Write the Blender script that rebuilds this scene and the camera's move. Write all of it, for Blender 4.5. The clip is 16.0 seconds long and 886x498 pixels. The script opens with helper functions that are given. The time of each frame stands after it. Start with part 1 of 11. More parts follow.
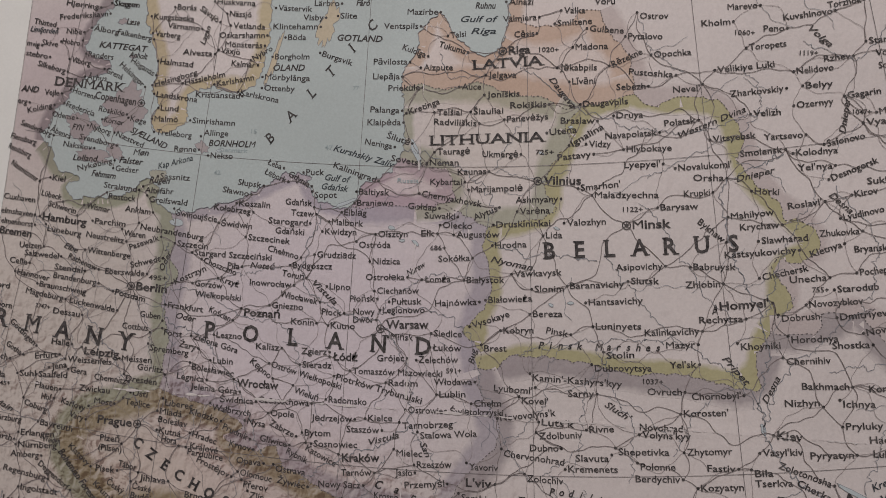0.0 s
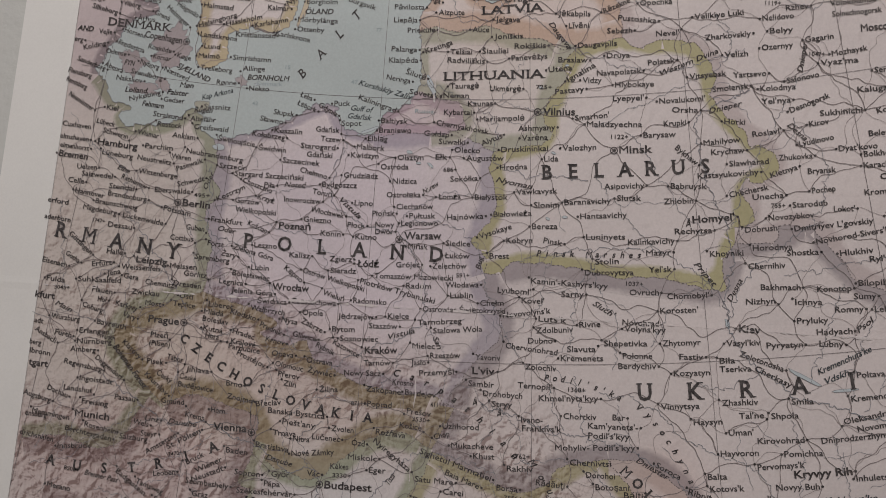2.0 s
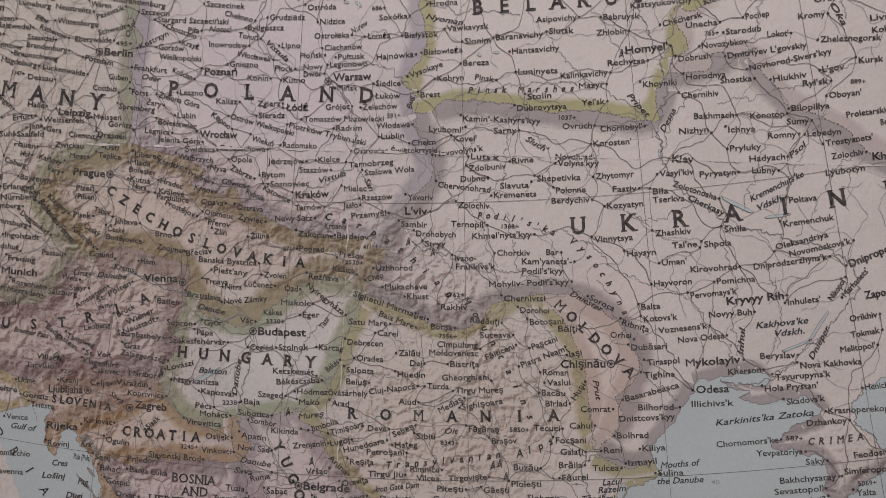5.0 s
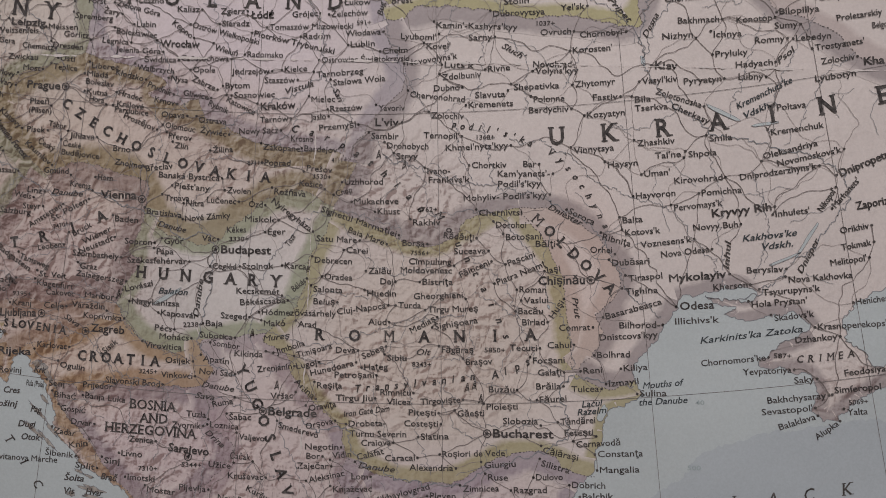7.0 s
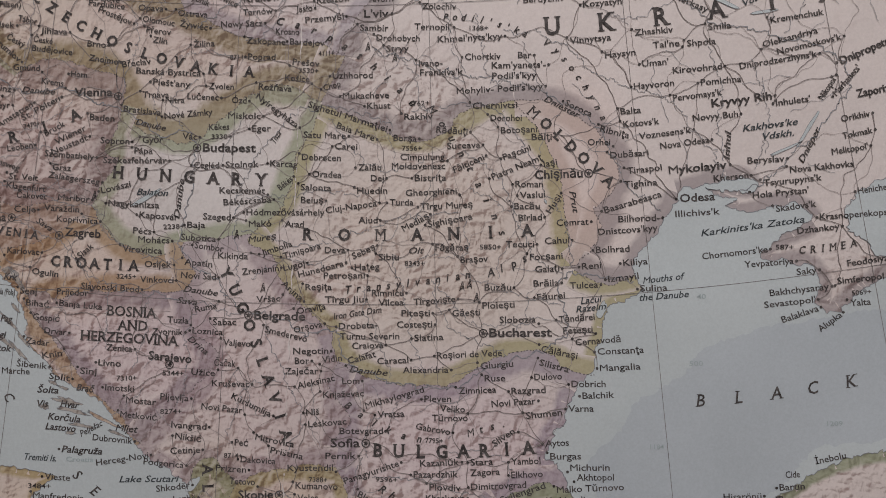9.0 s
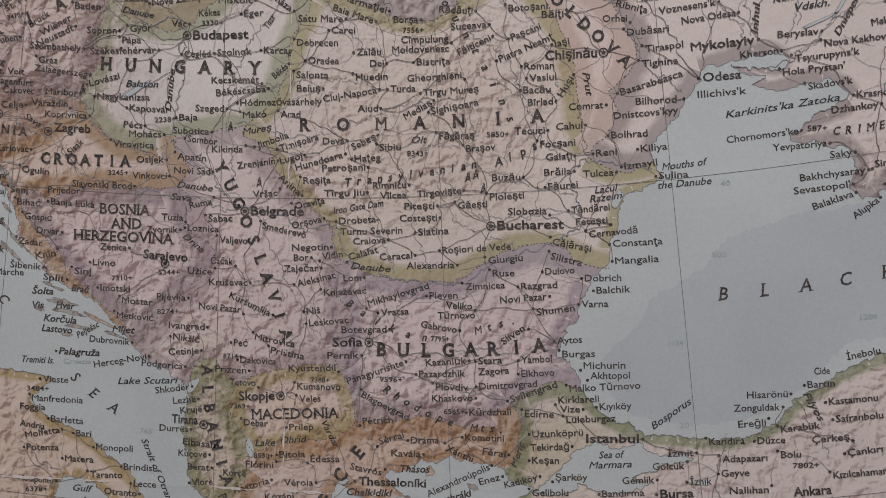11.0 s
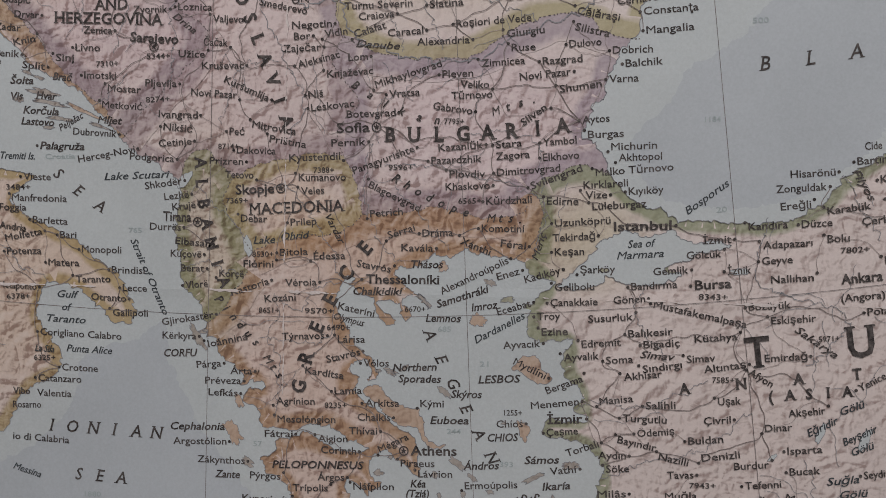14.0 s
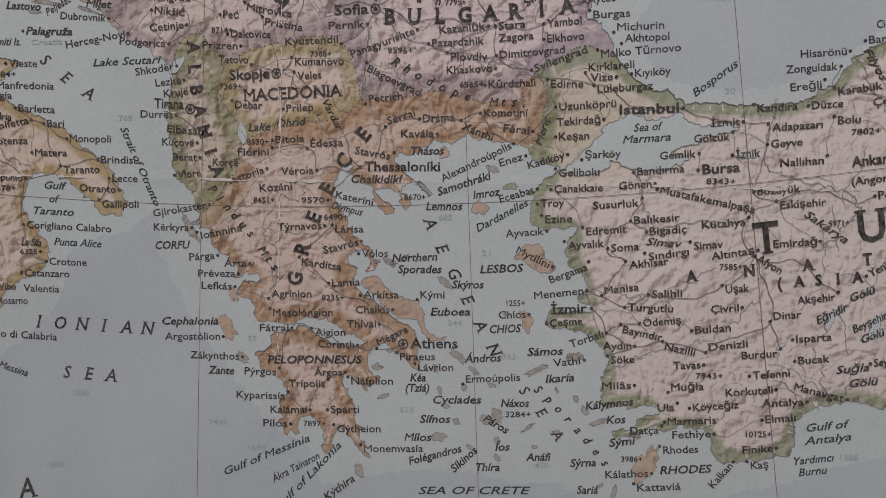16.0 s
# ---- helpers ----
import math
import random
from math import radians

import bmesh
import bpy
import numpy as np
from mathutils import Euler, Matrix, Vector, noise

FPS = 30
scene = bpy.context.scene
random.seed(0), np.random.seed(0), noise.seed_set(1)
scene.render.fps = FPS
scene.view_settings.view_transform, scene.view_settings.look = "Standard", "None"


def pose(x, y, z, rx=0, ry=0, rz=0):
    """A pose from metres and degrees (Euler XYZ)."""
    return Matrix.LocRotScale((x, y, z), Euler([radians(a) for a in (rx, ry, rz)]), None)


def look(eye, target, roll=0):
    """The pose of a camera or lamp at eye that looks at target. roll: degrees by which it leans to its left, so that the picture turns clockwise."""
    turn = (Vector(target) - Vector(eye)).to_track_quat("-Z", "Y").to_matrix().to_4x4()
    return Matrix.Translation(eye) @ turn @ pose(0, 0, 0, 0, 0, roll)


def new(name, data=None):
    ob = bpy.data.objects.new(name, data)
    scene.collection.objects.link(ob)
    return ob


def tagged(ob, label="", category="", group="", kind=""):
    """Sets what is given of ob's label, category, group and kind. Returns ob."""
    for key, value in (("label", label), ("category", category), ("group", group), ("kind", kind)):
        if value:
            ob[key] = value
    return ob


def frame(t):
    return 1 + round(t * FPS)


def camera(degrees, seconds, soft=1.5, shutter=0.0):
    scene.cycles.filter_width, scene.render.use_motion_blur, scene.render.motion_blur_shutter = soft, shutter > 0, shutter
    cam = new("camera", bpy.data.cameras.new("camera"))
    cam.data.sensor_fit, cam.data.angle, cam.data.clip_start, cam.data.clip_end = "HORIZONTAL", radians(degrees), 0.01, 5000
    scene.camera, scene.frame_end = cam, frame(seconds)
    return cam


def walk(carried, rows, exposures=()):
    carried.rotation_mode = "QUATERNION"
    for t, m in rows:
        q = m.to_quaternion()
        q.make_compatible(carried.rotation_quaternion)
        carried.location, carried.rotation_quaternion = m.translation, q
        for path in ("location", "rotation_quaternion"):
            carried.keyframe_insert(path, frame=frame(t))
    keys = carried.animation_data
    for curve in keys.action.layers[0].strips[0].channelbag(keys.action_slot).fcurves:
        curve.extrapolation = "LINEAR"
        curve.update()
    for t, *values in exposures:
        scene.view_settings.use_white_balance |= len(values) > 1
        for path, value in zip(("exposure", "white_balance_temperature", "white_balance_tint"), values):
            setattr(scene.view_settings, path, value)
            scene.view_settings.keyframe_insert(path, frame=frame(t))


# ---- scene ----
import itertools

from mathutils.geometry import tessellate_polygon

# ---- the camera and its way ----
H = 1.45                                   # height of the map's origin over the floor
cam = camera(70.6, 16.0, soft=0.8)
ROWS = [
    (0.0, 0.0745, -0.1809, 0.1034, 6.73, 4.43, -5.29),
    (0.5, 0.0754, -0.1870, 0.0923, 6.82, 4.88, -5.31),
    (1.0, 0.0721, -0.1950, 0.0888, 6.61, 4.28, -5.23),
    (1.5, 0.0708, -0.2060, 0.0837, 6.32, 4.35, -5.65),
    (2.0, 0.0729, -0.2065, 0.0776, 5.77, 3.69, -5.89),
    (2.5, 0.0777, -0.2100, 0.0709, 5.76, 4.43, -5.64),
    (3.0, 0.0808, -0.2107, 0.0641, 5.48, 4.37, -5.17),
    (3.5, 0.0877, -0.2099, 0.0597, 4.71, 3.82, -4.77),
    (4.0, 0.0921, -0.2063, 0.0502, 4.63, 2.74, -4.57),
    (4.5, 0.0940, -0.2023, 0.0418, 4.45, 1.96, -4.47),
    (4.7, 0.0939, -0.2008, 0.0396, 4.54, 1.48, -4.60),
    (6.8, 0.1032, -0.1890, 0.0128, 4.02, 1.45, -4.68),
    (7.0, 0.1027, -0.1879, 0.0104, 4.05, 1.58, -4.66),
    (7.5, 0.1015, -0.1854, 0.0017, 4.11, 1.52, -4.30),
    (8.0, 0.1019, -0.1802, -0.0050, 3.48, 1.32, -4.35),
    (8.5, 0.1023, -0.1812, -0.0085, 2.83, 1.41, -4.36),
    (8.7, 0.1009, -0.1810, -0.0134, 2.30, 1.94, -4.16),
    (10.8, 0.1083, -0.1707, -0.0406, 4.44, -0.71, -3.44),
    (11.0, 0.1062, -0.1698, -0.0422, 3.99, -0.91, -3.57),
    (11.5, 0.1062, -0.1663, -0.0504, 4.09, -1.04, -3.18),
    (12.0, 0.1082, -0.1631, -0.0581, 4.11, -1.04, -2.98),
    (12.5, 0.1062, -0.1580, -0.0657, 4.28, -1.57, -2.93),
    (13.0, 0.1062, -0.1585, -0.0762, 4.39, -1.57, -2.48),
    (13.5, 0.1076, -0.1611, -0.0879, 4.13, -1.59, -2.65),
    (14.0, 0.1054, -0.1570, -0.0960, 4.08, -1.91, -3.41),
    (14.5, 0.1063, -0.1557, -0.1032, 3.86, -1.76, -3.05),
    (15.0, 0.1071, -0.1533, -0.1103, 3.60, -2.22, -3.36),
    (15.5, 0.1062, -0.1523, -0.1178, 3.54, -2.00, -3.36),
    (16.0, 0.1049, -0.1535, -0.1234, 3.44, -2.13, -3.49),
]


def held(x, y, z, yaw, pitch, lean):
    eye = Vector((x, y, z + H))
    way = Vector((-math.sin(radians(yaw)) * math.cos(radians(pitch)), math.cos(radians(yaw)) * math.cos(radians(pitch)), math.sin(radians(pitch))))
    return look(eye, eye + way, -lean)


walk(cam, [(t, held(*row)) for t, *row in ROWS], [(0.0, -0.26), (2.5, -0.27), (4.5, -0.08), (7.0, -0.02), (8.5, 0.06), (11.0, 0.11), (13.0, 0.17), (16.0, 0.18)])

# ---- light, both sources added unseen: one high in front of the wall, weak fill behind the camera ----
world = bpy.data.worlds.new("world")
scene.world = world
world.use_nodes = True
world.node_tree.nodes["Background"].inputs["Color"].default_value = (0.72, 0.78, 0.86, 1)
world.node_tree.nodes["Background"].inputs["Strength"].default_value = 0.35


def area_light(name, eye, target, wide, high, energy, colour):
    lamp = bpy.data.lights.new(name, "AREA")
    lamp.shape, lamp.size, lamp.size_y, lamp.energy, lamp.color = "RECTANGLE", wide, high, energy, colour
    new(name, lamp).matrix_world = look(eye, target)


# added fill from behind in place of daylight; no window is known there
area_light("rear_fill_light", (0.9, -2.62, 1.75), (0.15, 0, 1.45), 1.7, 1.3, 10, (0.98, 0.972, 0.955))
# added without a known fixture, so that the map grows darker downwards
area_light("upper_light", (-0.05, -0.80, 2.30), (0.15, 0, 1.45), 0.7, 0.4, 8.2, (1.0, 0.97, 0.945))


# ---- materials ----
class Nodes:
    """A small helper round a material's node tree."""

    def __init__(self, name, rough=0.6):
        self.mat = bpy.data.materials.new(name)
        self.mat.use_nodes = True
        self.tree = self.mat.node_tree
        self.out = self.tree.nodes["Principled BSDF"]
        self.out.inputs["Roughness"].default_value = rough
        self.out.inputs["Specular IOR Level"].default_value = 0.3

    def add(self, kind, **values):
        node = self.tree.nodes.new(kind)
        for key, value in values.items():
            node.inputs[key].default_value = value
        return node

    def link(self, a, b):
        self.tree.links.new(a, b)

    def math(self, op, a, b, clamp=False):
        node = self.tree.nodes.new("ShaderNodeMath")
        node.operation, node.use_clamp = op, clamp
        for slot, value in ((0, a), (1, b)):
            if isinstance(value, (int, float)):
                node.inputs[slot].default_value = value
            else:
                self.link(value, node.inputs[slot])
        return node.outputs[0]

    def mix(self, factor, a, b, blend="MIX"):
        node = self.tree.nodes.new("ShaderNodeMix")
        node.data_type, node.blend_type = "RGBA", blend
        for slot, value in ((0, factor), (6, a), (7, b)):
            if isinstance(value, (int, float)):
                node.inputs[slot].default_value = value
            elif isinstance(value, tuple):
                node.inputs[slot].default_value = (*value, 1)
            else:
                self.link(value, node.inputs[slot])
        return node.outputs[2]

    def noise(self, scale, detail=2.0, rough=0.5, stretch=(1, 1, 1), shift=(0, 0, 0), bent=0.0):
        place = self.tree.nodes.new("ShaderNodeMapping")
        place.inputs["Location"].default_value = [v / 15 for v in shift]
        place.inputs["Scale"].default_value = stretch
        self.link(self.place(), place.inputs["Vector"])
        node = self.add("ShaderNodeTexNoise", Scale=scale, Detail=detail, Roughness=rough, Distortion=bent)
        self.link(place.outputs[0], node.inputs["Vector"])
        return node.outputs["Fac"]

    def ridges(self, scale, shift=0.0):
        """Sharp crests between soft valleys, as the drawn hills have them."""
        fold = self.math("SUBTRACT", self.noise(scale, 2.5, 0.5, (1, 1, 1), (-shift, 0.0, shift), 0.6), 0.5)
        return self.math("SUBTRACT", 1.0, self.math("MULTIPLY", self.math("ABSOLUTE", fold, 0), 2.0))

    def place(self):
        return self.tree.nodes.new("ShaderNodeNewGeometry").outputs["Position"]

    def range(self, value, a, b, c, d):
        node = self.add("ShaderNodeMapRange", **{"From Min": a, "From Max": b, "To Min": c, "To Max": d})
        self.link(value, node.inputs["Value"])
        return node.outputs["Result"]


FOLDS_X, FOLDS_Z, SKEW = (0.0495,), (0.0686, -0.1168,), 0.04   # the sheet's old folds, from its origin


def paper_relief(n):
    """Fibre, soft waves and the sharp creases of the folds, as bump."""
    split = n.tree.nodes.new("ShaderNodeSeparateXYZ")
    n.link(n.place(), split.inputs[0])
    height = n.math("MULTIPLY", n.noise(9.0, 2.0), 2.2)
    height = n.math("ADD", height, n.math("MULTIPLY", n.noise(38.0, 2.0), 0.35))
    for axis, folds, zero, skew in ((0, FOLDS_X, -SKEW * H, SKEW), (2, FOLDS_Z, H, -SKEW)):
        for fold in folds:
            wobble = n.math("MULTIPLY", n.math("SUBTRACT", n.noise(60.0, 1.0), 0.5), 0.0012)
            across = n.math("ADD", split.outputs[axis], n.math("MULTIPLY", split.outputs[2 - axis], skew))
            away = n.math("ABSOLUTE", n.math("ADD", n.math("SUBTRACT", across, fold + zero + (2 * SKEW * H if axis == 0 else 0)), wobble), 0)
            height = n.math("ADD", height, n.range(away, 0.0, 0.0022, 0.16, 0.0))
    fine = n.math("MULTIPLY", n.noise(2600.0, 2.0), 0.012)
    bump = n.add("ShaderNodeBump", Strength=0.55, Distance=0.0011)
    n.link(n.math("ADD", height, fine), bump.inputs["Height"])
    n.link(bump.outputs[0], n.out.inputs["Normal"])


LAND = (0.685, 0.60, 0.592)


def print_ink(name, tint, fade=False, hills=True, mottle=0.10):
    """Printed colour on the map's paper: tint that may fade into the land colour, hill shading, half-tone grain."""
    n = Nodes(name, 0.5)
    colour = n.mix(0.0, tint, tint)
    if fade:
        across = n.tree.nodes.new("ShaderNodeUVMap")
        split = n.tree.nodes.new("ShaderNodeSeparateXYZ")
        n.link(across.outputs[0], split.inputs[0])
        ragged = n.math("ADD", split.outputs[0], n.math("MULTIPLY", n.math("SUBTRACT", n.noise(420.0, 2.0), 0.5), 0.35))
        colour = n.mix(n.range(ragged, 0.66, 1.04, 0.0, 1.0), tint, LAND)
    if hills:
        wash_ink = n.tree.nodes.new("ShaderNodeAttribute")
        wash_ink.attribute_name = "wash"
        colour = n.mix(1.0 if tint == LAND or fade else 0.35, colour, wash_ink.outputs["Color"], "MULTIPLY")
        attr = n.tree.nodes.new("ShaderNodeAttribute")
        attr.attribute_name = "relief"
        side = n.math("MULTIPLY", n.math("SUBTRACT", n.ridges(150.0), n.ridges(150.0, 0.0095)), 1.0)
        side = n.math("ADD", side, n.math("MULTIPLY", n.math("SUBTRACT", n.ridges(330.0), n.ridges(330.0, 0.0055)), 0.5))
        here, uphill = n.noise(240.0, 6.0, 0.62, bent=0.5), n.noise(240.0, 6.0, 0.62, (1, 1, 1), (-0.018, 0.0, 0.018), 0.5)
        side = n.math("ADD", side, n.math("MULTIPLY", n.math("SUBTRACT", here, uphill), 0.5))
        side = n.math("MULTIPLY", side, attr.outputs["Fac"])
        dark = n.range(side, 0.0, 0.15, 0.0, 0.84)
        light = n.range(side, 0.0, -0.24, 0.0, 0.35)
        colour = n.mix(n.math("MULTIPLY", attr.outputs["Fac"], 0.26), colour, (0.74, 0.63, 0.60), "MULTIPLY")
        colour = n.mix(dark, colour, (0.46, 0.38, 0.365), "MULTIPLY")
        colour = n.mix(light, colour, (0.80, 0.72, 0.70))
    grain = n.noise(1500.0, 3.0, 0.7)
    broad = n.noise(26.0, 3.0, 0.5)
    tone = n.math("ADD", n.range(grain, 0.3, 0.7, 1 - mottle * 0.6, 1 + mottle * 0.5), n.range(broad, 0.3, 0.7, -mottle * 0.5, mottle * 0.5))
    scaled = n.tree.nodes.new("ShaderNodeVectorMath")
    scaled.operation = "SCALE"
    n.link(colour, scaled.inputs[0])
    n.link(tone, scaled.inputs["Scale"])
    n.link(scaled.outputs[0], n.out.inputs["Base Color"])
    paper_relief(n)
    return n.mat


def line_ink(name, colour, worn=0.14, ground=LAND):
    """Ink of lettering and lines, a little worn so that the paper shows through."""
    n = Nodes(name, 0.75)
    n.out.inputs["Specular IOR Level"].default_value = 0.12
    speck = n.range(n.noise(900.0, 3.0, 0.65), 0.35, 0.75, 0.0, worn)
    n.link(n.mix(speck, colour, ground), n.out.inputs["Base Color"])
    paper_relief(n)
    return n.mat


def plaster(name, colour):
    n = Nodes(name, 0.8)
    tone = n.mix(n.range(n.noise(7.0, 4.0), 0.3, 0.7, 0.0, 1.0), tuple(c * 0.95 for c in colour), colour)
    n.link(n.mix(n.range(n.noise(420.0, 3.0), 0.35, 0.7, 0.0, 0.12), tone, tuple(c * 0.8 for c in colour)), n.out.inputs["Base Color"])
    bump = n.add("ShaderNodeBump", Strength=0.35, Distance=0.001)
    n.link(n.noise(300.0, 4.0, 0.6), bump.inputs["Height"])
    n.link(bump.outputs[0], n.out.inputs["Normal"])
    return n.mat


def boards(name):
    n = Nodes(name, 0.45)
    grain = n.noise(9.0, 6.0, 0.65, (1, 14, 1))
    n.link(n.mix(grain, (0.16, 0.095, 0.05), (0.36, 0.24, 0.14)), n.out.inputs["Base Color"])
    return n.mat


TINTS = {
    "belarus": (0.440, 0.392, 0.232), "latvia": (0.560, 0.415, 0.345), "lithuania": (0.430, 0.405, 0.335), "poland": (0.455, 0.395, 0.430),
    "germany": (0.385, 0.375, 0.300), "denmark": (0.370, 0.315, 0.325), "sweden": (0.540, 0.440, 0.300), "russia": (0.545, 0.455, 0.450),
    "ukraine": (0.400, 0.340, 0.350), "kaliningrad": (0.500, 0.395, 0.425), "czechoslovakia": (0.370, 0.305, 0.220), "austria": (0.400, 0.318, 0.318),
    "hungary": (0.400, 0.392, 0.305), "romania": (0.440, 0.388, 0.262), "moldova": (0.555, 0.455, 0.432), "bulgaria": (0.425, 0.358, 0.400),
    "yugoslavia": (0.470, 0.388, 0.408), "bosnia": (0.405, 0.338, 0.362), "croatia": (0.450, 0.330, 0.240), "slovenia": (0.440, 0.345, 0.305),
    "albania": (0.360, 0.350, 0.250), "macedonia": (0.450, 0.385, 0.250), "greece": (0.468, 0.338, 0.250), "turkey": (0.325, 0.338, 0.245),
    "isles": (0.335, 0.312, 0.288), "italy": (0.470, 0.380, 0.250),
}
land_ink = print_ink("printed_land", LAND)
baltic_ink = print_ink("printed_baltic", (0.480, 0.518, 0.520), hills=False, mottle=0.10)
sea_ink = print_ink("printed_sea", (0.505, 0.538, 0.565), hills=False, mottle=0.10)
deep_ink = print_ink("printed_deep_sea", (0.455, 0.485, 0.530), hills=False, mottle=0.10)
worn_paper = print_ink("worn_paper", (0.66, 0.59, 0.585), hills=False, mottle=0.16)
paper_white = print_ink("bare_paper", (0.80, 0.765, 0.745), hills=False, mottle=0.05)
band_ink = {key: print_ink("band_" + key, tint, fade=True) for key, tint in TINTS.items()}
solid_ink = {key: print_ink("tint_" + key, tuple(0.84 * a + 0.16 * b for a, b in zip(tint, LAND))) for key, tint in TINTS.items()}
black_ink = line_ink("black_ink", (0.034, 0.029, 0.030), 0.18)
grey_ink = line_ink("grey_ink", (0.10, 0.085, 0.088), 0.4)
road_ink = line_ink("road_ink", (0.16, 0.13, 0.13), 0.4)
grid_ink = line_ink("grid_ink", (0.13, 0.115, 0.12), 0.4)
rail_ink = line_ink("rail_ink", (0.27, 0.225, 0.225), 0.4)
blue_ink = line_ink("blue_ink", (0.042, 0.047, 0.056), 0.12, (0.475, 0.535, 0.55))
faint_ink = line_ink("faint_ink", (0.36, 0.41, 0.43), 0.3, (0.475, 0.55, 0.565))
river_ink = line_ink("river_ink", (0.20, 0.21, 0.24), 0.3)
wall_paint = plaster("wall_paint", (0.60, 0.585, 0.565))
floor_wood = boards("floor_wood")


# ---- the letters, outlined once ----
letter_curve = bpy.data.curves.new("lettering", "FONT")
letter_curve.resolution_u = 2
letter_maker = new("lettering", letter_curve)
GLYPHS = {}
ALPHABET = " '()+-.0123456789ABCDEFGHIJKLMNOPRSTUVWXYZabcdefghijklmnoprstuvwxyzÁÅÆÇÉÍÓÖÚáâäåæçéëíîóõöøúüýāăąćČčēėęěğīİıŁłńňőřŚśŞşŠšţŭźŻżŽž"


def outline(text, weight):
    letter_curve.body, letter_curve.offset = text, weight if "M" not in text else 0.0
    bpy.context.view_layer.update()
    mesh = bpy.data.meshes.new_from_object(letter_maker.evaluated_get(bpy.context.evaluated_depsgraph_get()))
    shape = [(v.co.x, v.co.y) for v in mesh.vertices], [tuple(p.vertices) for p in mesh.polygons]
    bpy.data.meshes.remove(mesh)
    return shape


LIGHT, HEAVY, BOLD = 0.010, 0.020, 0.030
for stroke_weight in (LIGHT, HEAVY, BOLD):
    reach = max(x for x, y in outline("I", stroke_weight)[0])
    for ch in ALPHABET:
        step = max(x for x, y in outline(ch + "I", stroke_weight)[0]) - reach
        shape, polys = outline(ch, stroke_weight)
        GLYPHS[ch, stroke_weight] = (shape, polys, step)
bpy.data.objects.remove(letter_maker)
bpy.data.curves.remove(letter_curve)


# feet of the roman capitals: where along the letter's width a serif sits, at the foot and at the head
FEET = {"A": ((0.06, 0.94), ()), "B": ((0.12,), (0.12,)), "C": ((), ()), "D": ((0.12,), (0.12,)), "E": ((0.12,), (0.12,)), "G": ((), ()), "H": ((0.12, 0.88), (0.12, 0.88)),
        "I": ((0.5,), (0.5,)), "K": ((0.12, 0.9), (0.12, 0.86)), "L": ((0.12,), (0.12,)), "M": ((0.1, 0.9), (0.1, 0.9)), "N": ((0.1,), (0.1, 0.9)), "O": ((), ()),
        "P": ((0.12,), (0.12,)), "R": ((0.12, 0.92), (0.12,)), "S": ((), ()), "T": ((0.5,), ()), "U": ((), (0.12, 0.88)), "V": ((), (0.06, 0.94)), "Y": ((0.5,), (0.08, 0.92)), "Z": ((), ())}


def roman(text, shear, weight):
    """The letters with small flat serifs, as on the names of countries and seas."""
    pts, faces, pen = [], [], 0.0
    for ch in text:
        shape, polys, step = GLYPHS[ch, weight]
        base = len(pts)
        pts += [(x + pen + shear * y, y, 0) for x, y in shape]
        faces += [tuple(i + base for i in p) for p in polys]
        if ch in FEET and shape:
            x0, x1 = min(x for x, y in shape), max(x for x, y in shape)
            top = max(y for x, y in shape)
            for y0, y1, spots in ((-0.012, 0.036, FEET[ch][0]), (top - 0.036, top + 0.012, FEET[ch][1])):
                for f in spots:
                    mid, base = x0 + f * (x1 - x0) + pen, len(pts)
                    pts += [(mid + a + shear * y, y, 1) for a, y in ((-0.135, y0), (0.135, y0), (0.12, y1), (-0.12, y1))]
                    faces.append((base, base + 1, base + 2, base + 3))
        pen += step
    return pts, faces


def letters(text, shear=0.0, weight=LIGHT):
    """Flat outline of a text: points and faces, baseline at 0, capitals 0.7 high."""
    pts, faces, pen = [], [], 0.0
    for ch in text:
        shape, polys, step = GLYPHS[ch, weight]
        base = len(pts)
        pts += [(x + pen + shear * y, y, 0) for x, y in shape]
        faces += [tuple(i + base for i in p) for p in polys]
        pen += step
    return pts, faces


# ---- the room ----
def box(bm, x0, y0, z0, x1, y1, z1):
    made = bmesh.ops.create_cube(bm, size=1.0)["verts"]
    for v in made:
        v.co = Vector(((x0 + x1) / 2 + v.co.x * (x1 - x0), (y0 + y1) / 2 + v.co.y * (y1 - y0), (z0 + z1) / 2 + v.co.z * (z1 - z0)))


def setting(name, boxes, material, label):
    bm = bmesh.new()
    for b in boxes:
        box(bm, *b)
    mesh = bpy.data.meshes.new(name)
    bm.to_mesh(mesh)
    bm.free()
    mesh.materials.append(material)
    return tagged(new(name, mesh), label, name.split("_")[0], kind="structure")


WALL = 0.0012                              # the wall's face, just behind the sheet
setting("wall_north", [(-2.0, WALL, 0, 2.4, WALL + 0.12, 2.5)], wall_paint, "plain light grey painted wall behind the map")
setting("wall_west", [(-2.12, -2.7, 0, -2.0, WALL, 2.5)], wall_paint, "plain light grey painted side wall")
setting("wall_east", [(2.4, -2.7, 0, 2.52, WALL, 2.5)], wall_paint, "plain light grey painted side wall")
# closes the room out of view; its opening is made up for the fill
setting("wall_south", [(-2.12, -2.82, 0, 0.0, -2.7, 2.5), (1.8, -2.82, 0, 2.52, -2.7, 2.5), (0.0, -2.82, 0, 1.8, -2.7, 1.05), (0.0, -2.82, 2.42, 1.8, -2.7, 2.5)],
        wall_paint, "unseen plain light grey rear wall with an opening added for the fill light")
setting("floor", [(-2.12, -2.82, -0.1, 2.52, WALL + 0.12, 0)], floor_wood, "plain brown wooden floor of the room")
setting("ceiling", [(-2.12, -2.82, 2.5, 2.52, WALL + 0.12, 2.6)], wall_paint, "plain light painted ceiling of the room")

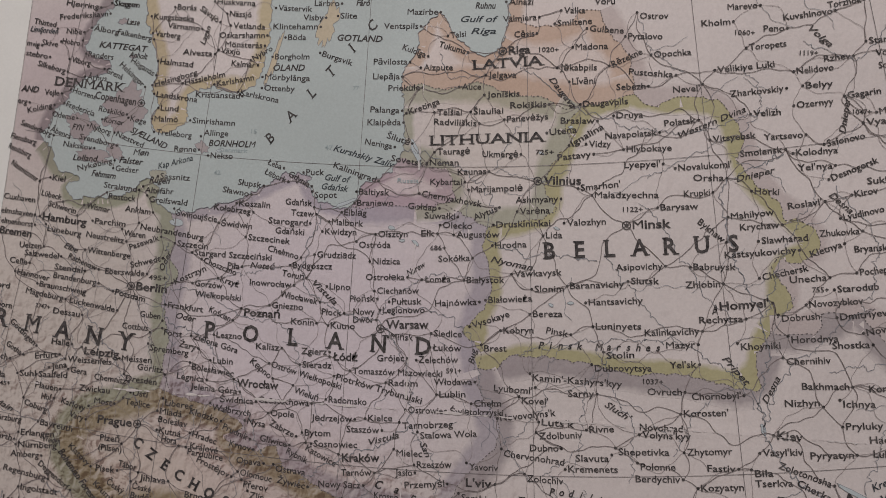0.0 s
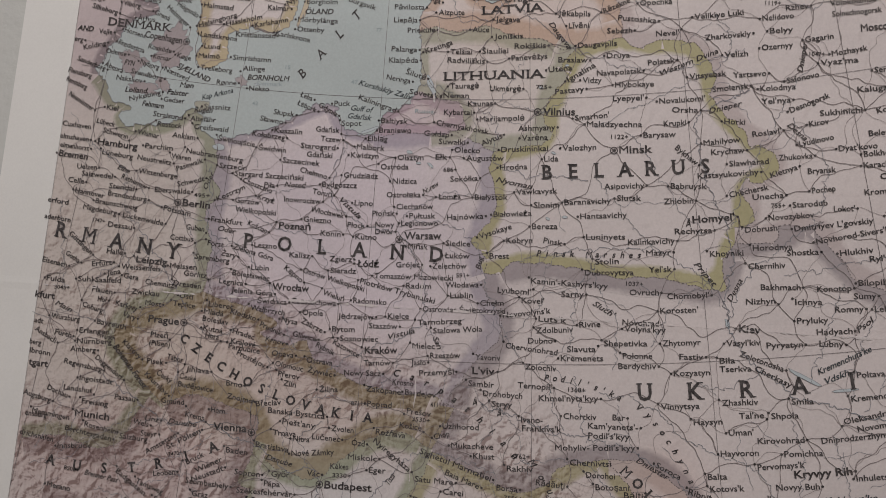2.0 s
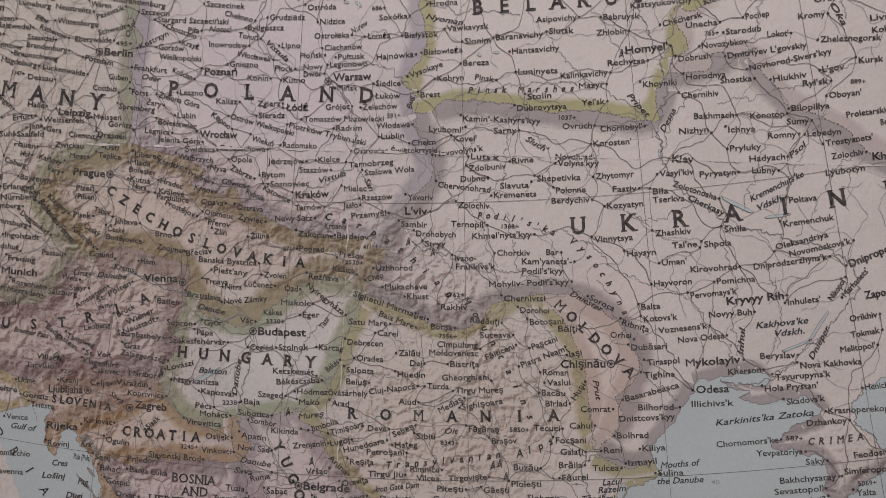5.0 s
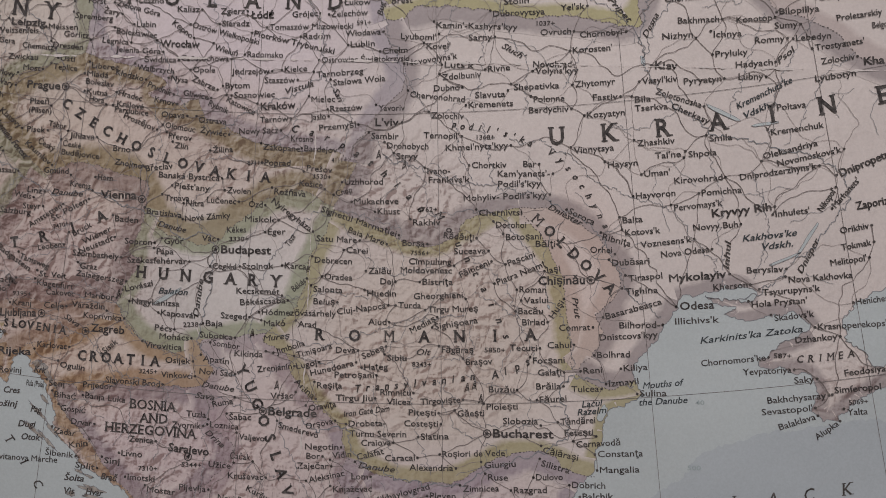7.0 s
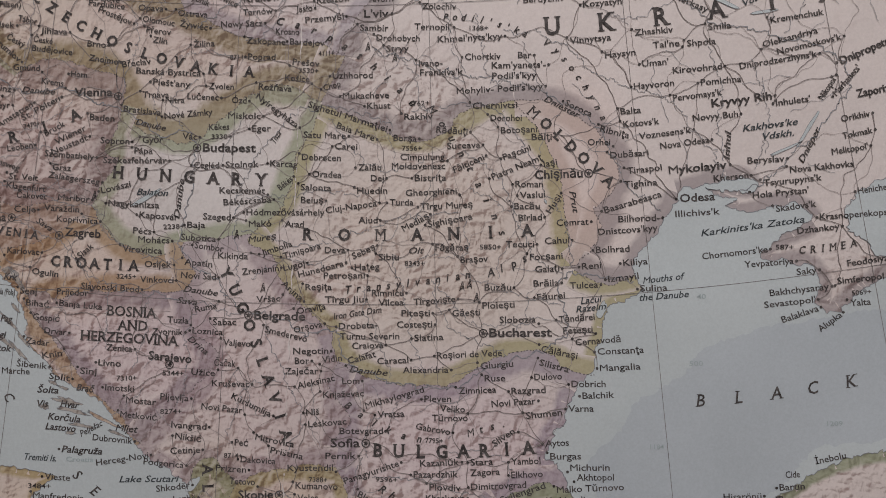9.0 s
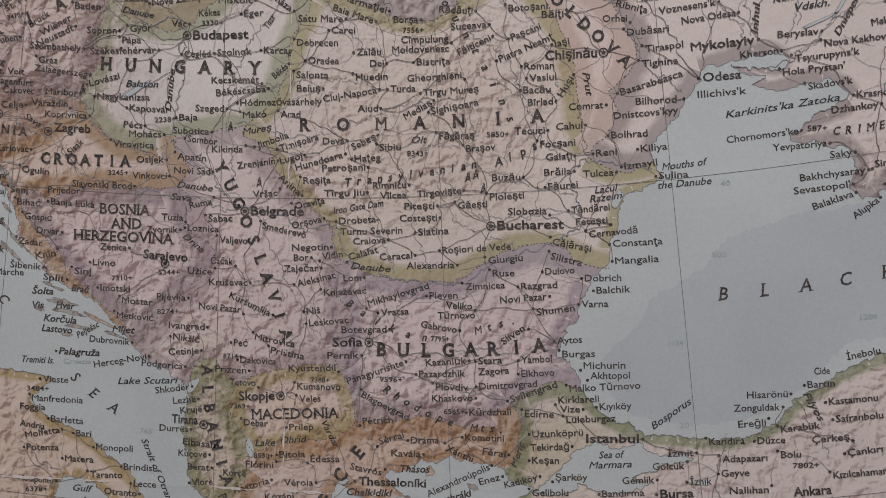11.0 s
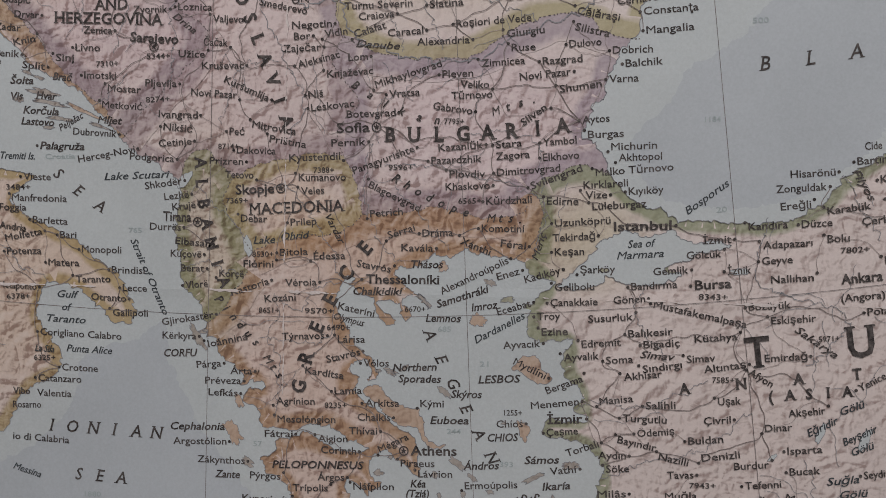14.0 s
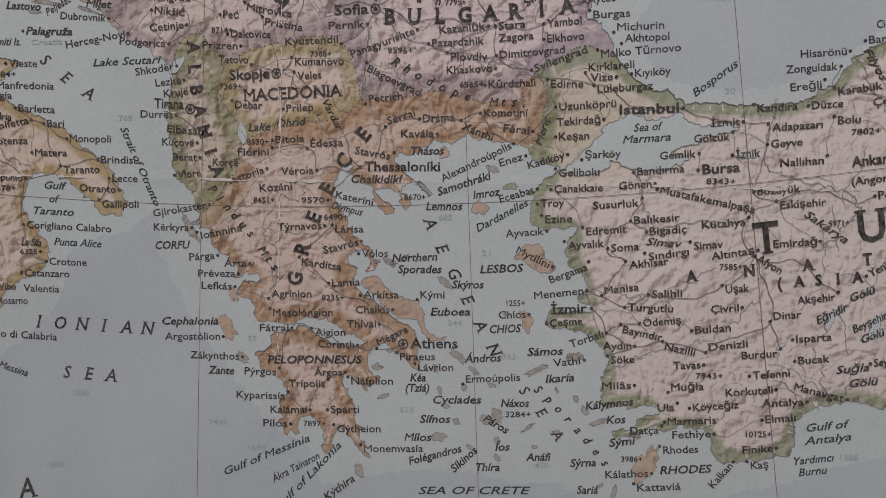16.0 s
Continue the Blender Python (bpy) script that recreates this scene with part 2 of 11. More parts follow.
# ---- the map: an equidistant conic projection ----
CONE, POLE, MERIDIAN, STRETCH, DEGREE = 0.7296, 50.200, 17.425, 0.9456, 0.0185
WEST, EAST, NORTH, SOUTH = -0.0886, 0.545, 0.225, -0.262   # the printed field, from the sheet's origin
wall_map = tagged(new("wall_map"), "large folded paper map of Europe fixed flat on the wall", "map")
wall_map.location = (0.2, 0, H + SOUTH - 0.02)


def spot(lon, lat):
    """Longitude and latitude to metres on the sheet."""
    far, turn = POLE - (lat - 47) * STRETCH, radians(CONE * (lon - MERIDIAN))
    return Vector((DEGREE * far * math.sin(turn), DEGREE * (POLE - far * math.cos(turn))))


def slope(lon):
    """The lean of the parallels at a longitude."""
    return radians(CONE * (lon - MERIDIAN))


def on_sheet(p, level):
    return Vector((p[0], -0.0003 - level * 0.000002, p[1] + H))


bpy.context.view_layer.update()


def part(name, mesh, material, parent, label=""):
    mesh.materials.append(material)
    ob = new(name, mesh)
    ob.parent = parent
    ob.matrix_parent_inverse = Matrix.Translation(-wall_map.location)
    if parent is not wall_map:
        ob.matrix_parent_inverse = Matrix.Identity(4)
    return tagged(ob, label)


def filled(ring):
    """Triangles of a closed outline, all turned to the room."""
    out = []
    for a, b, c in tessellate_polygon([[Vector((p.x, p.y, 0)) for p in ring]]):
        pa, pb, pc = ring[a], ring[b], ring[c]
        area = (pb.x - pa.x) * (pc.y - pa.y) - (pb.y - pa.y) * (pc.x - pa.x)
        if abs(area) > 1e-14:
            out.append((a, b, c) if area > 0 else (a, c, b))
    return out


def flat_mesh(name, verts, faces, uvs=None, relief=True):
    mesh = bpy.data.meshes.new(name)
    mesh.from_pydata(verts, [], faces)
    if uvs:
        layer = mesh.uv_layers.new(name="across")
        for loop in mesh.loops:
            layer.data[loop.index].uv = uvs[loop.vertex_index]
    if relief:
        field = mesh.attributes.new("relief", "FLOAT", "POINT")
        wash = mesh.attributes.new("wash", "FLOAT_COLOR", "POINT")
        for i, v in enumerate(verts):
            field.data[i].value = relief_at(v[0], v[2] - H)
            wash.data[i].color = (*wash_at(v[0], v[2] - H), 1)
    return mesh


# mountain country: ranges by longitude and latitude, with how rugged and how wide
RANGES = []


def mountains(rugged, width, *knots):
    line = [spot(*k) for k in knots]
    for a, b in zip(line, line[1:]):
        RANGES.append((a.x, a.y, b.x, b.y, rugged, width))


mountains(0.85, 0.016, (19.0, 49.3), (20.5, 49.2), (22.5, 49.0), (24.5, 48.2), (25.6, 47.3), (26.2, 46.2), (25.5, 45.5), (23.5, 45.4), (22.3, 45.2))
mountains(0.7, 0.012, (22.8, 46.6), (23.3, 46.4))
mountains(0.75, 0.014, (22.5, 43.6), (23.5, 43.0), (25.0, 42.7), (27.0, 42.8))
mountains(1.0, 0.017, (23.3, 41.8), (24.5, 41.6), (25.6, 41.4))
mountains(0.85, 0.024, (14.5, 45.5), (16.0, 44.3), (18.0, 43.5), (19.5, 42.8), (20.8, 42.4))
mountains(0.8, 0.020, (20.2, 41.8), (20.8, 40.3), (21.4, 39.2), (22.2, 38.6), (22.3, 37.4))
mountains(0.75, 0.016, (20.0, 44.0), (21.3, 43.2), (22.3, 42.3), (22.5, 41.2))
mountains(1.2, 0.026, (9.0, 46.6), (11.5, 47.0), (13.5, 47.2), (15.4, 47.4))
mountains(1.1, 0.013, (12.3, 50.3), (13.2, 49.2), (14.0, 48.7))
mountains(1.0, 0.012, (15.3, 50.8), (16.5, 50.3), (17.5, 50.0))
mountains(0.55, 0.036, (27.5, 38.8), (29.5, 38.3), (31.5, 38.6), (34.0, 38.8))
mountains(0.65, 0.022, (28.5, 37.0), (30.2, 37.0), (32.0, 36.8))
mountains(0.6, 0.020, (29.5, 40.2), (31.5, 40.9), (34.0, 41.3))
mountains(0.9, 0.013, (14.5, 41.5), (15.8, 40.6), (16.3, 39.4), (16.2, 38.3))
mountains(0.6, 0.012, (33.6, 44.7), (34.6, 44.8))
mountains(0.45, 0.03, (10.0, 51.0), (11.0, 50.4), (12.0, 50.6))


# pale washes of ink over whole countries
WASHES = []


def wash(lon, lat, east, north, *ink):
    p = spot(lon, lat)
    WASHES.append((p.x, p.y, math.cos(slope(lon)), math.sin(slope(lon)), east * DEGREE * 0.66, north * DEGREE, ink))


wash(19.2, 52.2, 3.9, 2.5, 0.985, 0.965, 1.05)
wash(16.6, 49.3, 4.2, 1.3, 0.93, 0.88, 0.82)
wash(11.0, 51.3, 3.6, 3.6, 0.92, 0.915, 0.87)
wash(9.8, 56.0, 2.6, 1.7, 0.84, 0.79, 0.82)
wash(13.2, 47.3, 3.8, 1.1, 0.86, 0.79, 0.79)
wash(19.2, 47.1, 2.4, 1.1, 1.0, 1.045, 1.06)
wash(17.8, 44.2, 1.9, 1.1, 0.93, 0.875, 0.925)
wash(20.8, 43.8, 1.9, 2.0, 0.97, 0.925, 0.95)
wash(25.3, 42.7, 2.7, 1.2, 0.97, 0.92, 0.975)
wash(21.7, 41.6, 0.9, 0.6, 1.0, 0.95, 0.85)
wash(20.0, 41.0, 0.8, 1.5, 0.88, 0.88, 0.77)
wash(22.2, 38.9, 2.2, 2.6, 0.945, 0.86, 0.79)
wash(24.5, 41.1, 2.4, 0.6, 0.94, 0.845, 0.75)
wash(16.3, 40.4, 2.4, 1.8, 0.95, 0.88, 0.77)
wash(15.9, 45.3, 2.4, 0.7, 0.95, 0.88, 0.80)
wash(27.3, 41.0, 1.2, 0.7, 0.84, 0.85, 0.72)
wash(14.7, 46.1, 1.3, 0.6, 0.92, 0.84, 0.79)
wash(28.6, 47.2, 1.1, 1.4, 1.0, 0.94, 0.92)
wash(25.0, 56.8, 2.6, 0.8, 0.99, 0.93, 0.89)
wash(21.4, 54.6, 1.3, 0.4, 0.97, 0.92, 0.94)
wash(24.0, 55.4, 2.0, 1.0, 0.97, 0.96, 0.93)
wash(25.0, 45.9, 3.2, 1.8, 1.0, 0.98, 0.93)


def wash_at(x, z):
    tint = [1.0, 1.0, 1.0]
    for px, pz, c, s, a, b, ink in WASHES:
        u, w = (x - px) * c + (z - pz) * s, (z - pz) * c - (x - px) * s
        d = (u / a) ** 2 + (w / b) ** 2
        if d < 2.2:
            f = math.exp(-d * d * 0.9)
            tint = [k * (1 + f * (i - 1)) for k, i in zip(tint, ink)]
    return tint


def relief_at(x, z):
    most = 0.0
    for ax, az, bx, bz, rugged, width in RANGES:
        dx, dz = bx - ax, bz - az
        f = max(0.0, min(1.0, ((x - ax) * dx + (z - az) * dz) / (dx * dx + dz * dz)))
        d2 = (x - ax - f * dx) ** 2 + (z - az - f * dz) ** 2
        if d2 < 6 * width * width:
            most = max(most, rugged * math.exp(-d2 / (width * width)))
    return min(1.0, 0.06 + most)


# the sheet itself, with its bare margin, and the printed land
sheet = bmesh.new()
box(sheet, -0.1095, -0.0003, H + SOUTH - 0.02, EAST + 0.02, 0.0009, H + NORTH + 0.02)
mesh = bpy.data.meshes.new("paper_sheet")
sheet.to_mesh(mesh)
sheet.free()
part("paper_sheet", mesh, paper_white, wall_map, "white paper sheet with a bare margin")
cols, rows = 220, 170
grid = [on_sheet((WEST + (EAST - WEST) * i / cols, SOUTH + (NORTH - SOUTH) * j / rows), 1) for j in range(rows + 1) for i in range(cols + 1)]
quads = [(j * (cols + 1) + i, j * (cols + 1) + i + 1, (j + 1) * (cols + 1) + i + 1, (j + 1) * (cols + 1) + i) for j in range(rows) for i in range(cols)]
part("land_print", flat_mesh("land_print", grid, quads), land_ink, wall_map, "pale pinkish printed land with hill shading")


# ---- coasts and borders ----
def wavy(knots, amount, seed, pace=0.0009):
    """A line through the knots, rounded, with small natural bends."""
    pts = [spot(*k) for k in knots]
    dense = []
    for i in range(len(pts) - 1):
        p0, p1, p2, p3 = pts[max(i - 1, 0)], pts[i], pts[i + 1], pts[min(i + 2, len(pts) - 1)]
        steps = max(2, int((p2 - p1).length / pace))
        for s in range(steps):
            f = s / steps
            dense.append(0.5 * ((2 * p1) + (p2 - p0) * f + (2 * p0 - 5 * p1 + 4 * p2 - p3) * f * f + (3 * p1 - p0 - 3 * p2 + p3) * f ** 3))
    dense.append(pts[-1])
    bent = []
    for i, p in enumerate(dense):
        ease = min(1.0, i / 4, (len(dense) - 1 - i) / 4)
        push = Vector((0.0, 0.0))
        for scale, size in ((160.0, 0.5), (420.0, 0.5), (900.0, 0.42), (2100.0, 0.3)):
            push += size * Vector((noise.noise((p.x * scale, p.y * scale, seed)), noise.noise((p.x * scale, p.y * scale, seed + 40))))
        bent.append(p + push * amount * ease)
    return bent


def sides(line):
    out = []
    for i in range(len(line)):
        d = line[min(i + 1, len(line) - 1)] - line[max(i - 1, 0)]
        d = d.normalized() if d.length > 1e-9 else Vector((1, 0))
        out.append(Vector((-d.y, d.x)))
    return out


BAND_LEVEL = [6.0]


def band(line, side, tint, width):
    """A tinted band along one side of a border, fading inland; narrower in tight bends."""
    at = np.array([p[:] for p in line])
    far = min(9, len(line) // 3) * 2 + 1
    soft = np.stack([np.convolve(np.pad(at[:, k], far // 2, mode="reflect", reflect_type="odd"), np.ones(far) / far, mode="valid") for k in (0, 1)], axis=1)
    out = side * np.array([n[:] for n in sides([Vector(p) for p in soft])])
    wide = np.array([width * (0.9 + 0.25 * noise.noise((p.x * 120, p.y * 120, 3.0))) for p in line])
    for step in range(40):
        tip = soft + out * wide[:, None]
        gap = np.hypot(tip[:, None, 0] - soft[None, :, 0], tip[:, None, 1] - soft[None, :, 1]).min(axis=1)
        tight = gap < wide * 0.99
        if not tight.any():
            break
        wide = np.where(tight, wide * 0.9, wide)
    wide = np.minimum(wide, np.convolve(np.pad(wide, 5, mode="edge"), np.ones(11) / 11, mode="valid"))
    verts, uvs, faces = [], [], []
    for i, p in enumerate(at):
        for f in (0.0, 0.5, 1.0):
            verts.append(on_sheet(p if f == 0 else soft[i] + out[i] * wide[i] * f, BAND_LEVEL[0]))
            uvs.append((f, 0))
    for i in range(len(line) - 1):
        for k in (0, 1):
            a = 3 * i + k
            quad = (a, a + 3, a + 4, a + 1) if side > 0 else (a, a + 1, a + 4, a + 3)
            corner = [verts[n] for n in quad]
            turns = [(q.x - p.x) * (r.z - q.z) - (q.z - p.z) * (r.x - q.x) for p, q, r in zip(corner, corner[1:] + corner[:1], corner[2:] + corner[:2])]
            if min(turns) > 1e-13:         # leave out pieces that fold over
                faces.append(quad)
    BAND_LEVEL[0] += 0.5
    part("border_band", flat_mesh("border_band", verts, faces, uvs), band_ink[tint], wall_map, "faded tinted band along a " + tint + " border")


def stroke(line, width, level, dashes=0):
    """Verts and faces of a thin printed line."""
    normals, verts, faces = sides(line), [], []
    for p, nrm in zip(line, normals):
        verts += [on_sheet(p - nrm * width / 2, level), on_sheet(p + nrm * width / 2, level)]
    if dashes:
        ends, verts = verts, []
    for i in range(len(line) - 1):
        if not dashes:
            faces.append((2 * i, 2 * i + 1, 2 * i + 3, 2 * i + 2))
            continue
        a, b, c, d = ends[2 * i:2 * i + 4]
        for part_from, part_to in ((0.0, 0.45),):
            base = len(verts)
            verts += [a.lerp(c, part_from), b.lerp(d, part_from), b.lerp(d, part_to), a.lerp(c, part_to)]
            faces.append((base, base + 1, base + 2, base + 3))
    return verts, faces


def stroke_part(name, line, width, level, material, dashes=0, label=""):
    verts, faces = stroke(line, width, level, dashes)
    return part(name, flat_mesh(name, verts, faces, relief=False), material, wall_map, label)


SHORES, SEAS = {}, []
# how wide the tinted band runs along each country's border, in millimetres
WIDTHS = {"latvia": 7.5, "czechoslovakia": 8.6, "germany": 6.6, "bosnia": 6.6, "albania": 6.0, "greece": 6.4, "bulgaria": 7.0, "ukraine": 6.8, "poland": 6.2,
          "hungary": 5.6, "romania": 5.4, "croatia": 6.4, "slovenia": 6.4, "austria": 8.4, "lithuania": 6.2, "russia": 5.6, "moldova": 5.6, "yugoslavia": 6.2, "sweden": 7.5, "denmark": 6.0}


def coast(sea, left, right, *knots):
    line = wavy(knots, 0.0017, 7.0, 0.0005)
    SHORES.setdefault(sea, []).append(line)
    if left:
        band(line, 1, left, WIDTHS.get(left, 5.0) * 0.00072)
    if right:
        band(line, -1, right, WIDTHS.get(right, 5.0) * 0.00072)
    stroke_part("coastline", line, 0.00018, 102, river_ink)


def border(left, right, *knots):
    line = wavy(knots, 0.0012, 11.0)
    if left:
        band(line, 1, left, WIDTHS.get(left, 5.0) * 0.001)
    if right:
        band(line, -1, right, WIDTHS.get(right, 5.0) * 0.001)
    stroke_part("border_line", line, 0.00026, 102, grey_ink, 2)


def water(sea, *rest):
    """A printed sea between the coasts named so far; rest closes it off beyond the map's field."""
    ring = [p for line in SHORES[sea] for p in line] + [spot(*k) for k in rest]
    ring = [p for i, p in enumerate(ring) if i == 0 or (p - ring[i - 1]).length > 1e-5]
    SEAS.append([(p.x, p.y) for p in ring])
    part("sea_print", flat_mesh("sea_print", [on_sheet(p, 69) for p in ring], filled(ring), relief=False), baltic_ink if sea == "baltic" else sea_ink, wall_map, "pale grey-blue printed sea")


def lake(lon, lat, long, wide, turn):
    """A small printed lake, lagoon or reservoir."""
    mid, ring = spot(lon, lat), []
    for k in range(24):
        a = 2 * math.pi * k / 24
        r = 1 + 0.4 * noise.noise((math.cos(a) * 1.5 + lon * 9, math.sin(a) * 1.5 + lat * 9, 15.0))
        p = Vector((math.cos(a) * long / 2 * r, math.sin(a) * wide / 2 * r))
        c, s = math.cos(radians(turn)), math.sin(radians(turn))
        ring.append(mid + Vector((p.x * c - p.y * s, p.x * s + p.y * c)))
    part("lake_print", flat_mesh("lake_print", [on_sheet(p, 99) for p in ring], filled(ring), relief=False), sea_ink, wall_map, "small pale blue printed lake")
    stroke_part("shoreline", ring + ring[:1], 0.00012, 102, river_ink)


ISLES = itertools.count()


def isle_level():
    """Every island lies a hair above the last."""
    return 73 + 0.25 * next(ISLES)


def island(tint, lon, lat, long, wide, turn):
    """A small printed island: an uneven outline round its middle."""
    mid, ring = spot(lon, lat), []
    for k in range(56):
        a = 2 * math.pi * k / 56
        r = 1 + 0.55 * noise.noise((math.cos(a) * 1.4 + lon * 9, math.sin(a) * 1.4 + lat * 9, 5.0)) + 0.4 * noise.noise((math.cos(a) * 3.5 + lon * 5, math.sin(a) * 3.5 + lat * 5, 9.0)) + 0.2 * noise.noise((math.cos(a) * 8 + lon, math.sin(a) * 8 + lat, 2.0))
        p = Vector((math.cos(a) * long / 2 * r, math.sin(a) * wide / 2 * r))
        c, s = math.cos(radians(turn)), math.sin(radians(turn))
        ring.append(mid + Vector((p.x * c - p.y * s, p.x * s + p.y * c)))
    level = isle_level()
    part("island_print", flat_mesh("island_print", [on_sheet(p, level) for p in ring], filled(ring)), solid_ink[tint], wall_map, ("grey-green" if tint == "isles" else tint) + " island, printed in a solid tint")
    stroke_part("coastline", ring + ring[:1], 0.00014, 102, river_ink)


def long_island(tint, *knots):
    """A larger printed island: its coast runs through the knots."""
    ring = wavy(knots + knots[:1], 0.0012, 7.0, 0.0004)[:-1]
    level = isle_level()
    part("island_print", flat_mesh("island_print", [on_sheet(p, level) for p in ring], filled(ring)), solid_ink[tint], wall_map, tint + " island, printed in a solid tint")
    stroke_part("coastline", ring + ring[:1], 0.00016, 102, river_ink)


coast("baltic", "latvia", "", (24.67, 58.60), (24.59, 58.10), (24.49, 57.75), (24.35, 57.30), (24.08, 56.99), (23.47, 56.94), (22.94, 57.18), (22.66, 57.38), (22.37, 57.66), (22.01, 57.62), (21.72, 57.36), (21.52, 56.99), (21.19, 56.64), (21.16, 56.34))
coast("baltic", "lithuania", "", (21.16, 56.34), (21.23, 55.99), (21.32, 55.69), (21.30, 55.40), (21.20, 55.15))
coast("baltic", "kaliningrad", "", (21.20, 55.15), (20.92, 54.91), (20.50, 54.77), (20.09, 54.65), (19.98, 54.45), (19.83, 54.27))
coast("baltic", "poland", "", (19.83, 54.27), (19.46, 54.26), (19.03, 54.30), (18.70, 54.43), (18.45, 54.65), (18.56, 54.72), (18.33, 54.81), (17.64, 54.75), (17.23, 54.60), (16.66, 54.38), (16.16, 54.22), (15.73, 54.16), (15.05, 54.02), (14.35, 53.91))
coast("baltic", "germany", "", (14.35, 53.91), (14.04, 54.05), (13.74, 54.13), (13.86, 54.31), (13.50, 54.46), (13.19, 54.40), (12.91, 54.21), (12.45, 54.07), (12.01, 54.02), (11.60, 53.98), (11.24, 53.93), (10.86, 54.02), (10.84, 54.17), (11.18, 54.28), (10.86, 54.40), (10.47, 54.40), (10.25, 54.55), (10.08, 54.77), (9.72, 54.86))
coast("baltic", "denmark", "", (9.72, 54.86), (9.58, 55.00), (9.75, 55.16), (9.85, 55.39), (10.03, 55.62), (10.23, 55.82), (10.47, 56.00), (10.62, 56.14), (10.96, 56.19), (11.44, 56.31), (11.32, 56.51), (10.82, 56.54), (10.53, 56.63), (10.47, 56.86), (10.57, 57.13), (10.90, 57.43), (11.05, 57.66), (10.96, 58.42))
coast("baltic", "sweden", "", (11.70, 58.46), (12.32, 57.52), (12.59, 57.11), (13.05, 56.60), (13.12, 56.29), (13.02, 56.12), (13.28, 55.83), (13.22, 55.54), (13.36, 55.34), (13.83, 55.33))
coast("baltic", "sweden", "", (13.83, 55.33), (14.30, 55.52), (14.37, 55.73), (14.28, 56.02), (14.53, 56.14), (15.17, 56.24), (15.86, 56.17), (16.38, 56.34), (16.64, 56.68), (16.69, 57.28), (16.68, 57.81), (16.70, 58.65))
coast("black", "", "ukraine", (30.84, 46.56), (30.69, 46.39), (30.54, 46.22), (30.33, 46.05), (30.11, 45.88), (29.89, 45.73), (29.71, 45.47), (29.66, 45.29))
coast("black", "", "romania", (29.66, 45.29), (29.74, 45.06), (29.42, 44.89), (29.03, 44.86), (28.83, 44.64), (28.75, 44.32), (28.62, 44.05), (28.53, 43.81))
coast("black", "", "bulgaria", (28.53, 43.81), (28.22, 43.64), (28.04, 43.41), (27.85, 43.19), (27.81, 42.99), (27.59, 42.83), (27.42, 42.62), (27.32, 42.45), (27.58, 42.31), (27.73, 42.13), (27.80, 41.91))
coast("black", "", "turkey", (27.80, 41.91), (28.06, 41.62), (28.39, 41.43), (28.72, 41.28), (29.04, 41.17), (29.60, 41.11), (30.21, 41.04), (30.98, 41.03), (31.58, 41.22), (31.99, 41.47), (32.40, 41.64), (32.99, 41.87), (33.88, 42.04), (35.11, 42.12))
coast("black", "", "ukraine", (37.03, 44.97), (35.75, 44.89), (34.70, 44.66), (34.50, 44.59), (34.29, 44.48), (34.14, 44.38), (33.95, 44.35), (33.78, 44.41), (33.68, 44.53), (33.64, 44.64), (33.74, 44.80), (33.74, 44.98), (33.68, 45.11), (33.50, 45.16), (33.32, 45.19), (33.17, 45.28), (33.03, 45.32), (32.78, 45.31), (32.60, 45.36), (32.68, 45.45), (32.89, 45.55), (33.10, 45.66), (33.37, 45.73), (33.64, 45.80), (33.83, 45.87))
coast("black", "", "ukraine", (33.83, 45.87), (33.80, 45.97), (33.68, 46.10), (33.46, 46.16), (33.20, 46.15), (33.01, 46.17), (32.81, 46.13), (32.54, 46.09), (32.29, 46.14), (32.06, 46.22), (31.93, 46.30), (32.13, 46.31), (32.21, 46.37), (31.95, 46.39), (31.73, 46.48), (31.59, 46.59), (31.84, 46.51), (32.18, 46.52), (32.54, 46.49), (32.66, 46.56), (32.60, 46.64), (32.40, 46.71), (32.11, 46.67), (31.96, 46.74), (31.87, 46.67), (31.63, 46.65), (31.34, 46.64), (31.04, 46.64), (30.84, 46.56))
coast("azov", "", "ukraine", (34.59, 45.88), (34.84, 46.13), (35.07, 46.27), (35.61, 46.34), (36.72, 46.57), (37.08, 45.15), (35.31, 45.15), (34.98, 45.38), (34.71, 45.59), (34.59, 45.88))
coast("marmara", "", "turkey", (26.70, 40.36), (26.99, 40.53), (27.32, 40.75), (27.53, 40.94), (27.96, 41.07), (28.47, 40.99), (28.89, 41.04), (29.13, 40.89), (29.88, 40.78), (29.36, 40.69), (28.84, 40.59), (28.73, 40.49), (28.97, 40.37), (28.40, 40.30), (27.89, 40.37), (27.64, 40.47), (27.48, 40.37), (27.16, 40.30), (26.70, 40.36))
coast("med", "italy", "", (11.54, 45.78), (12.12, 45.50), (12.72, 45.65), (13.37, 45.77), (13.58, 45.73))
coast("med", "croatia", "", (13.58, 45.73), (13.45, 45.56), (13.46, 45.37), (13.54, 45.16), (13.62, 45.01), (13.74, 44.86), (13.86, 44.81), (13.92, 44.93), (13.97, 45.15), (14.05, 45.31), (14.16, 45.43), (14.33, 45.38), (14.44, 45.25), (14.53, 45.10), (14.77, 45.04), (14.92, 44.87), (15.18, 44.47), (15.28, 44.12), (15.73, 43.86), (16.02, 43.64), (15.82, 43.72), (16.29, 43.51), (16.91, 43.32), (17.57, 42.99), (18.12, 42.56))
coast("med", "yugoslavia", "", (18.12, 42.56), (18.54, 42.32), (18.94, 42.20), (19.22, 42.06), (19.36, 41.90))
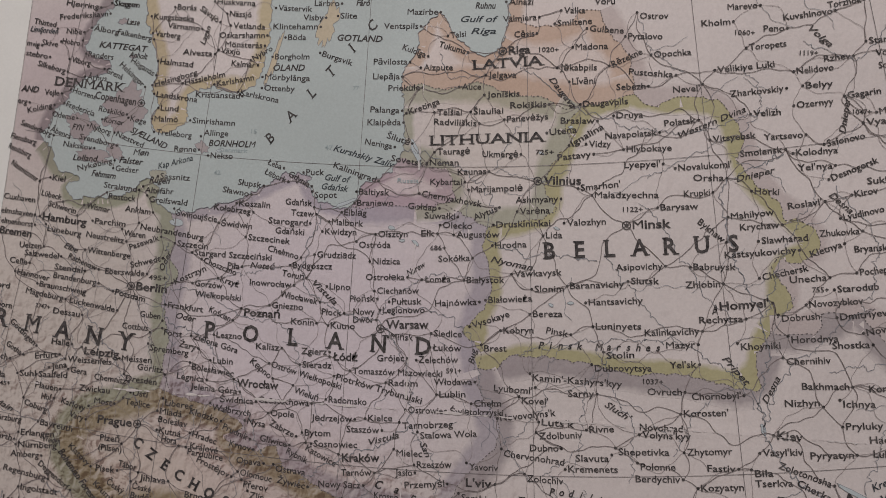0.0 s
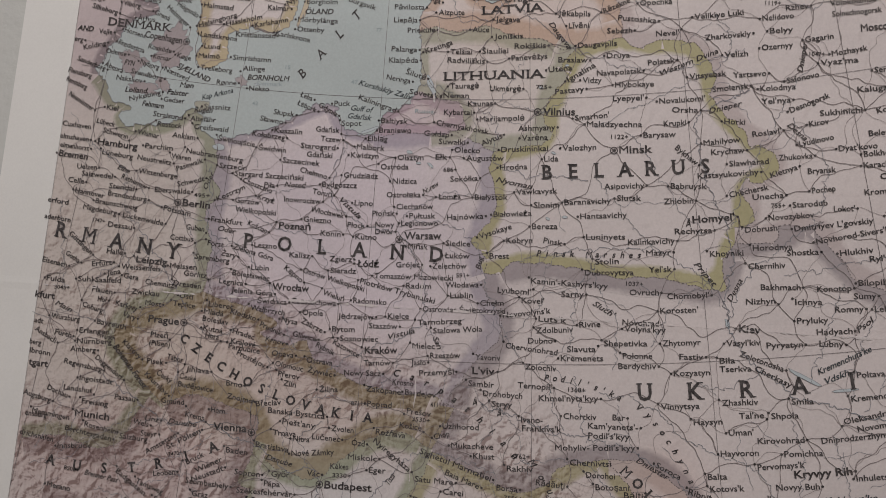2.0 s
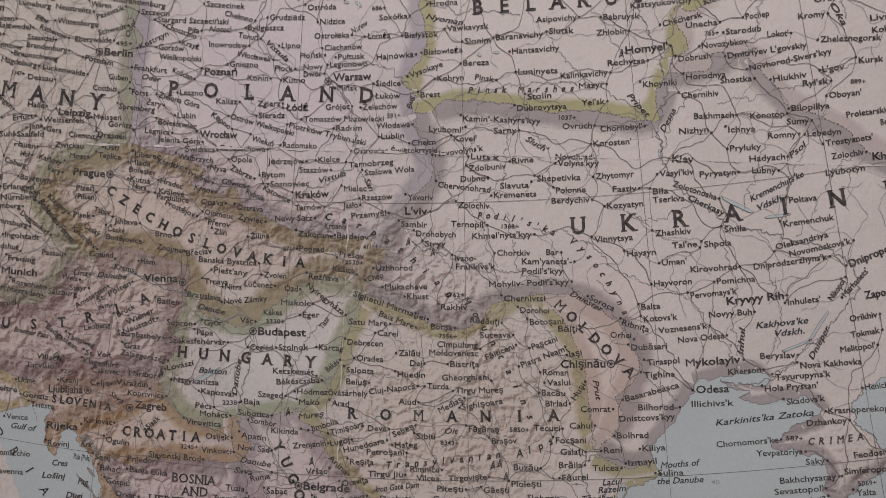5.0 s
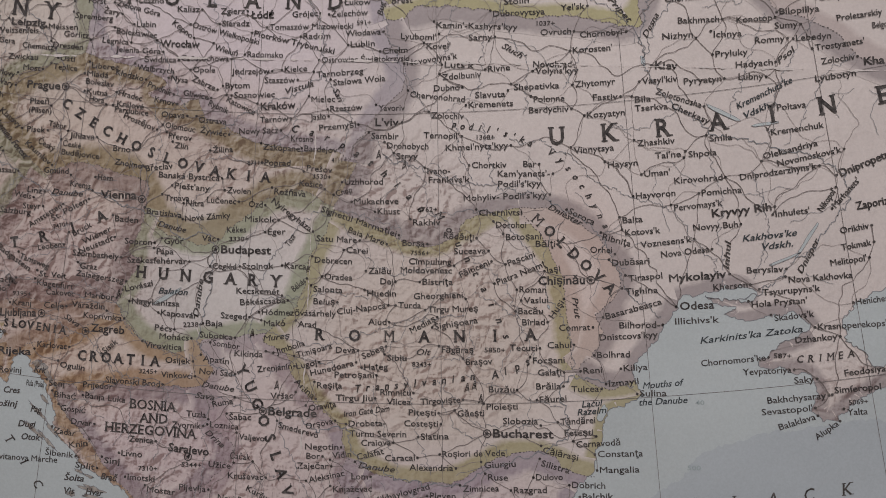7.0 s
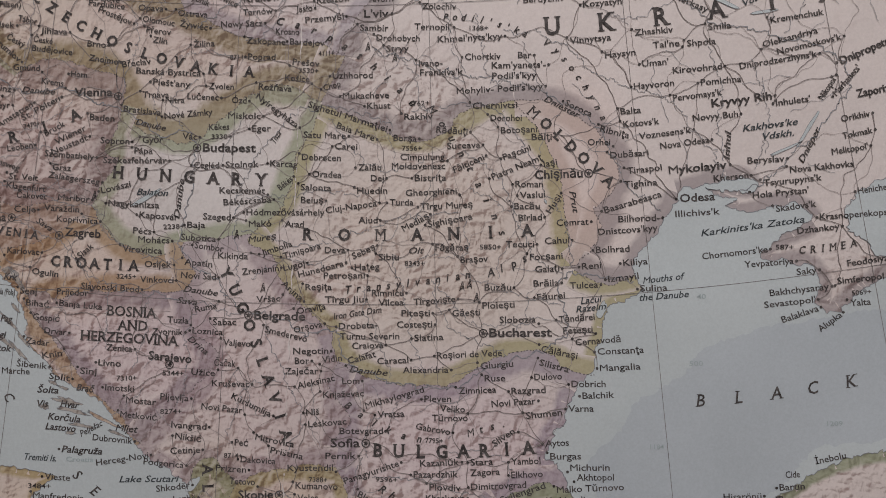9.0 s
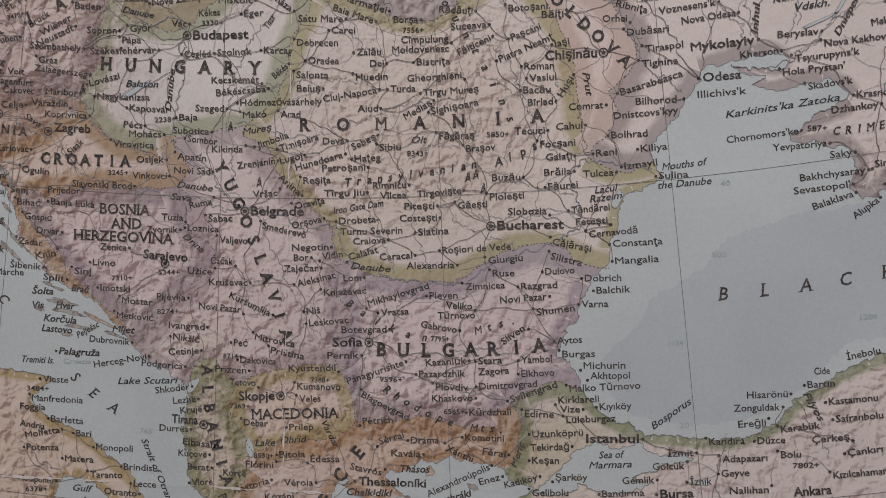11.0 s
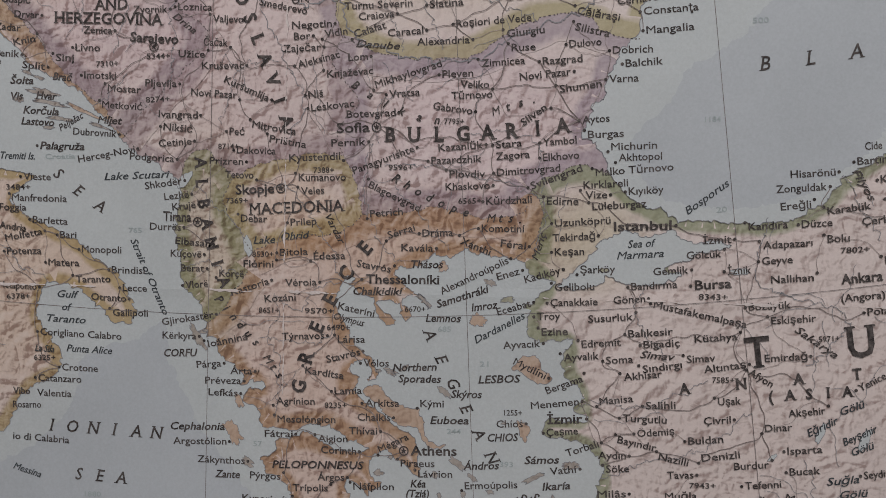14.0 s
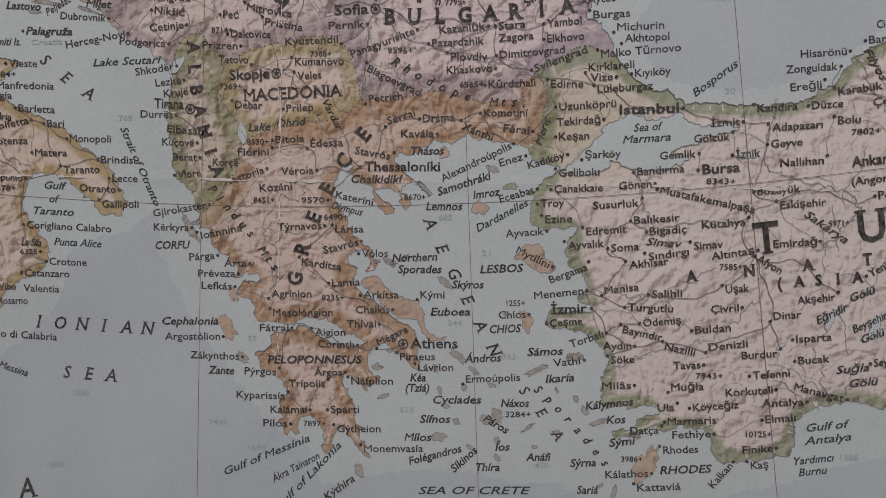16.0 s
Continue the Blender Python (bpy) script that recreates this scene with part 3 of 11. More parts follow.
coast("med", "albania", "", (19.36, 41.90), (19.40, 41.68), (19.29, 41.37), (19.38, 40.90), (19.46, 40.96), (19.39, 40.62), (19.53, 40.36), (19.88, 40.13), (19.98, 39.88))
coast("med", "greece", "", (19.98, 39.88), (19.92, 39.71), (20.16, 39.61), (20.19, 39.46), (20.31, 39.38), (20.38, 39.30), (20.49, 39.24), (20.62, 39.16), (20.74, 39.06), (20.66, 38.98), (20.82, 38.98), (20.90, 39.07), (20.97, 39.01), (21.09, 39.02), (21.10, 38.92), (20.96, 38.94), (20.84, 38.93), (20.73, 38.86), (20.71, 38.78), (20.80, 38.70), (20.92, 38.66), (21.00, 38.54), (21.03, 38.43), (21.12, 38.39), (21.22, 38.34), (21.33, 38.37), (21.43, 38.36), (21.56, 38.33), (21.69, 38.33), (21.85, 38.37), (22.01, 38.43), (22.16, 38.42), (22.33, 38.37), (22.37, 38.43), (22.43, 38.37), (22.54, 38.31), (22.64, 38.27), (22.70, 38.21), (22.81, 38.18), (22.93, 38.14), (23.04, 38.10), (23.11, 38.08))
coast("med", "greece", "", (23.11, 38.08), (23.03, 38.02), (22.95, 37.95), (22.80, 38.01), (22.64, 38.05), (22.47, 38.06), (22.31, 38.11), (22.14, 38.19), (22.04, 38.24), (21.95, 38.28), (21.85, 38.31), (21.72, 38.27), (21.62, 38.22), (21.49, 38.20), (21.35, 38.16), (21.31, 38.08), (21.26, 38.00), (21.20, 37.93), (21.08, 37.91), (21.03, 37.85), (21.14, 37.80), (21.18, 37.70), (21.31, 37.67), (21.41, 37.61), (21.52, 37.54), (21.60, 37.45), (21.66, 37.35), (21.60, 37.25), (21.52, 37.20), (21.49, 37.10), (21.56, 37.02), (21.52, 36.94), (21.60, 36.87), (21.62, 36.77), (21.68, 36.73), (21.72, 36.81), (21.80, 36.75), (21.86, 36.76))
coast("med", "greece", "", (21.86, 36.76), (21.84, 36.86), (21.87, 36.98), (21.99, 37.01), (22.07, 36.98), (22.17, 36.93), (22.25, 36.84), (22.30, 36.74), (22.31, 36.62), (22.28, 36.52), (22.35, 36.46), (22.40, 36.41), (22.43, 36.49), (22.44, 36.61), (22.50, 36.71), (22.52, 36.81), (22.60, 36.86), (22.70, 36.83), (22.74, 36.73), (22.82, 36.63), (22.92, 36.57), (23.00, 36.48), (23.10, 36.44), (23.12, 36.49), (23.02, 36.57), (23.00, 36.65), (22.95, 36.75), (22.97, 36.88), (22.89, 36.99), (22.85, 37.10), (22.81, 37.22), (22.73, 37.32), (22.69, 37.43), (22.63, 37.53), (22.67, 37.61), (22.73, 37.59), (22.82, 37.56), (22.94, 37.50), (23.02, 37.38), (23.04, 37.45), (23.14, 37.43), (23.22, 37.46), (23.31, 37.50), (23.27, 37.58), (23.17, 37.64), (23.09, 37.72), (23.13, 37.82), (23.09, 37.89), (23.13, 37.90))
coast("med", "greece", "", (23.13, 37.90), (23.28, 38.02), (23.40, 38.06), (23.52, 38.01), (23.62, 37.93), (23.72, 37.87), (23.82, 37.79), (23.92, 37.68), (24.01, 37.71), (24.02, 37.80), (23.97, 37.92), (24.00, 38.06), (23.97, 38.19), (23.88, 38.29), (23.74, 38.36), (23.59, 38.42), (23.43, 38.50), (23.29, 38.60), (23.16, 38.69), (23.01, 38.77), (22.90, 38.85), (22.82, 38.94))
coast("med", "greece", "", (22.82, 38.94), (22.88, 39.00), (22.92, 39.06), (22.90, 39.14), (22.84, 39.18), (22.78, 39.27), (22.78, 39.34), (22.91, 39.35), (23.07, 39.38), (23.14, 39.30), (23.20, 39.22), (23.16, 39.16), (23.04, 39.11), (23.18, 39.11), (23.28, 39.14), (23.28, 39.24), (23.20, 39.34), (23.12, 39.43), (23.02, 39.53), (22.89, 39.63), (22.81, 39.72), (22.73, 39.82), (22.62, 39.95), (22.54, 40.08), (22.50, 40.20), (22.52, 40.32), (22.59, 40.43), (22.67, 40.52), (22.78, 40.58), (22.89, 40.57))
coast("med", "greece", "", (22.89, 40.57), (22.80, 40.49), (22.74, 40.46), (22.86, 40.38), (22.93, 40.33), (23.12, 40.31), (23.26, 40.26), (23.26, 40.13), (23.32, 40.04), (23.44, 39.94), (23.65, 39.90), (23.59, 39.99), (23.47, 40.08), (23.37, 40.16), (23.33, 40.24), (23.54, 40.27), (23.73, 40.22), (23.79, 40.14), (23.76, 40.05), (23.89, 39.96), (23.95, 40.01), (23.91, 40.11), (23.81, 40.19), (23.83, 40.28), (23.94, 40.33), (24.13, 40.23), (24.31, 40.11), (24.27, 40.19), (24.17, 40.29), (24.04, 40.35), (23.94, 40.42), (23.88, 40.50), (23.72, 40.58), (23.64, 40.63), (23.72, 40.71), (23.84, 40.76), (23.97, 40.72), (24.15, 40.75), (24.29, 40.84), (24.40, 40.90), (24.55, 40.88), (24.68, 40.83), (24.80, 40.86))
coast("med", "greece", "", (24.80, 40.86), (24.89, 40.92), (25.05, 40.96), (25.13, 40.91), (25.36, 40.89), (25.57, 40.83), (25.77, 40.82), (25.93, 40.79), (26.13, 40.73))
coast("med", "turkey", "", (26.13, 40.73), (26.18, 40.59), (26.48, 40.48), (26.63, 40.41), (26.31, 40.23), (26.06, 40.08))
coast("med", "turkey", "", (26.20, 40.05), (26.11, 39.88), (26.08, 39.69), (26.27, 39.58), (26.63, 39.61), (26.95, 39.57), (26.76, 39.42), (26.70, 39.25), (26.81, 39.05), (26.98, 38.90), (27.07, 38.76), (26.86, 38.63), (27.13, 38.46), (26.85, 38.42), (26.50, 38.49), (26.29, 38.31), (26.63, 38.19), (26.97, 38.10), (27.23, 37.93), (27.37, 37.74), (27.26, 37.59), (27.20, 37.46), (27.21, 37.33), (27.17, 37.22), (27.10, 37.15), (27.19, 37.09), (27.34, 37.08), (27.50, 37.05), (27.69, 37.02), (27.88, 37.05), (28.07, 37.04), (28.17, 36.98), (28.07, 36.93), (27.94, 36.92), (27.82, 36.89), (27.77, 36.83), (27.82, 36.78), (27.73, 36.72), (27.60, 36.75), (27.44, 36.75), (27.33, 36.70), (27.40, 36.65), (27.53, 36.66), (27.64, 36.63), (27.73, 36.68), (27.86, 36.71), (27.99, 36.74), (28.14, 36.70), (28.30, 36.71), (28.47, 36.75), (28.68, 36.69), (28.84, 36.66), (28.98, 36.59), (29.01, 36.45), (29.04, 36.32), (29.21, 36.23), (29.74, 36.20), (30.05, 36.28), (30.29, 36.30), (30.42, 36.63), (30.48, 36.78), (30.79, 36.87), (31.31, 36.90), (31.91, 36.72), (33.07, 36.37))
SHORES["med"].append([spot(*k) for k in ((36.0, 34.5), (28.0, 33.5), (20.0, 33.5), (14.5, 35.5))])
coast("med", "italy", "", (15.18, 37.70), (15.63, 37.91), (16.02, 38.08), (16.26, 38.44), (16.52, 38.77), (16.95, 38.97), (17.05, 39.15), (16.94, 39.44), (16.61, 39.68), (16.51, 39.94), (16.69, 40.29), (16.86, 40.36))
coast("med", "italy", "", (16.86, 40.36), (17.46, 40.25), (17.76, 40.05), (18.06, 39.85), (18.38, 39.80), (18.49, 40.04), (18.20, 40.49), (17.66, 40.79), (17.03, 41.08), (16.35, 41.27), (15.88, 41.53), (16.11, 41.76), (16.28, 41.92), (15.79, 41.99), (14.56, 42.01))
border("latvia", "lithuania", (21.16, 56.34), (21.74, 56.44), (22.53, 56.34), (23.57, 56.45), (24.51, 56.26), (25.43, 56.14), (26.09, 55.96), (26.58, 55.97))
border("", "latvia", (24.53, 57.58), (25.31, 57.40), (26.18, 57.42), (26.71, 57.60), (27.27, 57.60))
border("russia", "latvia", (27.27, 57.60), (27.53, 57.14), (28.03, 56.83), (28.07, 56.39), (28.10, 56.12))
border("latvia", "belarus", (26.58, 55.97), (27.33, 56.03), (28.10, 56.12))
border("lithuania", "belarus", (23.80, 53.99), (24.48, 54.05), (25.28, 54.11), (25.75, 54.26), (25.45, 54.56), (25.54, 54.89), (25.88, 55.17), (26.25, 55.42), (26.07, 55.67), (26.58, 55.97))
border("lithuania", "poland", (21.72, 54.30), (22.46, 54.37), (23.12, 54.20), (23.80, 53.99))
border("lithuania", "kaliningrad", (21.20, 55.15), (21.66, 55.08), (22.09, 54.98), (22.60, 54.97), (22.78, 54.68), (22.87, 54.44), (22.46, 54.37), (21.72, 54.30))
border("kaliningrad", "poland", (19.83, 54.27), (20.81, 54.31), (21.72, 54.30))
border("poland", "belarus", (23.58, 51.67), (23.61, 51.94), (23.17, 52.25), (23.45, 52.44), (23.87, 52.79), (23.90, 53.26), (23.71, 53.63), (23.80, 53.99))
border("belarus", "ukraine", (23.58, 51.67), (24.09, 51.68), (24.46, 51.90), (25.27, 51.87), (26.43, 51.77), (27.56, 51.58), (28.41, 51.57), (29.23, 51.48), (29.92, 51.33), (30.63, 51.26), (30.59, 51.61), (30.74, 51.88), (31.03, 52.11))
border("russia", "belarus", (28.10, 56.12), (28.61, 55.90), (29.34, 56.02), (30.43, 55.86), (30.95, 55.38), (30.94, 55.12), (30.74, 54.88), (30.86, 54.73), (31.07, 54.52), (31.40, 54.33), (31.70, 54.15), (31.74, 53.99), (31.78, 53.86), (32.03, 53.86), (32.29, 53.77), (32.48, 53.64), (32.61, 53.46), (32.40, 53.29), (32.15, 53.20), (31.86, 53.15), (31.61, 53.22), (31.44, 53.26), (31.31, 53.11), (31.38, 52.96), (31.57, 52.81), (31.66, 52.65), (31.63, 52.51), (31.46, 52.43), (31.26, 52.36), (31.03, 52.11))
border("russia", "ukraine", (31.03, 52.11), (31.55, 52.07), (32.02, 52.06), (32.32, 52.17), (32.40, 52.34), (32.71, 52.34), (33.09, 52.26), (33.38, 52.32), (33.66, 52.35), (33.36, 52.24), (33.67, 51.88), (34.01, 51.58), (34.17, 51.25), (34.92, 51.02), (35.63, 50.68), (36.12, 50.21), (37.12, 49.90), (37.87, 49.40))
border("germany", "poland", (15.14, 50.89), (14.84, 51.25), (14.88, 51.74), (14.67, 52.12), (14.50, 52.50), (14.88, 52.87), (14.52, 53.15), (14.60, 53.50), (14.35, 53.91))
border("poland", "czechoslovakia", (14.82, 50.90), (15.43, 50.80), (16.52, 50.69), (17.30, 50.49), (16.87, 50.22), (17.68, 50.08), (18.27, 50.21), (18.58, 49.84), (19.10, 49.75), (19.84, 49.52), (20.65, 49.43), (21.32, 49.34), (22.06, 49.37), (22.81, 49.15))
border("germany", "czechoslovakia", (14.19, 48.60), (13.50, 48.91), (12.69, 49.31), (12.21, 49.73), (12.40, 50.08), (12.96, 50.41), (14.00, 50.65), (14.82, 50.90))
border("czechoslovakia", "austria", (14.19, 48.60), (15.08, 48.92), (16.15, 48.78), (17.03, 48.65), (17.06, 48.22))
border("czechoslovakia", "hungary", (17.06, 48.22), (17.51, 47.84), (18.36, 47.67), (18.99, 47.66), (19.60, 48.04), (20.39, 48.47), (21.19, 48.67), (22.21, 48.38))
border("czechoslovakia", "ukraine", (22.21, 48.38), (22.52, 48.75), (22.81, 49.15))
border("poland", "ukraine", (22.81, 49.15), (22.77, 49.48), (23.53, 50.11), (24.03, 50.43), (24.11, 50.84), (23.69, 51.22), (23.52, 51.54))
border("austria", "hungary", (16.53, 46.47), (16.72, 46.83), (17.07, 47.22), (16.71, 47.44), (16.99, 47.78), (17.06, 48.22))
border("hungary", "croatia", (16.53, 46.47), (16.94, 46.09), (17.46, 45.83), (18.27, 45.71), (18.88, 45.90))
border("hungary", "yugoslavia", (18.88, 45.90), (19.63, 46.05), (20.56, 46.14))
border("hungary", "romania", (20.56, 46.14), (21.19, 46.53), (21.48, 46.95), (21.61, 47.48), (22.01, 47.90), (22.22, 48.33))
border("ukraine", "romania", (22.22, 48.33), (22.99, 48.13), (23.94, 47.82), (24.59, 47.70), (25.34, 47.82), (25.69, 48.12), (26.44, 48.26), (27.09, 48.30))
border("moldova", "romania", (27.09, 48.30), (27.63, 47.78), (28.03, 47.16), (28.13, 46.65), (28.15, 46.05), (28.20, 45.52))
border("ukraine", "moldova", (27.09, 48.30), (27.83, 48.28), (28.45, 48.04), (29.12, 47.63), (29.51, 47.11), (29.34, 46.71), (28.87, 46.41), (28.94, 46.02), (28.54, 45.63), (28.20, 45.52))
border("ukraine", "romania", (28.26, 45.45), (28.61, 45.30), (29.06, 45.18), (29.66, 45.29))
border("romania", "yugoslavia", (20.56, 46.14), (20.48, 45.99), (21.02, 45.82), (21.29, 45.46), (21.68, 45.06), (22.20, 44.79), (22.58, 44.53))
border("romania", "bulgaria", (22.58, 44.53), (22.56, 44.30), (22.71, 44.07), (23.21, 43.86), (24.20, 43.70), (25.31, 43.69), (25.84, 43.90), (26.43, 44.10), (27.17, 44.20), (27.65, 44.07), (27.98, 43.85), (28.57, 43.73))
border("yugoslavia", "bulgaria", (22.69, 42.34), (22.57, 42.74), (23.01, 43.06), (22.85, 43.32), (22.52, 43.68), (22.71, 44.07))
border("macedonia", "bulgaria", (23.05, 41.49), (22.96, 41.90), (22.69, 42.34))
border("bulgaria", "greece", (23.05, 41.49), (23.89, 41.50), (24.61, 41.56), (25.43, 41.39), (26.14, 41.47), (26.30, 41.73))
border("bulgaria", "turkey", (26.30, 41.73), (26.66, 41.94), (27.23, 42.05), (27.80, 41.91))
border("turkey", "greece", (26.30, 41.73), (26.51, 41.49), (26.41, 41.07), (26.27, 40.77))
border("macedonia", "greece", (20.86, 40.94), (21.22, 41.06), (21.95, 41.17), (22.68, 41.27), (23.05, 41.49))
border("macedonia", "albania", (20.46, 42.03), (20.27, 41.66), (20.54, 41.31), (20.86, 40.94))
border("yugoslavia", "macedonia", (20.46, 42.03), (21.08, 42.23), (21.83, 42.35), (22.69, 42.34))
border("yugoslavia", "albania", (19.36, 41.90), (19.51, 42.27), (19.84, 42.42), (20.14, 42.27), (20.46, 42.03))
border("albania", "greece", (19.98, 39.88), (20.36, 40.13), (20.55, 40.38), (20.78, 40.67))
border("slovenia", "croatia", (13.86, 45.36), (14.26, 45.54), (15.10, 45.73), (15.78, 45.99), (16.24, 46.29))
border("croatia", "bosnia", (18.20, 42.59), (17.75, 42.96), (16.87, 43.47), (16.25, 43.96), (15.43, 44.50), (15.27, 44.94), (15.97, 44.87), (16.51, 45.02), (17.91, 45.08), (19.02, 45.16))
border("croatia", "yugoslavia", (19.02, 45.16), (19.20, 45.48), (18.84, 45.82), (18.94, 45.97))
border("bosnia", "yugoslavia", (18.20, 42.59), (18.81, 43.16), (19.33, 43.54), (19.91, 44.09), (19.22, 44.55), (19.26, 44.94), (19.02, 45.16))
border("germany", "austria", (10.03, 47.45), (11.20, 47.68), (12.32, 47.56), (13.05, 47.81), (13.37, 48.35), (13.67, 48.72))
border("austria", "slovenia", (12.76, 46.15), (13.89, 46.38), (15.06, 46.37), (15.86, 46.55), (16.53, 46.47))
border("austria", "italy", (11.02, 46.28), (11.71, 46.28), (12.76, 46.15))
border("italy", "slovenia", (13.23, 45.42), (13.03, 45.74), (12.76, 46.15))
water("baltic")
water("black")
water("azov")
water("marmara")
water("med")

DEEP_LEVEL = [70.0]


def deep(*knots):
    """The darker tint of the deep water, inside a sea."""
    ring = wavy((*knots, knots[0]), 0.0018, 31.0)[:-1]
    DEEP_LEVEL[0] += 0.4
    part("deep_sea_print", flat_mesh("deep_sea_print", [on_sheet(p, DEEP_LEVEL[0]) for p in ring], filled(ring), relief=False), deep_ink, wall_map, "greyer blue tint of deeper water")


deep((28.84, 42.71), (29.44, 43.23), (30.46, 43.62), (30.94, 43.97), (31.93, 44.19), (33.51, 44.28), (35.36, 44.15), (34.99, 42.42), (33.13, 42.25), (32.36, 41.78), (31.27, 41.37), (30.23, 41.25), (29.01, 41.42), (28.32, 41.86), (28.26, 42.35))
deep((19.12, 39.92), (19.37, 39.09), (19.93, 38.27), (20.59, 37.62), (21.23, 36.96), (22.16, 36.31), (21.53, 34.69), (15.17, 34.22), (14.76, 36.74), (16.72, 37.94), (17.41, 38.75), (17.56, 39.27), (18.62, 39.61))
deep((22.15, 35.97), (22.96, 36.11), (24.16, 36.24), (25.53, 36.07), (26.50, 35.97), (27.32, 35.39), (28.38, 35.59), (30.27, 35.89), (32.11, 35.99), (32.82, 34.52), (22.54, 34.82))

long_island("greece", (23.00, 38.92), (23.16, 39.03), (23.34, 38.98), (23.42, 38.88), (23.62, 38.75), (23.83, 38.69), (24.05, 38.66), (24.11, 38.52), (24.14, 38.35), (24.19, 38.20), (24.37, 38.14), (24.50, 38.12), (24.38, 38.09), (24.22, 38.11), (24.12, 38.19), (24.05, 38.31), (23.98, 38.39), (23.78, 38.42), (23.64, 38.45), (23.49, 38.55), (23.35, 38.67), (23.18, 38.79))
island("isles", 24.21, 40.23, 0.0047, 0.0012, -41)
island("isles", 19.92, 39.74, 0.0023, 0.0014, 3)
island("isles", 23.27, 37.72, 0.0023, 0.0017, 4)
island("isles", 23.38, 37.30, 0.0029, 0.0008, 24)
island("isles", 23.50, 37.95, 0.0014, 0.0010, 4)
island("isles", 23.30, 39.22, 0.0017, 0.0008, 3)
island("isles", 23.53, 39.19, 0.0028, 0.0011, -26)
island("isles", 23.80, 39.26, 0.0025, 0.0010, 43)
island("isles", 27.08, 35.97, 0.0017, 0.0008, 35)
island("isles", 27.77, 36.64, 0.0014, 0.0011, 4)
island("isles", 26.75, 37.21, 0.0019, 0.0010, -56)
island("isles", 26.43, 37.34, 0.0014, 0.0008, -56)
island("isles", 25.60, 38.43, 0.0011, 0.0007, 3)
island("isles", 24.38, 37.38, 0.0017, 0.0010, -66)
island("isles", 24.49, 37.15, 0.0014, 0.0011, 4)
island("isles", 16.05, 43.46, 0.0028, 0.0010, -19)
island("isles", 16.31, 43.39, 0.0031, 0.0008, -14)
island("isles", 15.14, 43.92, 0.0086, 0.0010, -41)
island("isles", 15.22, 44.12, 0.0068, 0.0009, -45)
island("croatia", 17.35, 42.92, 0.0119, 0.0010, -21)
island("isles", 14.94, 44.63, 0.0038, 0.0010, -48)
island("denmark", 10.91, 55.24, 0.0110, 0.0083, -15)
island("denmark", 12.21, 55.66, 0.0166, 0.0127, 38)
island("denmark", 11.50, 54.73, 0.0108, 0.0043, -5)
island("denmark", 12.18, 54.88, 0.0069, 0.0036, -42)
island("denmark", 14.98, 55.13, 0.0049, 0.0028, -33)
island("sweden", 16.94, 56.77, 0.0169, 0.0017, 78)
island("sweden", 18.65, 57.48, 0.0151, 0.0047, 81)
island("germany", 13.74, 54.54, 0.0049, 0.0039, -5)
island("denmark", 12.16, 56.63, 0.0023, 0.0011, 2)
island("denmark", 11.55, 57.26, 0.0030, 0.0017, 17)
island("isles", 14.90, 45.10, 0.0079, 0.0013, -52)
island("isles", 14.68, 45.23, 0.0040, 0.0025, -23)
island("isles", 14.81, 44.40, 0.0072, 0.0011, -42)
island("isles", 14.76, 44.07, 0.0081, 0.0011, -37)
island("isles", 16.41, 43.18, 0.0074, 0.0019, -7)
island("isles", 16.53, 43.03, 0.0097, 0.0010, -7)
island("isles", 16.82, 42.80, 0.0077, 0.0010, -5)
island("isles", 17.68, 42.72, 0.0066, 0.0008, -17)
island("isles", 16.57, 42.66, 0.0027, 0.0010, 0)
island("isles", 15.89, 43.05, 0.0027, 0.0013, 0)
island("isles", 19.80, 39.66, 0.0068, 0.0020, -56)
island("greece", 20.63, 38.72, 0.0035, 0.0017, -66)
island("greece", 20.53, 38.25, 0.0059, 0.0034, -51)
island("isles", 20.80, 37.83, 0.0032, 0.0021, -30)
long_island("greece", (25.87, 39.28), (26.00, 39.37), (26.12, 39.40), (26.28, 39.38), (26.34, 39.33), (26.32, 39.23), (26.39, 39.17), (26.49, 39.08), (26.50, 39.02), (26.40, 38.98), (26.28, 39.00), (26.16, 39.03), (26.08, 39.08), (25.99, 39.12), (25.87, 39.17), (25.80, 39.23))
island("greece", 25.96, 38.33, 0.0053, 0.0025, -71)
island("isles", 26.76, 37.80, 0.0046, 0.0018, 9)
island("isles", 26.10, 37.63, 0.0050, 0.0012, 29)
island("greece", 25.19, 39.93, 0.0047, 0.0030, -6)
island("greece", 24.58, 40.71, 0.0025, 0.0025, 3)
island("isles", 25.47, 40.46, 0.0030, 0.0014, -16)
island("turkey", 25.79, 40.21, 0.0036, 0.0014, 13)
island("isles", 24.53, 38.90, 0.0036, 0.0015, -41)
island("isles", 23.53, 39.22, 0.0037, 0.0010, -16)
island("isles", 24.72, 37.86, 0.0050, 0.0017, -36)
island("isles", 24.99, 37.65, 0.0028, 0.0011, -36)
island("isles", 24.31, 37.70, 0.0020, 0.0013, -66)
island("isles", 25.38, 37.00, 0.0039, 0.0025, -66)
island("isles", 25.16, 36.95, 0.0025, 0.0020, -46)
island("isles", 24.35, 36.71, 0.0034, 0.0020, 4)
island("isles", 25.36, 36.65, 0.0019, 0.0013, -46)
island("isles", 25.35, 36.40, 0.0020, 0.0011, -56)
island("isles", 24.66, 36.93, 0.0017, 0.0013, -56)
island("isles", 24.88, 36.56, 0.0022, 0.0009, -25)
island("isles", 26.00, 36.55, 0.0014, 0.0008, 4)
island("isles", 25.91, 36.83, 0.0036, 0.0008, 39)
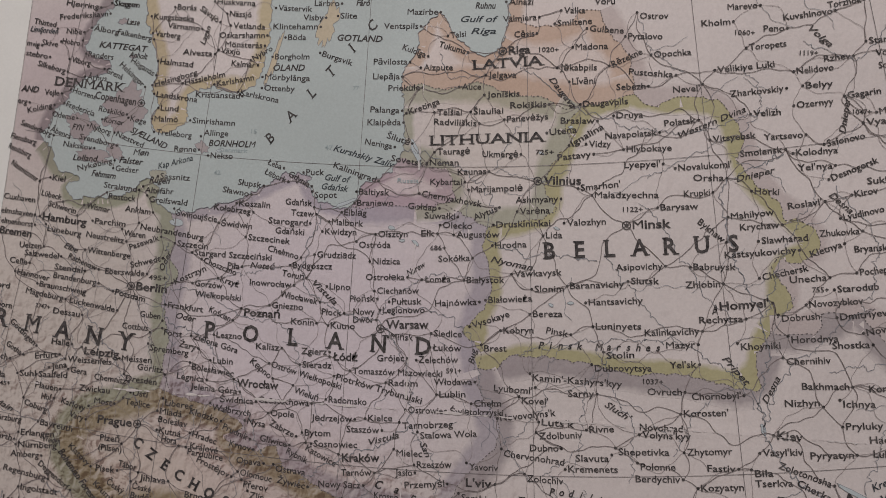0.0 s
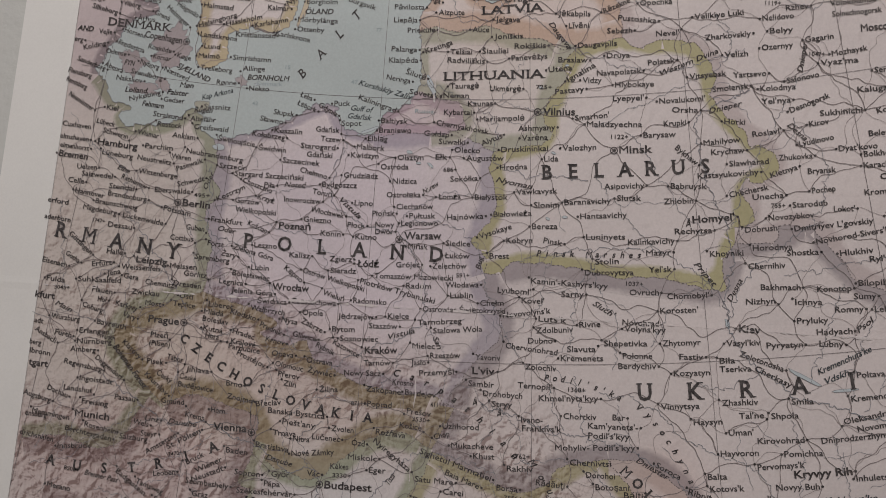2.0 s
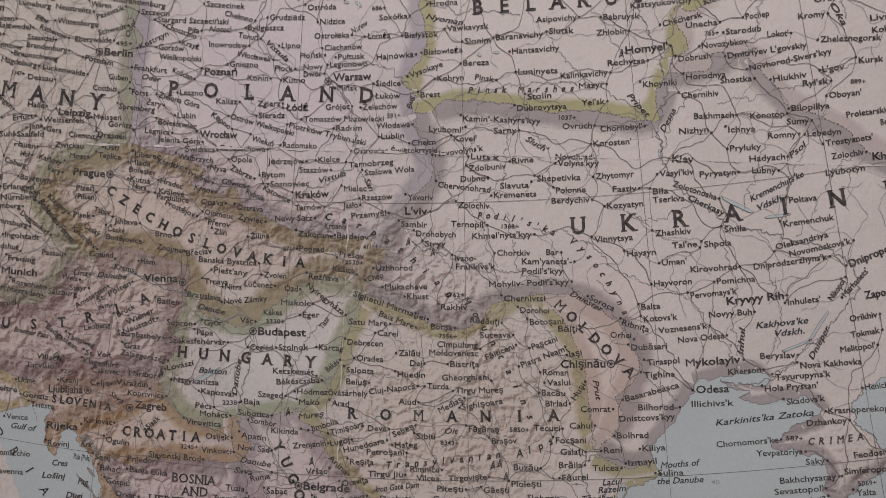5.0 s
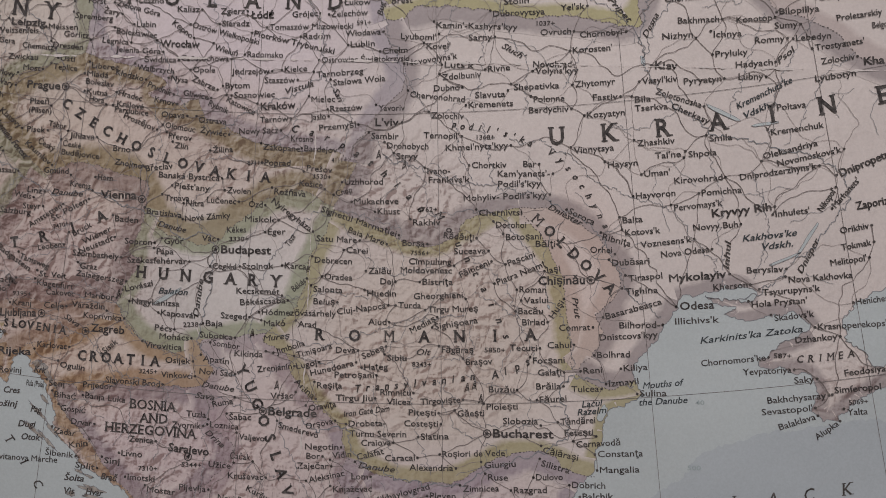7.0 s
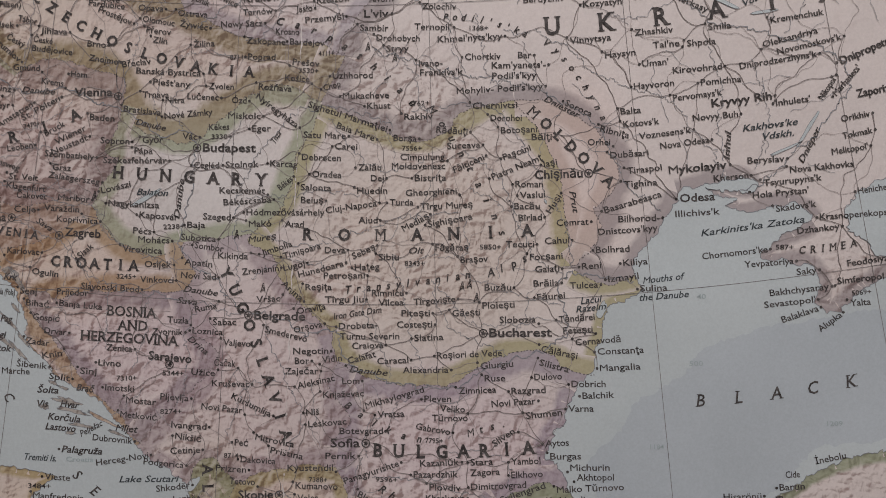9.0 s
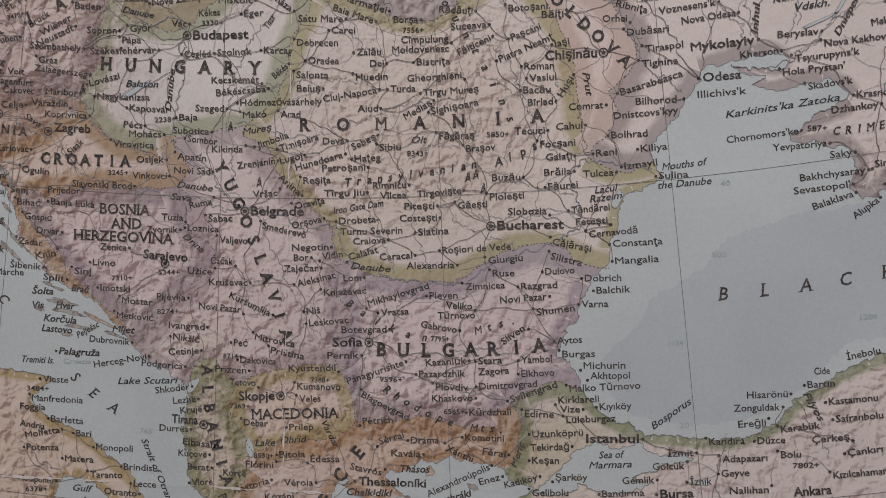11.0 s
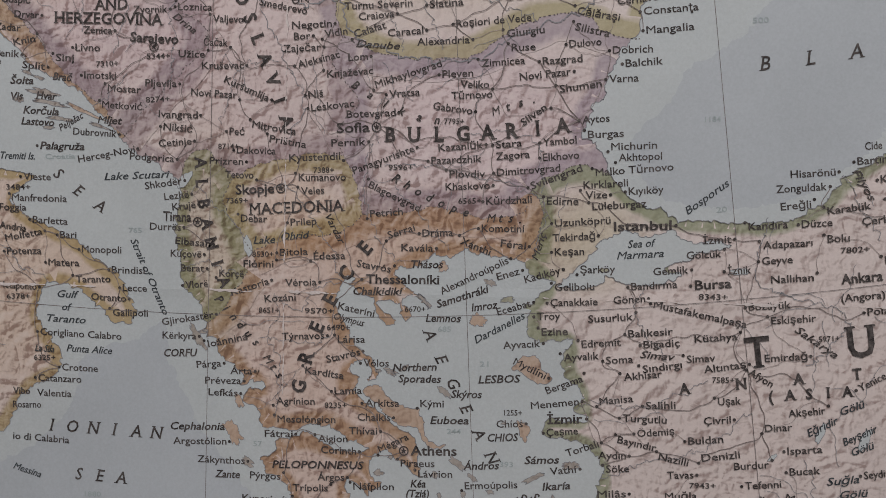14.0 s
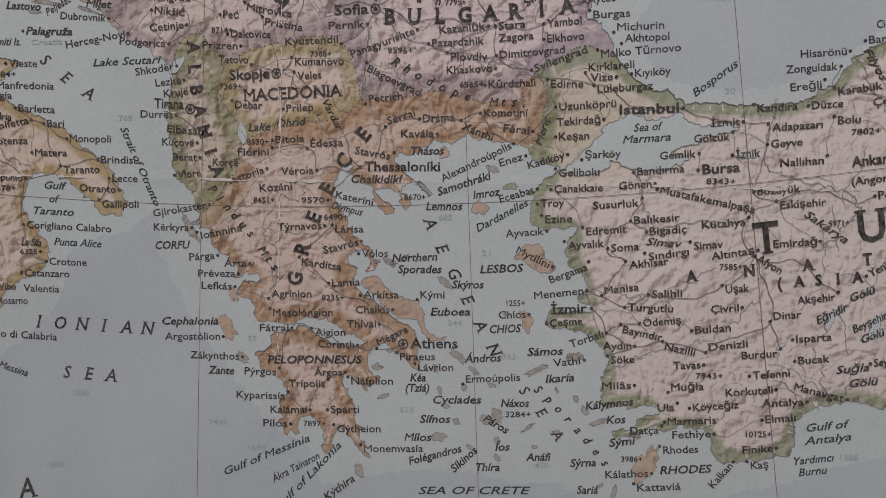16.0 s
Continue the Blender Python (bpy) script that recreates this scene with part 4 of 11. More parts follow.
island("isles", 27.14, 36.87, 0.0047, 0.0011, 24)
island("isles", 26.90, 37.04, 0.0022, 0.0014, -46)
island("greece", 27.86, 36.21, 0.0104, 0.0043, 66)
island("isles", 22.92, 36.23, 0.0034, 0.0019, -66)
island("isles", 27.31, 35.85, 0.0042, 0.0011, 79)
island("isles", 26.40, 36.74, 0.0022, 0.0011, 4)
island("isles", 24.82, 37.41, 0.0017, 0.0013, -56)
island("isles", 25.30, 37.44, 0.0019, 0.0011, -5)
island("turkey", 27.58, 40.56, 0.0025, 0.0011, 3)
lake(17.89, 46.67, 0.0102, 0.0014, 33)
lake(19.47, 41.98, 0.0055, 0.0021, 51)
lake(20.77, 41.04, 0.0050, 0.0021, -77)
lake(30.02, 40.39, 0.0045, 0.0015, 3)
lake(32.48, 49.62, 0.0109, 0.0011, -22)
lake(33.49, 49.34, 0.0078, 0.0008, 12)
lake(34.10, 47.34, 0.0118, 0.0010, 62)
lake(33.48, 47.06, 0.0095, 0.0007, 27)
lake(28.82, 44.77, 0.0048, 0.0022, 72)
lake(31.14, 38.05, 0.0054, 0.0016, 75)
lake(31.86, 37.89, 0.0058, 0.0020, 70)
lake(30.28, 37.76, 0.0027, 0.0009, 45)
lake(21.67, 55.27, 0.0079, 0.0019, -64)
lake(19.65, 54.34, 0.0078, 0.0010, 26)
lake(14.56, 53.76, 0.0044, 0.0021, 4)
lake(21.07, 53.95, 0.0020, 0.0012, -15)
lake(21.78, 53.71, 0.0024, 0.0010, -34)
lake(21.39, 53.74, 0.0017, 0.0008, 4)
lake(15.57, 55.10, 0.0015, 0.0009, 3)
lake(25.74, 53.95, 0.0016, 0.0008, -15)
lake(26.05, 52.73, 0.0019, 0.0008, 5)
lake(25.53, 52.70, 0.0014, 0.0008, -25)
lake(30.58, 50.66, 0.0032, 0.0012, -67)
lake(27.70, 46.60, 0.0012, 0.0006, -56)
lake(25.36, 55.21, 0.0015, 0.0007, -16)
lake(26.23, 55.63, 0.0013, 0.0008, 3)

# ---- the grid of meridians and parallels ----
for lon in range(0, 56, 5):
    line = [spot(lon, 34 + 0.5 * k) for k in range(54)]
    line = [p for p in line if WEST < p.x < EAST and SOUTH < p.y < NORTH]
    if len(line) > 3:
        stroke_part("meridian", line, 0.00014, 104, grid_ink)
for lat in (35, 40, 45, 50, 55):
    line = [p for p in (spot(5 + 0.5 * k, lat) for k in range(96)) if WEST < p.x < EAST and SOUTH < p.y < NORTH]
    if len(line) > 3:
        stroke_part("parallel", line, 0.00014, 104, grid_ink)
stroke_part("neat_line", [Vector((WEST, SOUTH)), Vector((WEST, NORTH))], 0.00012, 104, rail_ink)

# ---- lettering ----
STYLES = {   # capitals' height in mm, shear, weight, ink
    "town": (1.85, 0.0, LIGHT, black_ink), "city": (2.3, 0.0, HEAVY, black_ink), "capital": (2.45, 0.0, HEAVY, black_ink),
    "height": (1.4, 0.0, LIGHT, black_ink), "water": (1.9, 0.28, LIGHT, blue_ink), "river": (1.8, 0.28, LIGHT, black_ink),
    "isle": (1.95, 0.2, HEAVY, black_ink), "range": (2.2, 0.25, HEAVY, black_ink), "depth": (1.35, 0.0, LIGHT, faint_ink),
    "land": (2.6, 0.0, BOLD, black_ink), "name": (2.9, 0.0, LIGHT, black_ink), "big": (4.6, 0.0, HEAVY, black_ink), "ocean": (5.2, 0.25, LIGHT, black_ink), "sea": (3.0, 0.22, LIGHT, black_ink),
}
TOWNS, STATIONS = [], {}                   # dots of towns, for the roads and railways


def lay_text(text, mid, turn, style, width=None, parent=None, size=None, name="place_name"):
    """Printed words with their middle at mid; width in mm sets how close they run."""
    high, shear, weight, ink = STYLES[style]
    high = size or high
    pts, faces = (roman if style in ("land", "name", "big", "sea", "ocean") else letters)(text, shear, weight)
    if not pts:
        return
    x0, x1 = min(p[0] for p in pts), max(p[0] for p in pts)
    sy = high / 700.0
    sx = width / 1000 / (x1 - x0) if width else sy * 0.92
    c, s = math.cos(turn), math.sin(turn)
    lift = 0.30 if text.upper() != text else 0.35
    verts = []
    for x, y, up in pts:
        u, w = (x - (x0 + x1) / 2) * sx, (y - lift) * sy
        verts.append(on_sheet((mid.x + u * c - w * s, mid.y + u * s + w * c), 114 + up))
    part(name, flat_mesh(name, verts, faces, relief=False), ink, parent or wall_map)


def disc(name, rings, star=0.0):
    """A flat round mark from rings of (outer, inner) radius, round its own origin, with a five-pointed star in it."""
    verts, faces, k = [], [], 16
    for r, hole in rings:
        base = len(verts)
        for i in range(k):
            c, s = math.cos(2 * math.pi * i / k), math.sin(2 * math.pi * i / k)
            verts += [(c * r, 0, s * r), (c * hole, 0, s * hole)]
        for i in range(k):
            j = (i + 1) % k
            faces.append((base + 2 * i, base + 2 * j, base + 2 * j + 1, base + 2 * i + 1))
    if star:
        base = len(verts)
        verts.append((0, 0, 0))
        for i in range(10):
            r = star if i % 2 == 0 else star * 0.42
            verts.append((math.sin(math.pi * i / 5) * r, 0, math.cos(math.pi * i / 5) * r))
        faces += [(base, base + 1 + (i + 1) % 10, base + 1 + i) for i in range(10)]
    mesh = bpy.data.meshes.new(name)
    mesh.from_pydata(verts, [], faces)
    mesh.materials.append(black_ink)
    return mesh


town_mark = disc("town_dot", [(0.00040, 0.0)])
capital_mark = disc("capital_mark", [(0.00126, 0.00098)], 0.00088)
COUNTRIES = []


class Country:
    """One country's printing: its roads are one part, with each name and town dot a piece of it."""

    def __init__(self, label):
        self.label, self.words, self.marks = label, [], []
        COUNTRIES.append(self)

    def town(self, text, lon, lat, width, side="", style="town", turn=None):
        """Name with its middle at lon, lat; side tells where the town's dot stands beside it."""
        mid = spot(lon, lat)
        lean = slope(lon) if turn is None else radians(turn)
        along = Vector((math.cos(lean), math.sin(lean)))
        if style == "height":              # the small cross of a summit
            width *= (len(text) + 1) / len(text)
            mid, text = mid + along * width / 2000 / (len(text) + 1), text + "+"
        self.words.append((text, mid, lean, style, width))
        if side:
            up = Vector((-along.y, along.x))
            gap = {"capital": 0.0017, "city": 0.0010}.get(style, 0.0008)
            p = mid + along * {"l": -1, "r": 1}.get(side[0], 0) * (width / 2000 + gap)
            p += up * 0.0011 * (side.count("u") - side.count("d"))
            if side[0] in "tb":
                p += up * (0.0022 if side[0] == "t" else -0.0021)
            self.marks.append((p, style == "capital"))
            TOWNS.append((p.x, p.y, len(COUNTRIES) - 1))
            STATIONS.setdefault(text, []).append((p, len(COUNTRIES) - 1))

    def finish(self, body):
        for text, mid, lean, style, width in self.words:
            lay_text(text, mid, lean, style, width, body)
        for p, seat in self.marks:
            mark = new("capital_mark" if seat else "town_dot", capital_mark if seat else town_mark)
            mark.parent = body
            mark.location = on_sheet(p, 112)


def spread(text, a, m, b, size, style="land"):
    """A widely spaced name: its letters stand one by one along a bow from a by m to b."""
    pa, pm, pb = spot(*a), spot(*m), spot(*b)
    ctrl = 2 * pm - 0.5 * (pa + pb)
    bow = [(1 - f) ** 2 * pa + 2 * f * (1 - f) * ctrl + f * f * pb for f in (k / 60 for k in range(61))]
    run = np.concatenate([[0.0], np.cumsum([(q - p).length for p, q in zip(bow, bow[1:])])])
    for i, ch in enumerate(text):
        if ch == " ":
            continue
        f = float(np.interp(run[-1] * i / (len(text) - 1), run, np.linspace(0, 1, 61)))
        p = (1 - f) ** 2 * pa + 2 * f * (1 - f) * ctrl + f * f * pb
        d = 2 * (1 - f) * (ctrl - pa) + 2 * f * (pb - ctrl)
        lay_text(ch, p, math.atan2(d.y, d.x), style, None, None, size * 1.06, "country_letter")



denmark_print = Country("roads, town dots and place names of Denmark in black print")
denmark_print.town("DENMARK", 10.848, 56.026, 24.6, "", "name", -2.6)
denmark_print.town("Hjørring", 9.969, 57.476, 11.4, "r", "town", -5.4)
denmark_print.town("Skagen", 11.562, 57.593, 8.8, "l", "town", -2.6)
denmark_print.town("Frederikshavn", 10.100, 57.277, 16.7, "r", "town", 6.2)
denmark_print.town("Thisted", 8.760, 57.029, 8.0, "rd", "town", -7.0)
denmark_print.town("Nibe", 9.887, 56.956, 5.4, "r", "town", -1.3)
denmark_print.town("Ålborg", 11.031, 57.061, 8.8, "l", "town", -7.0)
denmark_print.town("Læse", 11.917, 57.270, 4.5, "", "isle", -3.4)
denmark_print.town("Hobro", 9.866, 56.748, 6.3, "ru", "town", -4.9)
denmark_print.town("Skive", 9.117, 56.665, 5.8, "ru", "town", -4.9)
denmark_print.town("Randers", 11.026, 56.576, 8.8, "l", "town", -4.8)
denmark_print.town("Viborg", 10.375, 56.419, 6.8, "l", "town", -8.5)
denmark_print.town("Silkeborg", 9.384, 56.230, 10.2, "r", "town", -12.0)
denmark_print.town("Anholt", 12.331, 56.664, 6.3, "", "isle", -4.9)
denmark_print.town("Grenå", 11.634, 56.277, 6.3, "l", "town", -21.3)
denmark_print.town("Århus", 11.055, 56.160, 6.8, "l", "town", -2.7)
denmark_print.town("Vejle", 9.609, 55.763, 5.2, "r", "town", -0.6)
denmark_print.town("Horsens", 10.745, 55.837, 8.4, "l", "town", -13.6)
denmark_print.town("Copenhagen", 11.849, 55.825, 14.2, "r", "capital", -6.2)
denmark_print.town("Helsingør", 12.243, 56.307, 10.8, "r", "town", -37.8)
denmark_print.town("Fredericia", 10.725, 55.547, 10.5, "l", "town", -15.2)
denmark_print.town("Roskilde", 11.801, 55.589, 9.0, "r", "town", -8.0)
denmark_print.town("Kolding", 9.316, 55.446, 8.6, "r", "town", 14.9)
denmark_print.town("Korsør", 11.947, 55.410, 6.7, "l", "town", -6.0)
denmark_print.town("Køge", 12.756, 55.488, 5.4, "l", "town", -9.8)
denmark_print.town("FYN", 10.785, 55.212, 4.0, "", "isle", -4.0)
denmark_print.town("Odense", 10.197, 55.375, 8.0, "r", "town", -5.9)
denmark_print.town("Nyborg", 11.546, 55.232, 7.5, "l", "town", -13.2)
denmark_print.town("Svendborg", 11.511, 55.019, 12.3, "r", "town", -9.4)
denmark_print.town("Næstved", 12.596, 55.122, 10.0, "l", "town", -18.8)
denmark_print.town("SJÆLLAND", 13.222, 55.197, 13.4, "", "isle", -20.7)
denmark_print.town("Sønderborg", 9.369, 55.064, 11.6, "r", "town", -16.6)
denmark_print.town("Åbenrå", 10.234, 55.059, 7.6, "l", "town", -16.7)
denmark_print.town("Nakskov", 10.904, 54.874, 9.9, "r", "town", -3.8)
denmark_print.town("Lolland", 11.249, 54.672, 8.5, "", "isle", 0.1)
denmark_print.town("Nykøbing", 11.601, 54.586, 11.8, "r", "town", 15.4)
denmark_print.town("Falster", 12.778, 54.740, 8.0, "", "isle", -1.8)
denmark_print.town("Møn", 13.050, 54.915, 5.1, "", "isle", -0.0)
denmark_print.town("Gedser", 12.692, 54.579, 7.8, "l", "town", -1.7)
denmark_print.town("Rønne", 14.471, 55.069, 7.3, "r", "town", 1.8)
denmark_print.town("BORNHOLM", 15.950, 55.250, 15.1, "", "isle", 1.7)
denmark_print.town("Allinge", 15.383, 55.406, 8.0, "ld", "town", 1.6)
denmark_print.town("Nekso", 15.671, 55.013, 7.2, "l", "town", 1.9)
denmark_print.town("Fehmarn", 11.967, 54.428, 8.2, "", "isle", -3.5)
denmark_print.town("Denmark", 16.026, 55.132, 9.0, "", "depth", 1.8)
denmark_print.town("15", 16.596, 55.502, 1.8, "", "depth", 3.5)
denmark_print.town("42", 15.602, 54.715, 2.2, "", "depth", 4.0)
denmark_print.town("77", 19.713, 56.356, 1.8, "", "depth", 3.1)
denmark_print.town("47", 19.012, 55.291, 2.5, "", "depth", 3.7)
denmark_print.town("KATTEGAT", 11.754, 56.798, 16.6, "", "isle", -3.1)
denmark_print.town("AND", 8.815, 55.767, 6.2, "", "isle", -2.5)
denmark_print.town("stebro", 8.752, 56.415, 7.8, "r", "town", -6.6)
denmark_print.town("mvig", 8.533, 56.603, 4.5, "r", "town", -6.7)
denmark_print.town("erg", 8.668, 55.514, 3.3, "r", "town", -6.0)
denmark_print.town("Limfjorden", 8.796, 56.890, 9.9, "", "water", -3.2)
denmark_print.town("Kap Arkona", 14.210, 54.817, 11.5, "", "water", 17.6)

sweden_print = Country("roads, town dots and place names of Sweden in black print")
sweden_print.town("Huskvarna", 15.419, 57.810, 12.6, "l", "town", -0.8)
sweden_print.town("Borås", 13.722, 57.646, 6.4, "l", "town", -0.7)
sweden_print.town("Sävsjö", 14.555, 57.555, 7.4, "r", "town", -31.7)
sweden_print.town("Nässjö", 15.626, 57.596, 7.2, "l", "town", -0.6)
sweden_print.town("Kungsbacka", 13.327, 57.434, 13.6, "l", "town", -1.5)
sweden_print.town("Värnamo", 13.720, 57.284, 10.9, "r", "town", -3.4)
sweden_print.town("Vetlanda", 15.975, 57.387, 10.5, "l", "town", -0.5)
sweden_print.town("Varberg", 13.217, 57.109, 8.6, "l", "town", -3.3)
sweden_print.town("Oskarshamn", 15.777, 57.213, 14.8, "r", "town", 2.5)
sweden_print.town("Falkenberg", 12.070, 57.032, 11.9, "r", "town", -8.9)
sweden_print.town("Lagan", 14.535, 57.163, 6.1, "", "river", 76.5)
sweden_print.town("Alvesta", 14.352, 56.828, 9.8, "r", "town", -1.2)
sweden_print.town("Växjö", 15.460, 56.908, 6.3, "l", "town", -3.2)
sweden_print.town("Mönsterås", 15.881, 57.039, 12.1, "r", "town", 0.7)
sweden_print.town("Nybro", 16.548, 56.906, 6.9, "l", "town", 33.5)
sweden_print.town("Halmstad", 13.695, 56.606, 11.0, "l", "town", -3.0)
sweden_print.town("Kalmar", 15.961, 56.688, 7.8, "r", "town", -1.1)
sweden_print.town("Höganäs", 12.564, 56.466, 9.2, "r", "town", -27.0)
sweden_print.town("Helsingborg", 13.757, 56.325, 14.3, "l", "town", 18.9)
sweden_print.town("Hässleholm", 14.741, 56.376, 13.2, "l", "town", 14.9)
sweden_print.town("Karlshamn", 15.764, 56.380, 12.1, "l", "town", 13.0)
sweden_print.town("Landskrona", 13.904, 55.988, 13.8, "l", "town", -4.5)
sweden_print.town("Kristianstad", 15.253, 56.089, 14.4, "r", "town", 1.2)
sweden_print.town("Karlskrona", 16.637, 56.126, 12.7, "l", "town", -8.5)
sweden_print.town("Lund", 13.723, 55.769, 5.9, "l", "town", -0.5)
sweden_print.town("Malmö", 13.673, 55.568, 7.8, "l", "town", 1.5)
sweden_print.town("Trelleborg", 14.018, 55.320, 11.8, "l", "town", -2.2)
sweden_print.town("Simrishamn", 15.254, 55.605, 13.9, "l", "town", -0.4)
sweden_print.town("ÖLAND", 17.488, 56.676, 10.1, "", "isle", 2.9)
sweden_print.town("Västervik", 17.473, 57.751, 10.9, "l", "town", 0.3)
sweden_print.town("Klintehamn", 17.552, 57.420, 14.3, "r", "town", 2.4)
sweden_print.town("Böda", 17.640, 57.226, 5.8, "l", "town", 2.6)
sweden_print.town("Borgholm", 17.551, 56.873, 11.0, "l", "town", 2.8)
sweden_print.town("Mörbylånga", 17.471, 56.491, 14.4, "l", "town", 1.0)
sweden_print.town("Ottenby", 17.252, 56.290, 9.7, "l", "town", 1.1)
sweden_print.town("Visby", 18.119, 57.597, 6.5, "r", "town", 2.3)
sweden_print.town("Slite", 19.296, 57.644, 5.2, "l", "town", 2.3)
sweden_print.town("Lärbro", 18.529, 57.863, 7.9, "r", "town", 2.2)
sweden_print.town("Fårö", 19.742, 57.884, 4.3, "", "isle", 2.2)
sweden_print.town("GOTLAND", 19.718, 57.248, 14.1, "", "isle", 0.6)
sweden_print.town("Burgsvik", 19.043, 56.873, 10.1, "l", "town", -15.0)
sweden_print.town("Skagern", 11.541, 57.592, 7.7, "", "town", -1.7)

latvia_print = Country("roads, town dots and place names of Latvia in black print")
latvia_print.town("LATVIA", 24.413, 56.786, 21.5, "", "name", 7.0)
latvia_print.town("Ventspils", 21.029, 57.466, 10.6, "r", "town", 2.4)
latvia_print.town("Mazirbe", 21.714, 57.717, 9.4, "r", "town", 2.3)
latvia_print.town("Kuldīga", 21.496, 57.021, 7.5, "r", "town", -17.3)
latvia_print.town("Pāvilosta", 20.757, 56.829, 10.4, "r", "town", 2.8)
latvia_print.town("Liepāja", 20.650, 56.567, 8.2, "r", "town", 3.0)
latvia_print.town("Priekule", 21.230, 56.369, 9.6, "r", "town", 5.1)
latvia_print.town("Tukums", 22.691, 57.072, 8.4, "r", "town", -13.5)
latvia_print.town("Talsi", 22.869, 57.301, 4.7, "l", "town", 8.7)
latvia_print.town("Aizpute", 22.266, 56.727, 8.9, "l", "town", 2.9)
latvia_print.town("Auce", 23.311, 56.380, 5.7, "l", "town", 3.1)
latvia_print.town("Jelgava", 24.248, 56.572, 8.2, "l", "town", 3.0)
latvia_print.town("Riga", 24.771, 56.994, 6.4, "l", "capital", 5.8)
latvia_print.town("Valmiera", 24.792, 57.550, 9.9, "r", "town", 6.5)
latvia_print.town("Cēsis", 24.925, 57.268, 5.9, "r", "town", 6.7)
latvia_print.town("Smiltene", 26.476, 57.423, 10.0, "l", "town", 6.6)
latvia_print.town("Valka", 26.492, 57.630, 6.2, "l", "town", 2.3)
latvia_print.town("Gulbene", 27.427, 57.254, 9.8, "l", "town", -1.7)
latvia_print.town("Madona", 26.952, 56.981, 9.3, "l", "town", 4.8)
latvia_print.town("1020", 25.607, 56.981, 4.6, "", "height", 2.7)
latvia_print.town("Jēkabpils", 26.527, 56.636, 10.6, "l", "town", 2.9)
latvia_print.town("Līvāni", 26.667, 56.397, 6.7, "l", "town", 5.1)
latvia_print.town("Rēzekne", 27.965, 56.741, 9.3, "l", "town", 28.2)
latvia_print.town("Daugavpils", 27.259, 56.008, 12.7, "l", "town", 7.4)
latvia_print.town("Daugava", 26.023, 56.225, 11.1, "", "river", -49.2)
latvia_print.town("Ainaži", 24.843, 57.839, 7.2, "l", "town", 2.2)
latvia_print.town("Ruhnu", 23.725, 57.798, 6.1, "", "isle", 2.2)
latvia_print.town("Gulf of", 23.532, 57.561, 11.2, "", "water", 2.4)
latvia_print.town("Riga", 23.660, 57.348, 7.4, "", "water", 2.5)
latvia_print.town("Võru", 27.419, 57.747, 5.9, "", "town", 2.2)

lithuania_print = Country("roads, town dots and place names of Lithuania in black print")
lithuania_print.town("LITHUANIA", 23.785, 55.485, 34.5, "", "name", 5.7)
lithuania_print.town("Palanga", 20.668, 55.977, 8.9, "r", "town", 1.3)
lithuania_print.town("Klaipėda", 20.665, 55.758, 10.2, "r", "town", 3.5)
lithuania_print.town("Kretinga", 21.871, 56.043, 9.7, "l", "town", 23.8)
lithuania_print.town("Telšiai", 22.654, 55.942, 7.4, "l", "town", 3.4)
lithuania_print.town("Šiauliai", 23.823, 55.952, 8.8, "l", "town", 5.4)
lithuania_print.town("Joniškis", 24.272, 56.238, 9.6, "l", "town", 5.2)
lithuania_print.town("Rokiškis", 25.012, 56.038, 10.5, "r", "town", 5.3)
lithuania_print.town("Panevėžys", 24.980, 55.816, 11.9, "l", "town", 7.5)
lithuania_print.town("Radviliškis", 22.833, 55.765, 12.7, "r", "town", 1.4)
lithuania_print.town("Utena", 26.009, 55.569, 7.8, "l", "town", 9.8)
lithuania_print.town("Šilutė", 21.136, 55.477, 7.3, "r", "town", -14.3)
lithuania_print.town("Neringa", 20.540, 55.381, 8.4, "r", "town", -6.3)
lithuania_print.town("Tauragė", 22.802, 55.268, 9.7, "l", "town", 5.8)
lithuania_print.town("Ukmergė", 24.176, 55.210, 10.4, "r", "town", 3.8)
lithuania_print.town("725", 25.397, 55.229, 3.9, "", "height", 3.8)
lithuania_print.town("Kaunas", 23.354, 54.918, 8.4, "r", "town", 6.0)
lithuania_print.town("Vilnius", 25.937, 54.733, 10.6, "l", "capital", 4.1)
lithuania_print.town("Marijampolė", 24.077, 54.627, 14.9, "l", "town", 6.2)
lithuania_print.town("Ignalina", 26.693, 55.482, 10.4, "l", "town", 34.7)
lithuania_print.town("Alytus", 23.749, 54.219, 7.3, "r", "town", 26.7)
lithuania_print.town("Varėna", 25.145, 54.246, 8.5, "l", "town", 6.4)
lithuania_print.town("Druskininkai", 24.816, 54.033, 15.5, "l", "town", 6.5)

kaliningrad_print = Country("roads, town dots and place names of Kaliningrad in black print")
kaliningrad_print.town("Kaliningrad", 19.874, 54.876, 13.8, "r", "town", -15.6)
kaliningrad_print.town("Sovetsk", 21.443, 55.097, 10.1, "r", "town", -6.1)
kaliningrad_print.town("Neman", 22.533, 55.074, 8.6, "l", "town", 3.9)
kaliningrad_print.town("Baltiysk", 20.494, 54.547, 9.2, "l", "town", 2.2)
kaliningrad_print.town("Braniewo", 20.548, 54.363, 11.0, "l", "town", 4.3)
kaliningrad_print.town("Kybartai", 22.607, 54.745, 9.4, "r", "town", 4.1)
kaliningrad_print.town("Chernyakhovsk", 22.784, 54.457, 18.0, "l", "town", -5.8)
kaliningrad_print.town("Gołdap", 21.936, 54.317, 8.6, "r", "town", 0.3)
kaliningrad_print.town("Suwałki", 22.453, 54.168, 9.0, "r", "town", 2.4)
kaliningrad_print.town("Olecko", 22.963, 54.009, 8.6, "l", "town", 2.5)
